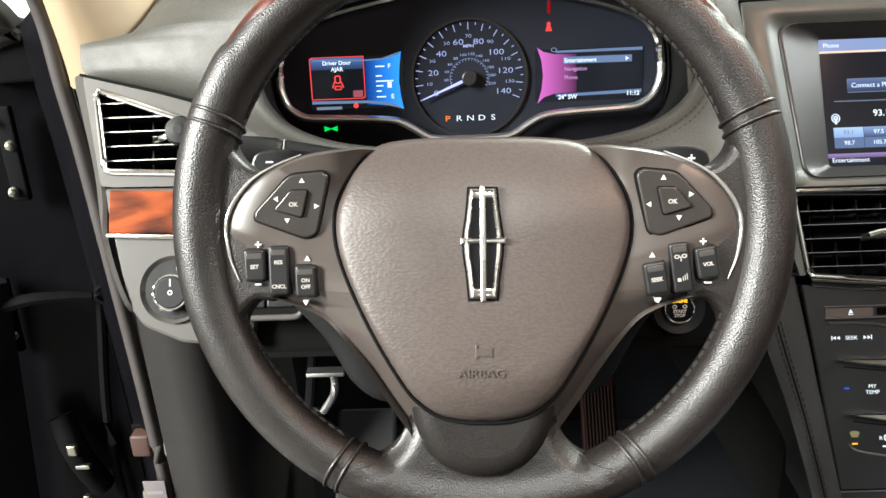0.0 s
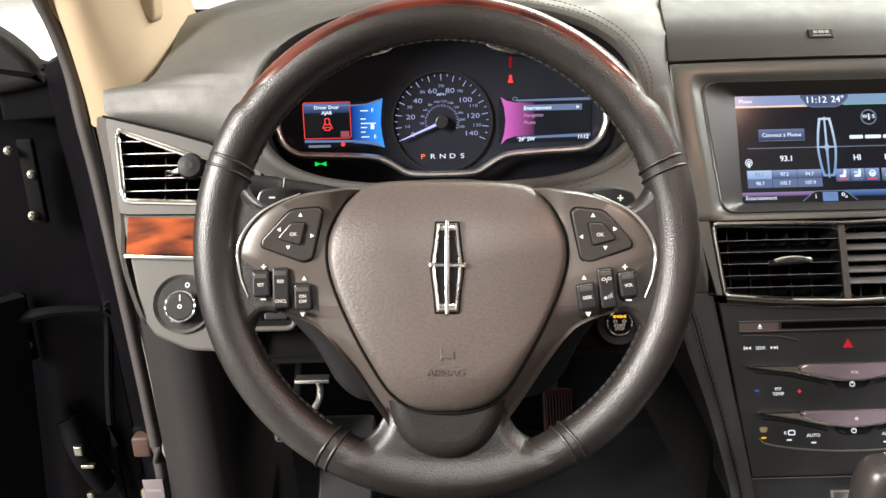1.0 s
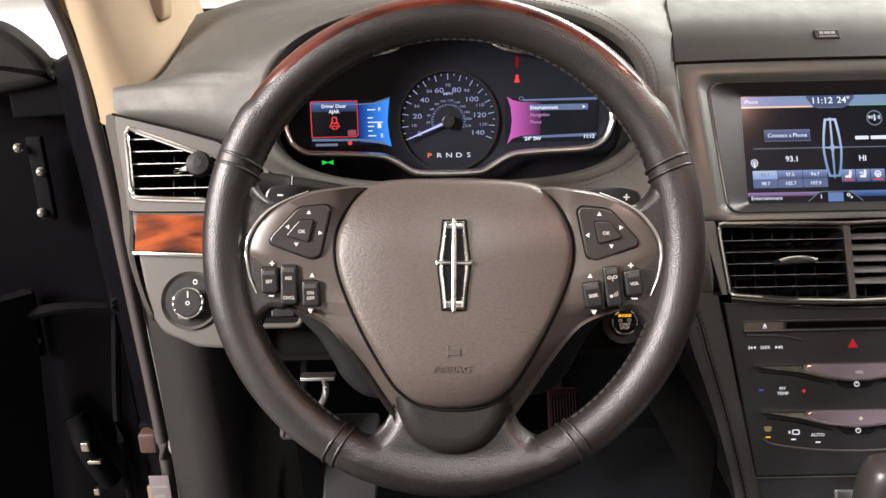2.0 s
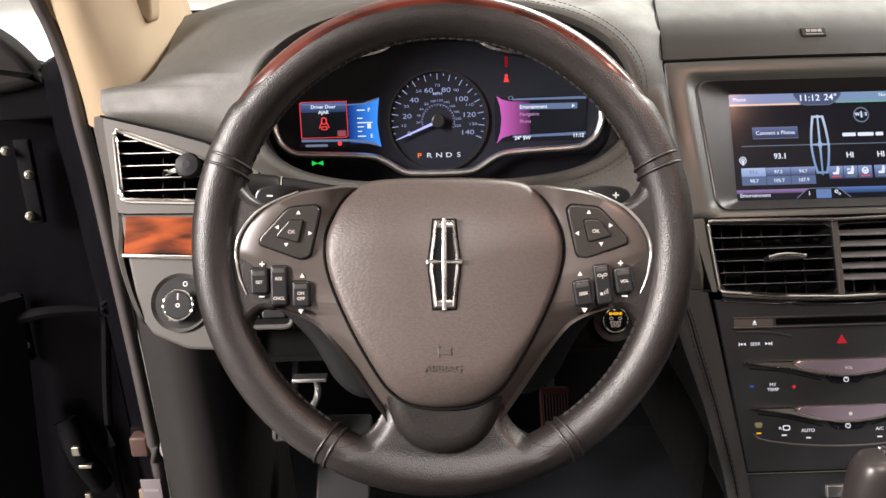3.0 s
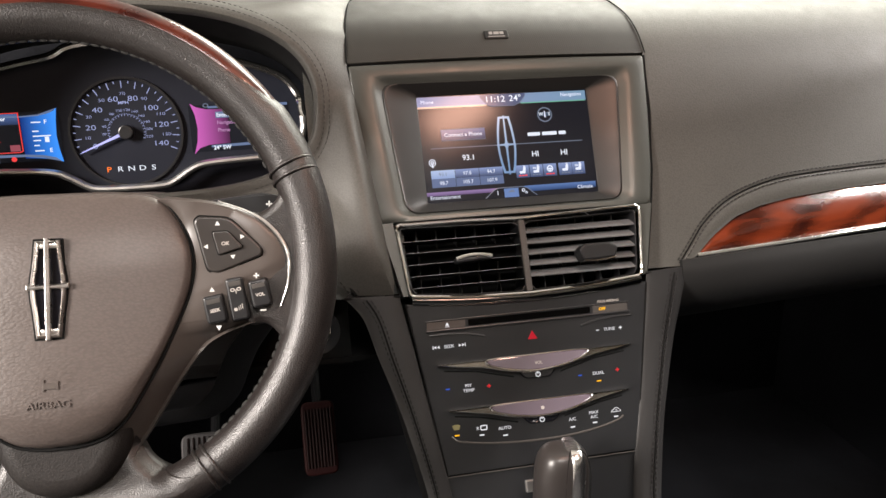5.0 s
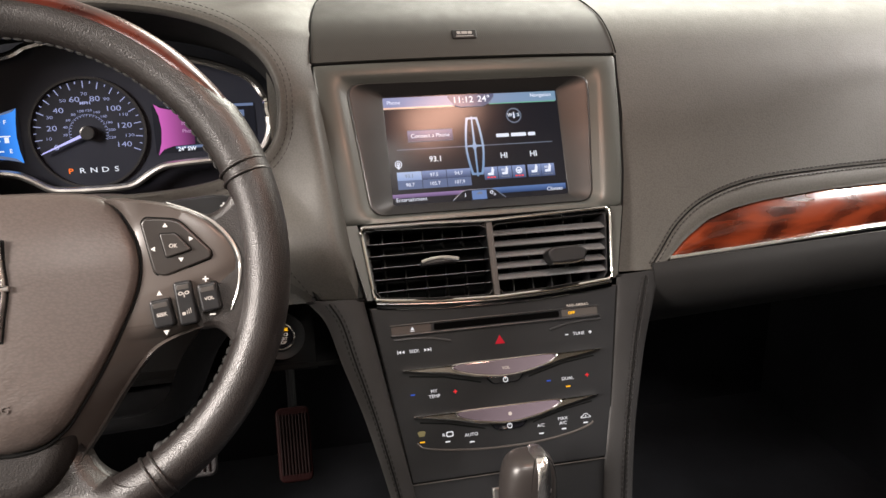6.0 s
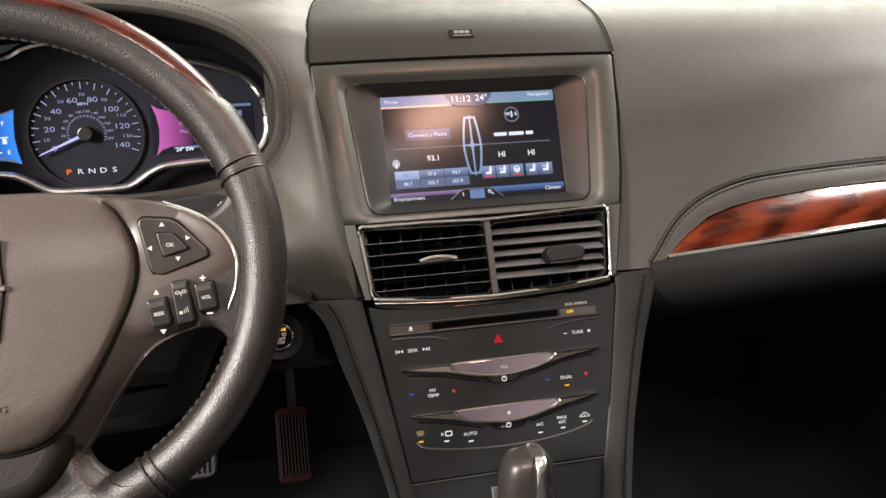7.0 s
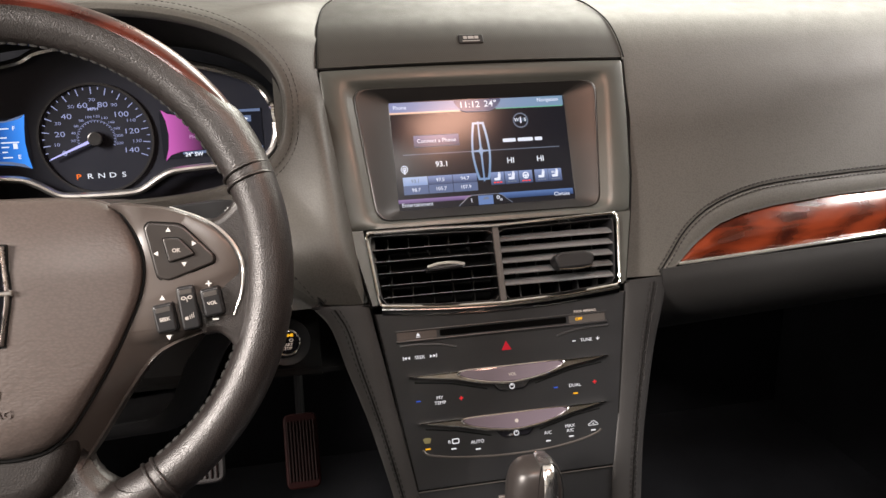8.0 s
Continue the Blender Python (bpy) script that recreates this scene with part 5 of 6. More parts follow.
# ---- centre stack ----
UP = tilted(0.3875, 0.518, 0.588, 25.7)
LO = tilted(0.3875, 0.459, 0.423, 19.7)
stack = root("centre_stack", 0.3875, 0.50, 0.40, "graphite centre stack housing with stitched leather flanks", "centre stack")
screen_hole = even(rounded([(-113.5, 79.5), (113.5, 79.5), (127.5, 214), (-127.5, 214)], 14, 8), 200)
bez_out = smooth2d([(-158.3, 233), (-80, 234.5), (0, 235), (80, 234.5), (158.3, 233)], 20, False) + [(154.5, 170), (148.5, 108), (142, 71.5), (-142, 71.5), (-148.5, 108), (-154.5, 170)]
part("bezel", band(UP, match(bez_out, screen_hole), screen_hole, [(0, -25), (0, -1.2), (0.03, 0.4), (0.08, 1.0), (0.55, 1.0), (0.66, 0.6), (0.8, -1.0), (0.95, -3.2), (1.0, -3.8), (1.0, -25)]), BEZEL, stack, "satin graphite screen bezel", 50)
for s in (-1, 1):
    part("side_strip", plate(UP, [(s * 142, 71.5), (s * 129, 71.5), (s * 121, -1), (s * 126, -1)], -25, 1.0), BEZEL, stack)

# speaker lid above the bezel
LIDPROF = spline([(0.6195, 0.8005, 0.1583), (0.628, 0.812, 0.1575), (0.640, 0.825, 0.156), (0.660, 0.839, 0.1538), (0.690, 0.852, 0.149), (0.717, 0.861, 0.142), (0.76, 0.8715, 0.124), (0.80, 0.879, 0.092), (0.825, 0.882, 0.03)], 41)


def lid(u, v):
    p = LIDPROF[round(v * 40)]
    a = (2 * u - 1)
    return Vector((0.3875 + a * p.z, p.x - 0.003 * (1 - a * a), p.y + 0.002 * (1 - a * a)))


part("speaker_lid", sheet(lid, 30, 40, 0.006, (0.39, -0.3, 1.3)), GRILLE, stack, "finely woven grey speaker cover", 60)
edge = [lid(0, v / 40) + Vector((-0.001, -0.001, 0.0005)) for v in range(41)] + [lid(1, v / 40) + Vector((0.001, -0.001, 0.0005)) for v in range(40, -1, -1)]
part("lid_gap", rod(edge, 0.0008, 6), VOID, stack)
part("lid_gap", rod([UP(a, 234.3 + 1.6 * (1 - (a / 158) ** 2), -0.5) for a in range(-158, 159, 6)], 0.0011, 6), VOID, stack)
BD = tilted(0.386, 0.6335, 0.8225, 40)
badge = part("speaker_badge", plate(BD, rounded(box2d(-13, -5.6, 13, 5.6), 2), -6, 2.4, 1), SOFTBLACK, stack, "small black and silver badge")
for k, (a0, a1) in enumerate(((-9.5, -4), (-3, 3), (3.8, 9.5))):
    part("badge_bar", plate(BD, box2d(a0 + 1.6 * (k == 0), -0.4, a1 - 1.6 * (k == 2), 3.0), 2.4, 2.6), DULL, badge)
part("badge_bar", plate(BD, box2d(-9, -3.4, 9, -2.4), 2.4, 2.6), DULL, badge)

# flanks
FL_L = [(0.2056, 0.5193, 0.5905), (0.2215, 0.512, 0.570), (0.232, 0.4994, 0.536), (0.2425, 0.488, 0.505), (0.252, 0.4773, 0.4742), (0.2673, 0.455, 0.4118), (0.272, 0.44, 0.37)]
FL_LI = [(0.2575, 0.5185, 0.5885), (0.262, 0.511, 0.566), (0.268, 0.4995, 0.535), (0.2735, 0.489, 0.505), (0.280, 0.4765, 0.471), (0.2905, 0.455, 0.412), (0.296, 0.44, 0.37)]
FL_R = [(0.5665, 0.531, 0.5855), (0.553, 0.515, 0.555), (0.5411, 0.5028, 0.5208), (0.529, 0.486, 0.48), (0.518, 0.4686, 0.4395), (0.5065, 0.4429, 0.3784), (0.503, 0.43, 0.36)]
FL_RI = [(0.5135, 0.5185, 0.5885), (0.510, 0.511, 0.566), (0.504, 0.4995, 0.535), (0.499, 0.489, 0.505), (0.4925, 0.4765, 0.471), (0.4805, 0.455, 0.412), (0.475, 0.44, 0.37)]


def flank(outer_line, inner_line):
    a, b = spline(outer_line, 41), spline(inner_line, 41)

    def fn(u, v):
        k = round(v * 40)
        if u < 0.4:
            # side wall that runs forward into the footwell
            f = (0.4 - u) / 0.4
            return a[k] + Vector((0, 0.34 * f ** 1.5, 0)) + Vector(((b[k] - a[k]).normalized().x * 0.02 * (1 - (1 - f) ** 3), 0, 0))
        f = (u - 0.4) / 0.6
        return a[k].lerp(b[k], f) + Vector((0, -0.004, 0.002)) * math.sin(math.pi * min(1, f * 1.0)) ** 0.6
    return fn


part("flank", sheet(flank(FL_L, FL_LI), 40, 40, 0.004, (-0.6, -0.6, 0.6)), FLANK, stack, "stitched dark leather flank", 60)
part("flank", sheet(flank(FL_R, FL_RI), 40, 40, 0.004, (1.4, -0.6, 0.6)), FLANK, stack, "stitched dark leather flank", 60)
bm = bmesh.new()
for fl in (flank(FL_L, FL_LI), flank(FL_R, FL_RI)):
    for u in (0.56, 0.66):
        stitches(bm, [fn_p + Vector((0, -0.0006, 0.0003)) for fn_p in [fl(u, v / 40) for v in range(1, 40)]], 0.0038, 0.0009, 0.0052)
tagged(part("stitching", bm, FLANKTHREAD, stack), kind="stuff")
for fl in (flank(FL_L, FL_LI), flank(FL_R, FL_RI)):
    part("seam_groove", rod([fl(0.61, v / 40) + Vector((0, -0.0003, 0.0001)) for v in range(1, 40)], 0.0008, 6), VOID, stack)
for a, b in (((0.205, 0.5180, 0.5903), (0.2590, 0.5172, 0.5883)), ((0.512, 0.5172, 0.5883), (0.566, 0.5300, 0.5853))):
    part("joint", rod([a, Vector(a).lerp(Vector(b), 0.5) + Vector((0, -0.0005, 0)), b], 0.0013, 6), VOID, stack)
for s in (-1, 1):
    part("joint", rod([UP(s * a, b, -0.2) for a, b in ((158.9, 233), (155.1, 170), (149.1, 108), (142.6, 71.5), (126.5, -1))], 0.0010, 6), VOID, stack)
    part("joint", rod([LO(s * a, b, 0.2) for a, b in ((124.6, 166), (111.3, 82), (98.4, -1))], 0.0009, 6), VOID, stack)
CONSOLE = spline([(0.462, 0.424, 0), (0.449, 0.39, 0), (0.436, 0.355, 0), (0.41, 0.325, 0), (0.35, 0.31, 0), (0.15, 0.30, 0)], 31)


part("console_base", sheet(lambda u, v: Vector((0.27 + 0.235 * u, CONSOLE[round(v * 30)].x, CONSOLE[round(v * 30)].y)), 10, 30, 0.01, (0.38, 0, 1.0)), STACK, stack)
# unseen block added to keep door light off the passenger floor
part("unseen_light_block", block(0.272, -0.9, 0.0, 0.503, 0.40, 0.295, 0.02), LOWER, stack)
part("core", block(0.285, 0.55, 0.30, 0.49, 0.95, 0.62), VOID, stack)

# ---- touch screen ----
ts = root("touch_screen", 0.3875, 0.60, 0.66, "lit car touch screen with four-part home menu", "touch screen")
lcd = [(-91.2, 89.5), (89.4, 89.5), (90.8, 200.3), (-91.5, 200.3)]
frame_in = even(rounded(lcd, 1), 200)
frame_out = match(rounded([(-113.5, 79.5), (113.5, 79.5), (127.5, 214), (-127.5, 214)], 14, 8), frame_in)
part("screen_frame", band(UP, frame_out, frame_in, [(0, -22), (0, -3.6), (0.03, -2.7), (0.07, -2.4), (0.11, -2.7), (0.16, -3.5), (0.97, -6.2), (1.0, -6.8), (1.0, -22)]), FRAME, ts, "sloping dark grey frame with a rounded lip", 50)
glass = part("display", plate(UP, lcd, -12, -7), SCREEN, ts, "lit colour display")


def ui(u, v):
    """Place on the display from fractions right and down."""
    return (-91.5 + 181.7 * u, 200.2 - 110.3 * v)


def ui_box(u0, v0, u1, v1):
    (a0, b0), (a1, b1) = ui(u0, v0), ui(u1, v1)
    return box2d(a0, b1, a1, b0)


Z = -7
part("header_bar", plate(UP, ui_box(0, 0.008, 0.995, 0.1), Z, Z + 0.2), LITHEAD, glass)
part("header_line", plate(UP, ui_box(0, 0.1, 0.40, 0.116), Z, Z + 0.2), glow("display_salmon", (0.95, 0.65, 0.5), 0.9), glass)
part("header_line", plate(UP, ui_box(0.6, 0.095, 0.99, 0.108), Z, Z + 0.2), glow("display_teal", (0.25, 0.7, 0.5), 0.6), glass)
tab_line = rounded([ui(0.355, 0.008), ui(0.64, 0.008), ui(0.60, 0.09), ui(0.56, 0.122), ui(0.43, 0.122), ui(0.395, 0.1)], 4)
part("clock_tab", plate(UP, tab_line, Z + 0.2, Z + 0.4), glow("display_tab", (0.10, 0.13, 0.25), 0.7), glass)
part("tab_edge", rod([UP(*ui(*p), Z + 0.5) for p in ((0.388, 0.104), (0.43, 0.124), (0.56, 0.124), (0.605, 0.09), (0.63, 0.03))], 0.00035, 5), LITDIM, glass)
part("lettering", words("11:12", UP, *ui(0.45, 0.058), 6.4, Z + 0.5, 0.04, narrow=1.08), LIT, glass)
part("lettering", words("24\u00b0", UP, *ui(0.57, 0.056), 6.4, Z + 0.5, 0.04, narrow=1.05), LIT, glass)
part("lettering", words("Phone", UP, *ui(0.02, 0.057), 3.7, Z + 0.3, 0.0, "LEFT"), LITSOFT, glass)
part("lettering", words("Navigation", UP, *ui(0.97, 0.042), 3.7, Z + 0.3, 0.0, "RIGHT"), LITSOFT, glass)
key = part("phone_key", plate(UP, rounded(ui_box(0.117, 0.325, 0.370, 0.43), 0.8), Z, Z + 0.25), glow_fade("display_phone_key", (0.03, 0.04, 0.09), (0.13, 0.17, 0.34), 2, 0.0, 1.0, 0.9), glass)
part("key_edge", rod([UP(a, b, Z + 0.25) for a, b in ui_box(0.117, 0.325, 0.370, 0.43)], 0.0003, 4, True), LITDIM, key)
part("lettering", words("Connect a Phone", UP, *ui(0.2435, 0.378), 3.9, Z + 0.3, 0.0), LITSOFT, key)
part("divider", plate(UP, ui_box(0.05, 0.494, 0.94, 0.501), Z, Z + 0.2), LITDIM, glass)
ba, bb = ui(0.487, 0.4985)
BADGELIT = glow_fade("display_badge", (0.22, 0.36, 0.62), (0.62, 0.74, 0.95), 2, 0.2, 0.9, 0.8)
half = [(6.0, 30), (8.2, 17), (9.6, 2), (9.4, -8), (7.6, -22), (5.8, -30)]
rim_r = [(p.x, p.y) for p in spline([(a, b, 0) for a, b in half], 16)]
rim_i = [(p.x - 2.0, p.y * 0.93) for p in spline([(a, b, 0) for a, b in half], 16)]
bm = hoop(bmesh.new(), UP, [(ba + a, bb + b) for a, b in rim_r] + [(ba - a, bb + b) for a, b in reversed(rim_r)], [(ba + a, bb + b) for a, b in rim_i] + [(ba - a, bb + b) for a, b in reversed(rim_i)], Z, Z + 0.4)
slab(bm, UP, [(ba - 0.7, bb + 31), (ba + 0.7, bb + 31), (ba + 1.0, bb + 4), (ba + 2.4, bb), (ba + 1.0, bb - 4), (ba + 0.7, bb - 31.5), (ba - 0.7, bb - 31.5), (ba - 1.0, bb - 4), (ba - 2.4, bb), (ba - 1.0, bb + 4)], Z, Z + 0.5)
slab(bm, UP, [(ba - 10.5, bb + 0.5), (ba, bb + 1.2), (ba + 10.5, bb + 0.5), (ba + 10.5, bb - 0.5), (ba, bb - 1.2), (ba - 10.5, bb - 0.5)], Z, Z + 0.45)
part("badge_picture", bm, BADGELIT, glass)
ca, cb = ui(0.734, 0.228)
part("compass_ring", hoop(bmesh.new(), UP, ellipse(ca, cb, 8.0, 8.0, 28), ellipse(ca, cb, 6.8, 6.8, 28), Z, Z + 0.3), LITDIM, glass)
part("compass_bar", plate(UP, box2d(ca - 7.2, cb - 1.6, ca + 7.2, cb + 2.4), Z + 0.3, Z + 0.5), glow("display_compass", (0.10, 0.15, 0.22), 0.6), glass)
part("compass_needle", plate(UP, [(ca - 0.9, cb - 3), (ca + 0.9, cb - 3), (ca + 0.5, cb + 3.6), (ca - 0.5, cb + 3.6)], Z + 0.5, Z + 0.6), LITSOFT, glass)
part("lettering", words("W", UP, ca - 4.2, cb + 0.4, 3.4, Z + 0.6, 0.02), LIT, glass)
part("lettering", words("S", UP, ca + 4.6, cb + 0.4, 3.4, Z + 0.6, 0.02), LIT, glass)
for u0, u1 in ((0.618, 0.692), (0.704, 0.792), (0.804, 0.846)):
    part("street_bar", plate(UP, rounded(ui_box(u0, 0.395, u1, 0.428), 1), Z, Z + 0.3), LITSOFT, glass)
part("lettering", words("93.1", UP, *ui(0.26, 0.60), 5.4, Z + 0.3, 0.08), LIT, glass)
for u in (0.648, 0.82):
    part("lettering", words("HI", UP, *ui(u, 0.605), 5.6, Z + 0.3, 0.08), LIT, glass)
aa, ab = ui(0.051, 0.63)
bm = hoop(bmesh.new(), UP, ellipse(aa, ab, 3.6, 3.9, 18), ellipse(aa, ab, 2.8, 3.1, 18), Z, Z + 0.3)
hoop(bm, UP, ellipse(aa, ab, 1.9, 2.1, 14), ellipse(aa, ab, 1.0, 1.2, 14), Z, Z + 0.3)
slab(bm, UP, [(aa - 0.5, ab), (aa + 0.5, ab), (aa + 0.9, ab - 5), (aa - 0.9, ab - 5)], Z, Z + 0.35)
part("aerial_symbol", bm, LITSOFT, glass)
freq = ("93.1", "97.5", "94.7", "98.7", "105.7", "107.9")
KEYUP = glow_fade("display_key_upper", (0.05, 0.07, 0.15), (0.24, 0.31, 0.54), 2, 0.0, 1.0, 1.0)
for k in range(6):
    u, v = 0.036 + 0.1373 * (k % 3), 0.702 + 0.081 * (k // 3)
    key = part("preset_key", plate(UP, ui_box(u + 0.001, v + 0.001, u + 0.1355, v + 0.080), Z, Z + 0.25), glow_fade("display_preset", (0.30, 0.42, 0.75), (0.55, 0.68, 0.95), 2, 0.0, 1.0, 0.75) if k == 0 else KEYUP if k < 3 else KEYDIM, glass)
    part("lettering", words(freq[k], UP, *ui(u + 0.068, v + 0.042), 3.5, Z + 0.3, 0.0), LITDIM if k == 0 else LITSOFT, key)
for k, u in enumerate((0.562, 0.643, 0.724, 0.815, 0.894)):
    key = part("seat_key", plate(UP, ui_box(u - 0.0385, 0.705, u + 0.0385, 0.822), Z, Z + 0.25), KEYUP, glass)
    a, b = ui(u, 0.752)
    if k == 2:
        bm = hoop(bmesh.new(), UP, ellipse(a, b, 3.4, 3.6, 16), ellipse(a, b, 2.2, 2.4, 16), Z + 0.25, Z + 0.5)
        slab(bm, UP, box2d(a - 2.6, b - 0.7, a + 2.6, b + 0.7), Z + 0.25, Z + 0.5)
        slab(bm, UP, box2d(a - 0.7, b - 2.6, a + 0.7, b), Z + 0.25, Z + 0.5)
    else:
        bm = plate(UP, ellipse(a + 2.0, b + 4.0, 1.1, 0.9, 10), Z + 0.25, Z + 0.5)
        slab(bm, UP, rounded([(a + 0.8, b + 3.0), (a + 3.6, b + 3.2), (a + 2.6, b - 3.4), (a - 3.2, b - 3.4), (a - 3.6, b - 1.2), (a + 0.2, b - 0.6)], 0.6), Z + 0.25, Z + 0.5)
        if k in (1, 4):
            for j in range(3):
                slab(bm, UP, box2d(a - 3.4 + 1.2 * j, b + 0.4, a - 2.8 + 1.2 * j, b + 2.6), Z + 0.25, Z + 0.5)
    part("seat_symbol", bm, LITSOFT, key)
    for j in (-1, 0, 1):
        part("level_bar", plate(UP, box2d(a + 3.2 * j - 1.2, b - 6.1, a + 3.2 * j + 1.2, b - 4.9), Z + 0.25, Z + 0.45), LITRED if k in (0, 2) else LITDIM, key)
part("footer_bar", plate(UP, ui_box(0, 0.905, 0.40, 0.94), Z, Z + 0.2), glow_fade("display_footer", (0.16, 0.10, 0.24), (0.42, 0.28, 0.58), 2, 0.0, 1.0, 0.7), glass)
part("footer_bar", plate(UP, ui_box(0.56, 0.9, 0.985, 0.955), Z, Z + 0.2), glow_fade("display_footer_blue", (0.03, 0.07, 0.2), (0.16, 0.28, 0.62), 2, 0.0, 1.0, 0.7), glass)
part("menu_tab", plate(UP, [ui(0.33, 0.998), ui(0.385, 0.92), ui(0.41, 0.905), ui(0.55, 0.905), ui(0.575, 0.92), ui(0.63, 0.998)], Z + 0.2, Z + 0.4), SCREEN, glass)
part("menu_edge", rod([UP(*ui(*p), Z + 0.5) for p in ((0.33, 0.995), (0.385, 0.92), (0.41, 0.905), (0.55, 0.905), (0.575, 0.92), (0.63, 0.995))], 0.0004, 5), LITDIM, glass)
part("home_key", plate(UP, ui_box(0.44, 0.915, 0.523, 0.998), Z + 0.5, Z + 0.6), glow("display_home", (0.16, 0.26, 0.55), 0.8), glass)
part("home_symbol", plate(UP, [ui(0.462, 0.952), ui(0.478, 0.93), ui(0.494, 0.93), ui(0.503, 0.952)], Z + 0.6, Z + 0.75), LITDIM, glass)
part("lettering", words("i", UP, *ui(0.402, 0.952), 4.2, Z + 0.6, 0.1), LITSOFT, glass)
for u, v, r in ((0.552, 0.94, 1.8), (0.568, 0.962, 1.2)):
    part("gear_symbol", hoop(bmesh.new(), UP, ellipse(*ui(u, v), r, r, 10), ellipse(*ui(u, v), r * 0.55, r * 0.55, 10), Z + 0.5, Z + 0.8), LITSOFT, glass)
part("lettering", words("Entertainment", UP, *ui(0.018, 0.958), 3.7, Z + 0.5, 0.0, "LEFT"), LITSOFT, glass)
part("lettering", words("Climate", UP, *ui(0.965, 0.948), 3.7, Z + 0.5, 0.0, "RIGHT"), LITSOFT, glass)

# ---- centre vents ----
def centre_vent(s, label):
    v = root("air_vent", 0.3875 + s * 0.062, 0.53, 0.60, label, "air vent", "centre air vents")
    out = [(s * 2.6, 63.0), (s * 124, 66.0), (s * 116.5, 0.5), (s * 60, -4.5), (s * 2.6, -6.0)]
    lean = 0 if s < 0 else -28
    rows = [52, 40.5, 29, 17.5, 6] if s < 0 else [55, 44, 33, 22, 11, 0.5]
    slat_vent(v, UP, out, rows, -50, VOID if s < 0 else SLAT, lean, 20 if s < 0 else 15, 0.7 if s < 0 else 1.8)
    if s < 0:
        for b in rows:
            part("slat_edge", plate(UP, box2d(-121 + (60 - b) * 0.12, b - 0.17, -4, b + 0.17), -2.3, -1.8), SLATEDGE, v)
        k = part("knob", plate(UP, rounded([(-72, 26), (-36, 28), (-36, 33), (-54, 35), (-72, 31.5)], 2), -4, 9, 2), BLACK, v)
        part("knob_edge", rod([UP(a, b, 9) for a, b in ((-72, 30), (-63, 32.3), (-54, 33), (-45, 32.5), (-36, 30.5))], 0.0018, 8), CHROME, k)
    else:
        k = part("knob", plate(UP, rounded([(56, 17), (90, 18), (94, 29), (85, 34), (58, 33.5), (52, 28)], 3), -4, 13, 2), SOFTBLACK, v, "black thumb knob with a bright edge")
        part("knob_edge", rod([UP(a, b, 11) for a, b in ((57, 17.6), (66, 16.6), (80, 16.8), (90, 18.6))], 0.0015, 8), CHROME, k)
    return v


centre_vent(-1, "centre air vent with thin horizontal black slats")
centre_vent(1, "centre air vent with tilted broad grey slats")
vf = root("vent_frame", 0.3875, 0.53, 0.59, "polished chrome frame round the two centre vents", "trim")
ring = [(-126.5, 66), (-124, 68.6), (-60, 68.2), (0, 66.5), (60, 68.2), (124, 70), (127, 67), (119.5, 0.5), (117, -2.2), (60, -7.5), (0, -9.4), (-60, -7.5), (-117, -2.2), (-119.5, 0.5)]
part("frame", rod([UP(p.x, p.y, 3) for p in even([Vector((*q, 0)) for q in rounded(ring, 4, 5)], 160)], 0.0016, 8, True), CHROME, vf)


def lower_lip(u, v):
    a = -118 + 236 * u
    b = -9.6 + 6.6 * (a / 118) ** 2 - 7.0 * v
    return UP(a, b, 1.0 + 3.4 * math.sin(math.pi * (0.22 + 0.78 * v)))


part("lower_lip", sheet(lower_lip, 40, 8, 0.002, (0.39, -0.4, 1.0)), DARKCHROME, vf, "glossy dark lip under the vents", 60)
part("divider", plate(UP, rounded(box2d(-3.4, -8, 3.4, 66), 1), -30, 1.5, 1), KEYGREY, vf)

# ---- audio and climate panel ----
ap = root("control_panel", 0.3875, 0.48, 0.43, "charcoal audio and climate control panel with chrome wing bars", "control panel")
pan = [(-98, -1), (98, -1), (124, 166.5), (90, 163), (40, 160), (0, 159), (-40, 160), (-90, 163), (-124, 166.5)]
part("panel_face", plate(LO, pan, -30, 0.6, 0.8), STACK, ap)
part("panel_gap", plate(LO, box2d(-99, -3.0, 99, -0.9), -20, -1), VOID, ap)
# lighter rod drawn in as the highlight on the panel's lower edge
part("edge_highlight", rod([LO(-98, -3.2, -0.6), LO(0, -3.2, -0.6), LO(98, -3.2, -0.6)], 0.0006, 6), KEYGREY, ap)
part("disc_slot", plate(LO, rounded(box2d(-65, 140.5, 61, 146.5), 1.5), 0.6, 1.0), SLOTBLACK, ap, "narrow black disc slot")
part("slot_lip", plate(LO, rounded(box2d(-107, 137.2, 103, 139.4), 0.9), 0.4, 2.4, 0.8), STACK, ap)
part("slot_brow", plate(LO, rounded(box2d(-107, 147.2, 103, 148.6), 0.6), 0.4, 1.6, 0.5), STACK, ap)
part("warning_window", plate(LO, rounded(box2d(64, 139.6, 101, 147), 1), 0.6, 0.9), KEYGREY, ap)
part("key_window", plate(LO, rounded(box2d(-106, 139.6, -68, 147), 1), 0.6, 0.9), PLATE, ap)
T = 1.0


def legend(text, a, b, size, material=LEGEND, bold=0.0):
    part("lettering", words(text, LO, a, b, size, T, bold, narrow=1.08), material, ap)


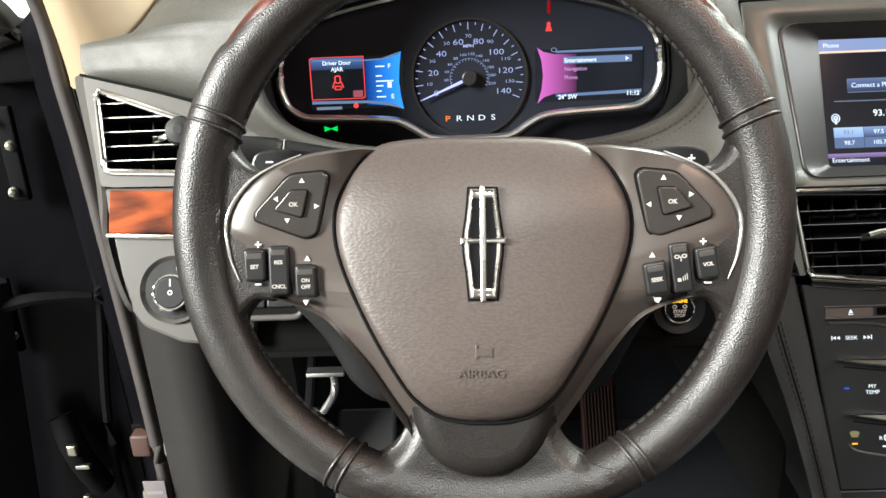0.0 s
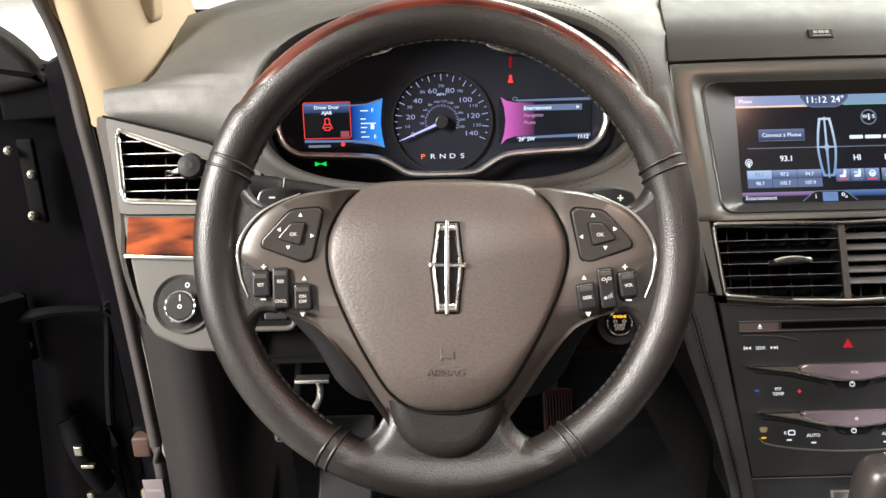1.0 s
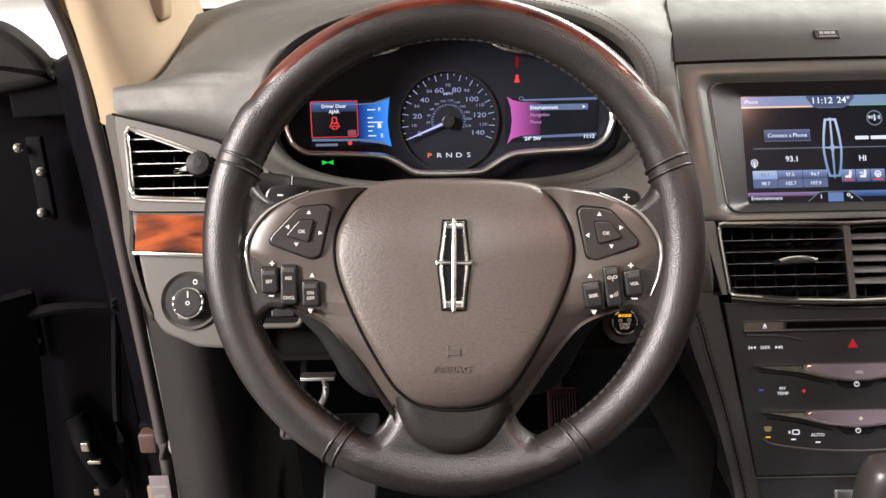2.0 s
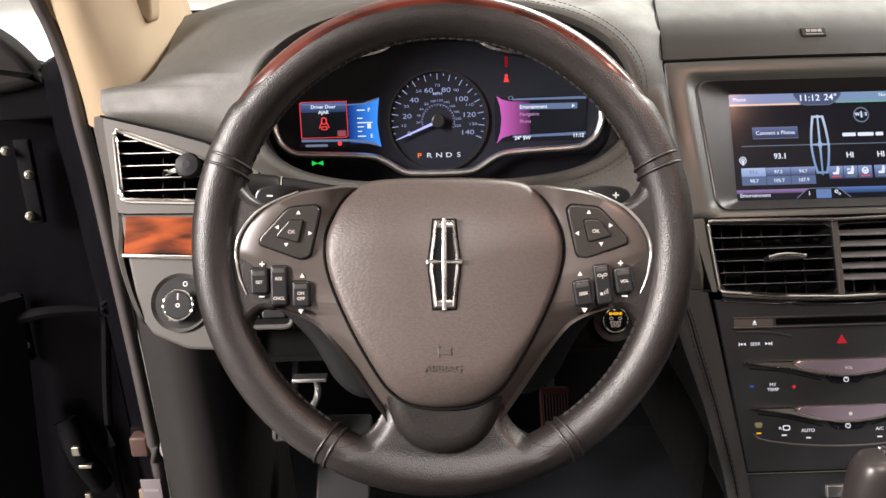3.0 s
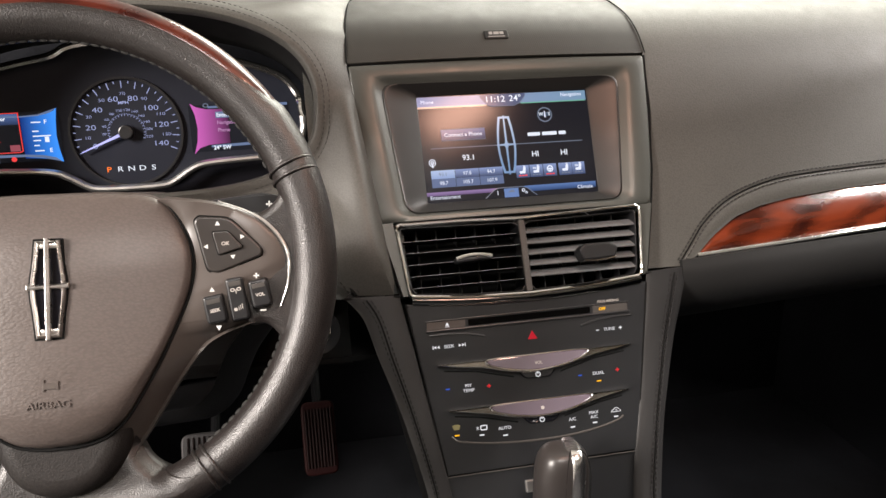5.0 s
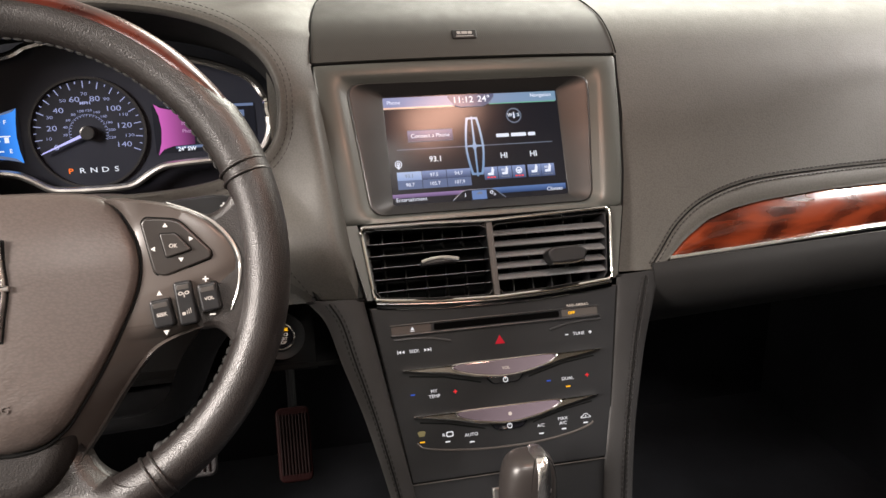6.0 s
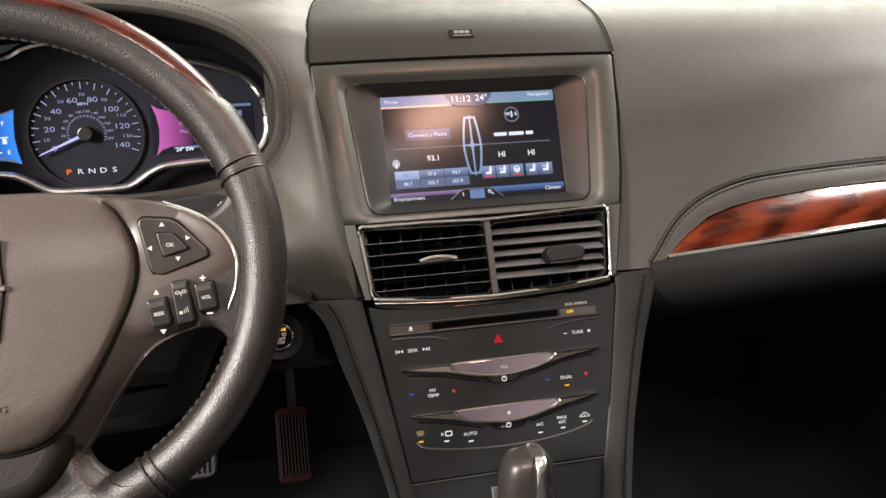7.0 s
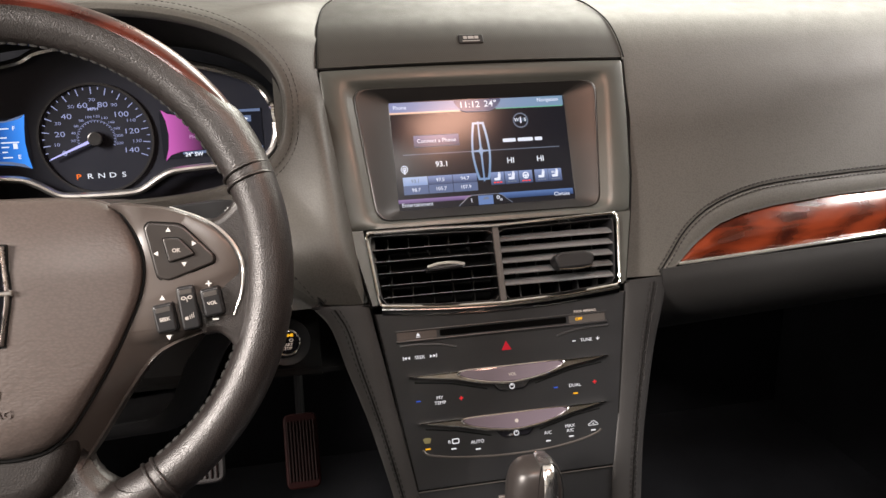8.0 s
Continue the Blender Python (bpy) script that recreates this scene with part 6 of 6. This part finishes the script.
bm = plate(LO, triangle(-86, 143.6, 2.2, "up"), T, T + 0.3)
slab(bm, LO, box2d(-88, 141.2, -84, 141.8), T, T + 0.3)
part("eject_symbol", bm, LEGEND, ap)
legend("PASS AIRBAG", 81, 150.6, 2.5, GREYPRINT)
legend("OFF", 74, 143.2, 2.6, LITAMBER, 0.15)
part("hazard_key", plate(LO, triangle(-1.5, 123.6, 5.6, "up"), 0.6, 1.6), glow("hazard_red", (0.75, 0.02, 0.04), 0.55), ap, "red hazard triangle")
legend("SEEK", -86, 122.4, 3.0)
for a, way in ((-99.5, "left"), (-96.3, "left"), (-75.5, "right"), (-72.3, "right")):
    part("arrow_mark", plate(LO, triangle(a, 122.6, 1.7, way), T, T + 0.3), LEGEND, ap)
for a in (-101.8, -70.0):
    part("arrow_bar", plate(LO, box2d(a - 0.35, 120.8, a + 0.35, 124.4), T, T + 0.3), LEGEND, ap)
legend("TUNE", 79.5, 122.3, 3.0)
part("sign_mark", cross_sign(LO, 67, 122.3, 1.6, T, False), LEGEND, ap)
part("sign_mark", cross_sign(LO, 91.5, 122.6, 1.6, T, True), LEGEND, ap)
for s, off in ((-1, 0), (1, 0)):
    part("brow_line", rod([LO(s * a, b, 0.9) for a, b in ((104, 134.5), (85, 134.6), (68, 133.2), (56, 130.5), (50, 128.8))], 0.0012, 6), STACK, ap)


def wing_bar(top, wide):
    lo = [(-wide, top), (-wide + 18, top - 3.2), (-56, top - 6.5), (-30, top - 13), (-8, top - 15.8), (8, top - 15.8), (30, top - 13), (56, top - 6.5), (wide - 18, top - 3.2), (wide, top)]
    hi = [(wide, top + 0.8), (56, top + 0.6), (0, top + 0.4), (-56, top + 0.6), (-wide, top + 0.8)]
    def turned_up(a, b, w):
        return LO(a, b, w - (b - top + 8) * 0.12 if w > 2 else w)
    bar = part("wing_bar", plate(turned_up, lo + hi, 0, 7, 1.2, 3), WING, ap, "curved chrome rocker bar")
    lo2 = [(-52, top - 1.5), (-45, top - 6), (-28, top - 10.5), (-8, top - 13.4), (8, top - 13.4), (28, top - 10.5), (45, top - 6), (52, top - 1.5)]
    part("insert", plate(LO, lo2 + [(46, top + 1.4), (0, top + 1.6), (-46, top + 1.4)], 3, 8.4, 1.2), SMOKE, bar, "smoky mauve touch strip")
    part("insert_edge", rod([LO(a, b, 8.2) for a, b in smooth2d(lo2 + [(46, top + 1.4), (0, top + 1.6), (-46, top + 1.4)], 90)], 0.0007, 6, True), CHROME, bar)
    tab = part("power_tab", plate(LO, rounded([(-21, top - 13), (21, top - 13), (13, top - 22.5), (-13, top - 22.5)], 4), 0, 3, 1.2), GLOSS, ap)
    bm = hoop(bmesh.new(), LO, ellipse(0, top - 19.0, 2.6, 2.6, 18), ellipse(0, top - 19.0, 1.9, 1.9, 18), 3, 3.3)
    slab(bm, LO, box2d(-0.4, top - 18.6, 0.4, top - 15.8), 3, 3.3)
    part("power_symbol", bm, LEGEND, tab)
    # black rods drawn on the face as the shadow below each wing
    part("wing_shadow", rod([LO(a, b, 0.4) for a, b in ((-wide + 6, top - 6), (-60, top - 10), (-24, top - 19))], 0.0008, 6), VOID, ap)
    part("wing_shadow", rod([LO(a, b, 0.4) for a, b in ((wide - 6, top - 6), (60, top - 10), (24, top - 19))], 0.0008, 6), VOID, ap)
    return bar


wb = wing_bar(105, 99)
part("lettering", words("VOL", LO, 0, 98, 2.8, 8.4, 0.05), GREYPRINT, wb)
wb = wing_bar(60.5, 92.5)
part("fan_symbol", plate(LO, ellipse(0, 54, 2, 2, 5), 8.4, 8.7), GREYPRINT, wb)
legend("MY", -70.5, 82.6, 3.0)
legend("TEMP", -70.5, 77.8, 3.0)
part("sign_mark", cross_sign(LO, -91, 81.4, 1.9, T, False), BLUEMARK, ap)
part("sign_mark", cross_sign(LO, -50, 80, 1.9, T, True), REDLEGEND, ap)
legend("DUAL", 63.5, 79.6, 3.0)
part("sign_mark", cross_sign(LO, 44, 79.4, 1.9, T, False), BLUEMARK, ap)
part("sign_mark", cross_sign(LO, 84, 80.8, 1.9, T, True), REDLEGEND, ap)
for a, b, m in ((63.4, 71.8, LITAMBER), (-86, 36.2, LITAMBER), (-61.5, 33.6, LEGEND), (-38, 30.5, LEGEND), (31.5, 29.6, LEGEND), (55, 31.2, LEGEND), (77.8, 34.4, LEGEND)):
    part("indicator", plate(LO, box2d(a - 2.3, b - 0.6, a + 2.3, b + 0.6), T, T + 0.4), m, ap)
bm = plate(LO, [(-90, 45.5), (-88, 46.6), (-84, 46.6), (-82, 45.5), (-83.5, 41.5), (-88.5, 41.5)], T, T + 0.3)
part("demist_symbol", bm, glow("demist_dim", (0.5, 0.42, 0.2), 0.35), ap)
legend("R", -65, 40.2, 3.0)
part("rear_demist_symbol", hoop(bmesh.new(), LO, even(rounded(box2d(-62.5, 38, -55.5, 43), 1.5), 24), even(rounded(box2d(-61.6, 38.9, -56.4, 42.1), 1), 24), T, T + 0.3), LEGEND, ap)
legend("AUTO", -38, 37.4, 3.0)
legend("A/C", 31.8, 37.2, 3.0)
legend("MAX", 54.6, 41.2, 3.0)
legend("A/C", 54.6, 36.8, 3.0)
car_line = rounded([(73.2, 39.2), (73.6, 40.4), (75.6, 41.2), (77, 43), (80, 43), (81.5, 41.2), (83.2, 40.6), (83.2, 39.2)], 0.5)
part("recirculate_symbol", rod([LO(a, b, T + 0.2) for a, b in car_line], 0.0003, 5, True), LEGEND, ap)
part("recirculate_arrow", plate(LO, triangle(78.4, 40.7, 1.0, "left"), T, T + 0.3), LEGEND, ap)
part("lower_groove", rod([LO(p.x, p.y, 0.6) for p in spline([(-91, 35.5, 0), (-84, 30, 0), (-60, 25.5, 0), (-30, 22.6, 0), (0, 21.6, 0), (30, 22.4, 0), (60, 26, 0), (80, 31, 0), (86, 34.5, 0)], 40)], 0.0011, 8), KEYGREY, ap)

# ---- gear shifter ----
sh = root("gear_shifter", 0.386, 0.415, 0.36, "rounded grey gear knob with a polished chrome spine", "gear shifter")


def knob_body(u, v, grow=0.0, half=25.5, off=0.0):
    # an upright rounded paddle
    a, t = 2 * math.pi * u, math.pi * (v - 0.5)
    ct, st = math.cos(t), math.sin(t)
    e = 0.42
    x = half * math.copysign(abs(ct) ** e, ct) * math.copysign(abs(math.cos(a)) ** 0.7, math.cos(a)) + off + st
    y = (22 + grow) * math.copysign(abs(ct) ** e, ct) * math.sin(a)
    z = (43 + grow) * math.copysign(abs(st) ** 0.62, st)
    return Vector((0.3866, 0.413, 0.425)) + Vector((x, y, z)) * 0.001


part("knob", sheet(lambda u, v: knob_body(u, v), 48, 32), KNOBGREY, sh, angle=70)
part("chrome_spine", sheet(lambda u, v: knob_body(u, v, 1.5, 11.5, 8.5), 48, 32), SPINE, sh, "polished chrome spine", 70)
for s in (-1, 1):
    part("spine_seam", rod([knob_body(0.75, v / 24, 0.9, 11.5, 8.5) + Vector((s * 0.0117 * math.cos(math.pi * (v / 24 - 0.5)) ** 0.5, 0.0015, 0)) for v in range(3, 24)], 0.0006, 6), VOID, sh)
part("shaft", rod([(0.388, 0.415, 0.345), (0.388, 0.414, 0.40)], 0.012, 16), CHROME, sh)
part("gear_plate", plate(LO, rounded(box2d(-22, -28, 6, -16.5), 0.8), -12, 1.5, 0.8), SATIN, sh, "small brushed silver plate")

# ---- pedals ----
def pedal(name, label, x, y, z, w, h, lean, ribs, rib_mat, pad_mat=RUBBER):
    at = tilted(x, y, z, lean)
    p = root(name, x, y, z, label, "pedal")
    pad = part("pad", plate(at, rounded(box2d(-w / 2, -h / 2, w / 2, h / 2), min(w, h) * 0.22), -8, 0, 3, 3), pad_mat, p)
    for k in range(ribs):
        a = -w * 0.38 + w * 0.76 * k / (ribs - 1)
        part("rib", plate(at, rounded(box2d(a - 1.3, -h * 0.4, a + 1.3, h * 0.4), 1), -1, 2, 0.8), rib_mat, pad)
    part("arm", rod([at(0, 0, -8), at(0, h * 0.3, -40), at(0, h * 0.3 + 90, -70)], 0.007, 10), DOORBLACK, p)
    return at, p, pad


pedal("brake_pedal", "dark ribbed rubber brake pedal", 0.017, 0.85, 0.243, 88, 58, 35, 10, PEDALRIB)
pedal("accelerator_pedal", "long red-brown accelerator pedal with metal ribs", 0.172, 0.85, 0.243, 50, 108, 30, 9, PEDALRIB, REDRUBBER)
at, p, pad = pedal("parking_brake_pedal", "small black parking brake pedal with white lettering", -0.212, 0.725, 0.325, 46, 40, 25, 2, RUBBER)
part("lettering", words("PUSH", at, 3, 9, 5, 2.2, 0.2, narrow=1.2), WHITE, pad)
part("lettering", words("ON/OFF", at, 3, 1.5, 5, 2.2, 0.2), WHITE, pad)
part("lever", rod(spline([(-0.170, 0.712, 0.405), (-0.166, 0.713, 0.392), (-0.170, 0.716, 0.37), (-0.185, 0.722, 0.345)], 14), 0.0045, 8), SATIN, p, "bent bright lever")
part("bracket", block(-0.196, 0.70, 0.4035, -0.152, 0.716, 0.4085, 0.001), SATIN, p)
fr_at = tilted(-0.16, 0.86, 0.20, 45)
fp = root("foot_rest", -0.16, 0.86, 0.20, "dark grey carpeted foot rest", "foot rest")
part("pad", plate(fr_at, rounded(box2d(-42, -110, 42, 55), 8), -25, 0, 4, 3), LOWER, fp)

# ---- windscreen pillar trim, door opening, open door ----
PILLAR_EDGE = spline([(-0.394, 0.693, 0.741), (-0.394, 0.691, 0.775), (-0.394, 0.688, 0.799), (-0.394, 0.680, 0.827), (-0.394, 0.668, 0.850), (-0.394, 0.652, 0.873), (-0.394, 0.62, 0.92), (-0.394, 0.575, 1.0)], 41)


def pillar_trim(u, v):
    low = spline([(-0.398, 0.705, 0.738), (-0.372, 0.66, 0.74), (-0.352, 0.652, 0.75), (-0.33, 0.66, 0.768), (-0.30, 0.70, 0.775), (-0.30, 0.80, 0.80), (-0.36, 1.05, 0.82)], 31)[round(u * 30)]
    top = spline([(-0.398, 0.60, 1.0), (-0.375, 0.61, 1.0), (-0.35, 0.63, 1.0), (-0.335, 0.66, 1.0), (-0.325, 0.72, 1.0), (-0.325, 0.80, 1.0), (-0.36, 0.98, 1.0)], 31)[round(u * 30)]
    p = low.lerp(top, v)
    edge = PILLAR_EDGE[round(v * 40)]
    keep = min(1, u / 0.35)
    return edge.lerp(p + Vector((-0.012 * math.sin(math.pi * v), 0, 0)), keep * keep * (3 - 2 * keep))


solo("pillar_trim", sheet(pillar_trim, 30, 40, 0.004, (0, 0.3, 0.9)), BEIGE, "smooth beige windscreen pillar trim", "pillar", "structure", angle=70)
PH = tilted(-0.3185, 0.703, 0.873, -4)
solo("pillar_cap", plate(PH, smooth2d([(-26, 40), (-21, 22), (-15, 6), (-8, -9), (-1, -21), (4, -24), (8, -19), (10, -4), (11, 15), (11, 40)], 60), -25, 0, 3, 4), BEIGE, "rounded beige cap set into the pillar trim", "trim", "structure", angle=60)
solo("door_seal", rod(spline([Vector(p) + Vector((-0.004, -0.004, 0)) for p in SEAL_LINE], 60), 0.0085, 12), SEAL, "grey rubber door opening seal", "seal", "structure")
solo("door_seal", rod(spline([Vector(p) + Vector((0.006, 0.004, 0)) for p in SEAL_LINE[6:]], 40), 0.0035, 8), SEAL, "thin black rubber seal lip", "seal", "structure")


def jamb(u, v):
    s = spline(SEAL_LINE, 31)[round(v * 30)]
    wide = 0.09 if s.z < 0.80 else 0.09 - 0.078 * min(1, (s.z - 0.80) / 0.03)
    return s + Vector((-0.012 - wide * u, 0.06 * u + 0.06 * u * u, 0))


solo("door_jamb", sheet(jamb, 12, 30, 0.01, (-0.5, 0, 0.6)), BODY, "dark painted door jamb", "door jamb", "structure", angle=60)

block_thing = root("bump_stop", -0.43, 0.765, 0.25, "brown rubber bump stop on the dark door jamb", "bump stop")
part("body", block(-0.436, 0.738, 0.275, -0.411, 0.764, 0.306, 0.004), BROWNRUBBER, block_thing)
part("base_plate", block(-0.440, 0.757, 0.270, -0.409, 0.772, 0.311, 0.002), DOORBLACK, block_thing)
tag = root("jamb_label", -0.42, 0.76, 0.12, "pale printed label on the dark door jamb", "label")
part("paper", block(-0.427, 0.7322, 0.15, -0.399, 0.7342, 0.243, 0.0005), PALELABEL, tag)
for k in range(5):
    part("print_bar", block(-0.424, 0.7317, 0.160 + 0.016 * k, -0.403 - 0.004 * (k % 2), 0.7323, 0.164 + 0.016 * k), DULL, tag)

# ---- open driver's door and hinge hardware ----
door = root("open_door", -0.7, 0.72, 0.1, "open dark painted car door with a black rubber edge", "car door")


def door_place(f, z, out=0.0):
    """f metres along the open door from its hinge side; out towards the seat."""
    d = Vector((-0.74, -0.20, 0)).normalized()
    n = Vector((0.20, -0.74, 0)).normalized()
    p = Vector((-0.435, 0.807, 0)) + d * f + n * out
    return Vector((p.x, p.y, z))


def door_top(f):
    return interp([(0, 0.795), (0.04, 0.797), (0.075, 0.812), (0.10, 0.832), (0.13, 0.846), (0.2, 0.86), (0.9, 0.87)], f)


def door_skin(u, v):
    f = 0.9 * u
    return door_place(f, -0.12 + (door_top(f) + 0.12) * v, 0.012 * math.sin(math.pi * v) + 0.03 * max(0, (f - 0.15)) * 2)


part("inner_panel", sheet(door_skin, 40, 24, 0.05, (-0.4, -0.5, 0.5)), BODY, door, angle=60)
part("edge_rubber", rod(spline([door_place(0.03 + 0.02 * math.sin(z * 7), z, 0.03) for z in (-0.1, 0.1, 0.3, 0.5, 0.7, 0.79)], 30), 0.006, 8), DOORBLACK, door)
part("trim_edge", sheet(lambda u, v: door_place(0.135 + 0.08 * u + 0.10 * (1 - v) * 0.55 - 0.02, -0.1 + 0.62 * v, 0.045 + 0.05 * u), 6, 14, 0.02, (-0.3, -0.5, 0.5)), DOORBLACK, door, "grey door trim edge")
MIRROR = smooth2d([(0.034, 0.800), (0.043, 0.803), (0.050, 0.816), (0.060, 0.830), (0.077, 0.847), (0.095, 0.858), (0.13, 0.866), (0.20, 0.868), (0.25, 0.858), (0.26, 0.82), (0.23, 0.786), (0.16, 0.774), (0.09, 0.778), (0.05, 0.785), (0.036, 0.792)], 60)
part("mirror_housing", slab(bmesh.new(), lambda a, b, w: door_place(a + 0.006, b - 0.006, w), MIRROR, 0.0, 0.05, 0.012, 4), MIRRORBLACK, door, "dark rounded mirror housing")
part("mirror_sail", plate(lambda a, b, w: door_place(a, b, w), [(-0.01, 0.74), (0.10, 0.74), (0.10, 0.797), (0.034, 0.799), (0.028, 0.806), (0.020, 0.816), (0.008, 0.818), (-0.01, 0.80)], 0.005, 0.04, 0.006, 3), DOORBLACK, door, "black sail panel below the mirror")


for f0, zs, lab in ((0.09, (0.704, 0.673, 0.621), "dark upper door hinge with zinc bolts"), (0.135, (0.507, 0.448, 0.437), "dark lower door hinge with zinc bolts")):
    h = root("hinge_plate", *door_place(f0, zs[1], 0.03), lab, "car door hinge", "door hinges")
    c = door_place(f0, zs[1], 0.025)
    part("leaf", block(c.x - 0.004, c.y - 0.004, min(zs) - 0.012, c.x + 0.016, c.y + 0.005, max(zs) + 0.012, 0.003), DOORBLACK, h)
    for k, z in enumerate(zs):
        p = door_place(f0 + (0.012 if k == 0 else -0.008 if k == 1 else 0.0), z, 0.03)
        part("bolt", turned(p, (0.25, -1, 0), [(0.0058, 0), (0.0058, 0.004), (0.004, 0.006), (0.004, 0.010), (0.002, 0.011)], 12), STEEL, h)
strap = root("door_check_strap", *door_place(0.08, 0.49, 0.05), "dark door check strap with a pivot eye", "car door strap")
part("bar", rod(spline([door_place(0.15, 0.484, 0.04), door_place(0.10, 0.495, 0.045), door_place(0.06, 0.494, 0.045), door_place(0.03, 0.49, 0.045)], 20), 0.007, 8, radii=[0.009 - 0.004 * i / 19 for i in range(20)]), DOORBLACK, strap)
part("eye", rod([door_place(0.014 + 0.011 * math.cos(k * 0.5236), 0.492 + 0.011 * math.sin(k * 0.5236), 0.05) for k in range(12)], 0.003, 8, True), DOORBLACK, strap)
latch = root("wiring_boot", *door_place(0.08, 0.30, 0.04), "black wiring boot with small pale clips", "car door cable")
part("boot", rod(spline([door_place(0.10, 0.33, 0.03), door_place(0.085, 0.28, 0.045), door_place(0.07, 0.22, 0.03)], 16), 0.016, 12), DOORBLACK, latch)
part("clip", block(*(door_place(0.086, 0.297, 0.06) - Vector((0.006, 0.004, 0.007))), *(door_place(0.086, 0.297, 0.06) + Vector((0.006, 0.004, 0.007))), 0.002), STEEL, latch)
part("clip", block(*(door_place(0.078, 0.271, 0.06) - Vector((0.009, 0.004, 0.002))), *(door_place(0.078, 0.271, 0.06) + Vector((0.009, 0.004, 0.003))), 0.001), STEEL, latch)
part("clip", block(*(door_place(0.082, 0.224, 0.06) - Vector((0.004, 0.004, 0.005))), *(door_place(0.082, 0.224, 0.06) + Vector((0.004, 0.004, 0.005))), 0.001), STEEL, latch)
part("tag", block(*(door_place(0.012, 0.186, 0.03) - Vector((0.012, 0.004, 0.03))), *(door_place(0.012, 0.186, 0.03) + Vector((0.012, 0.004, 0.012))), 0.002), BEIGE, latch, "pale plastic tag")
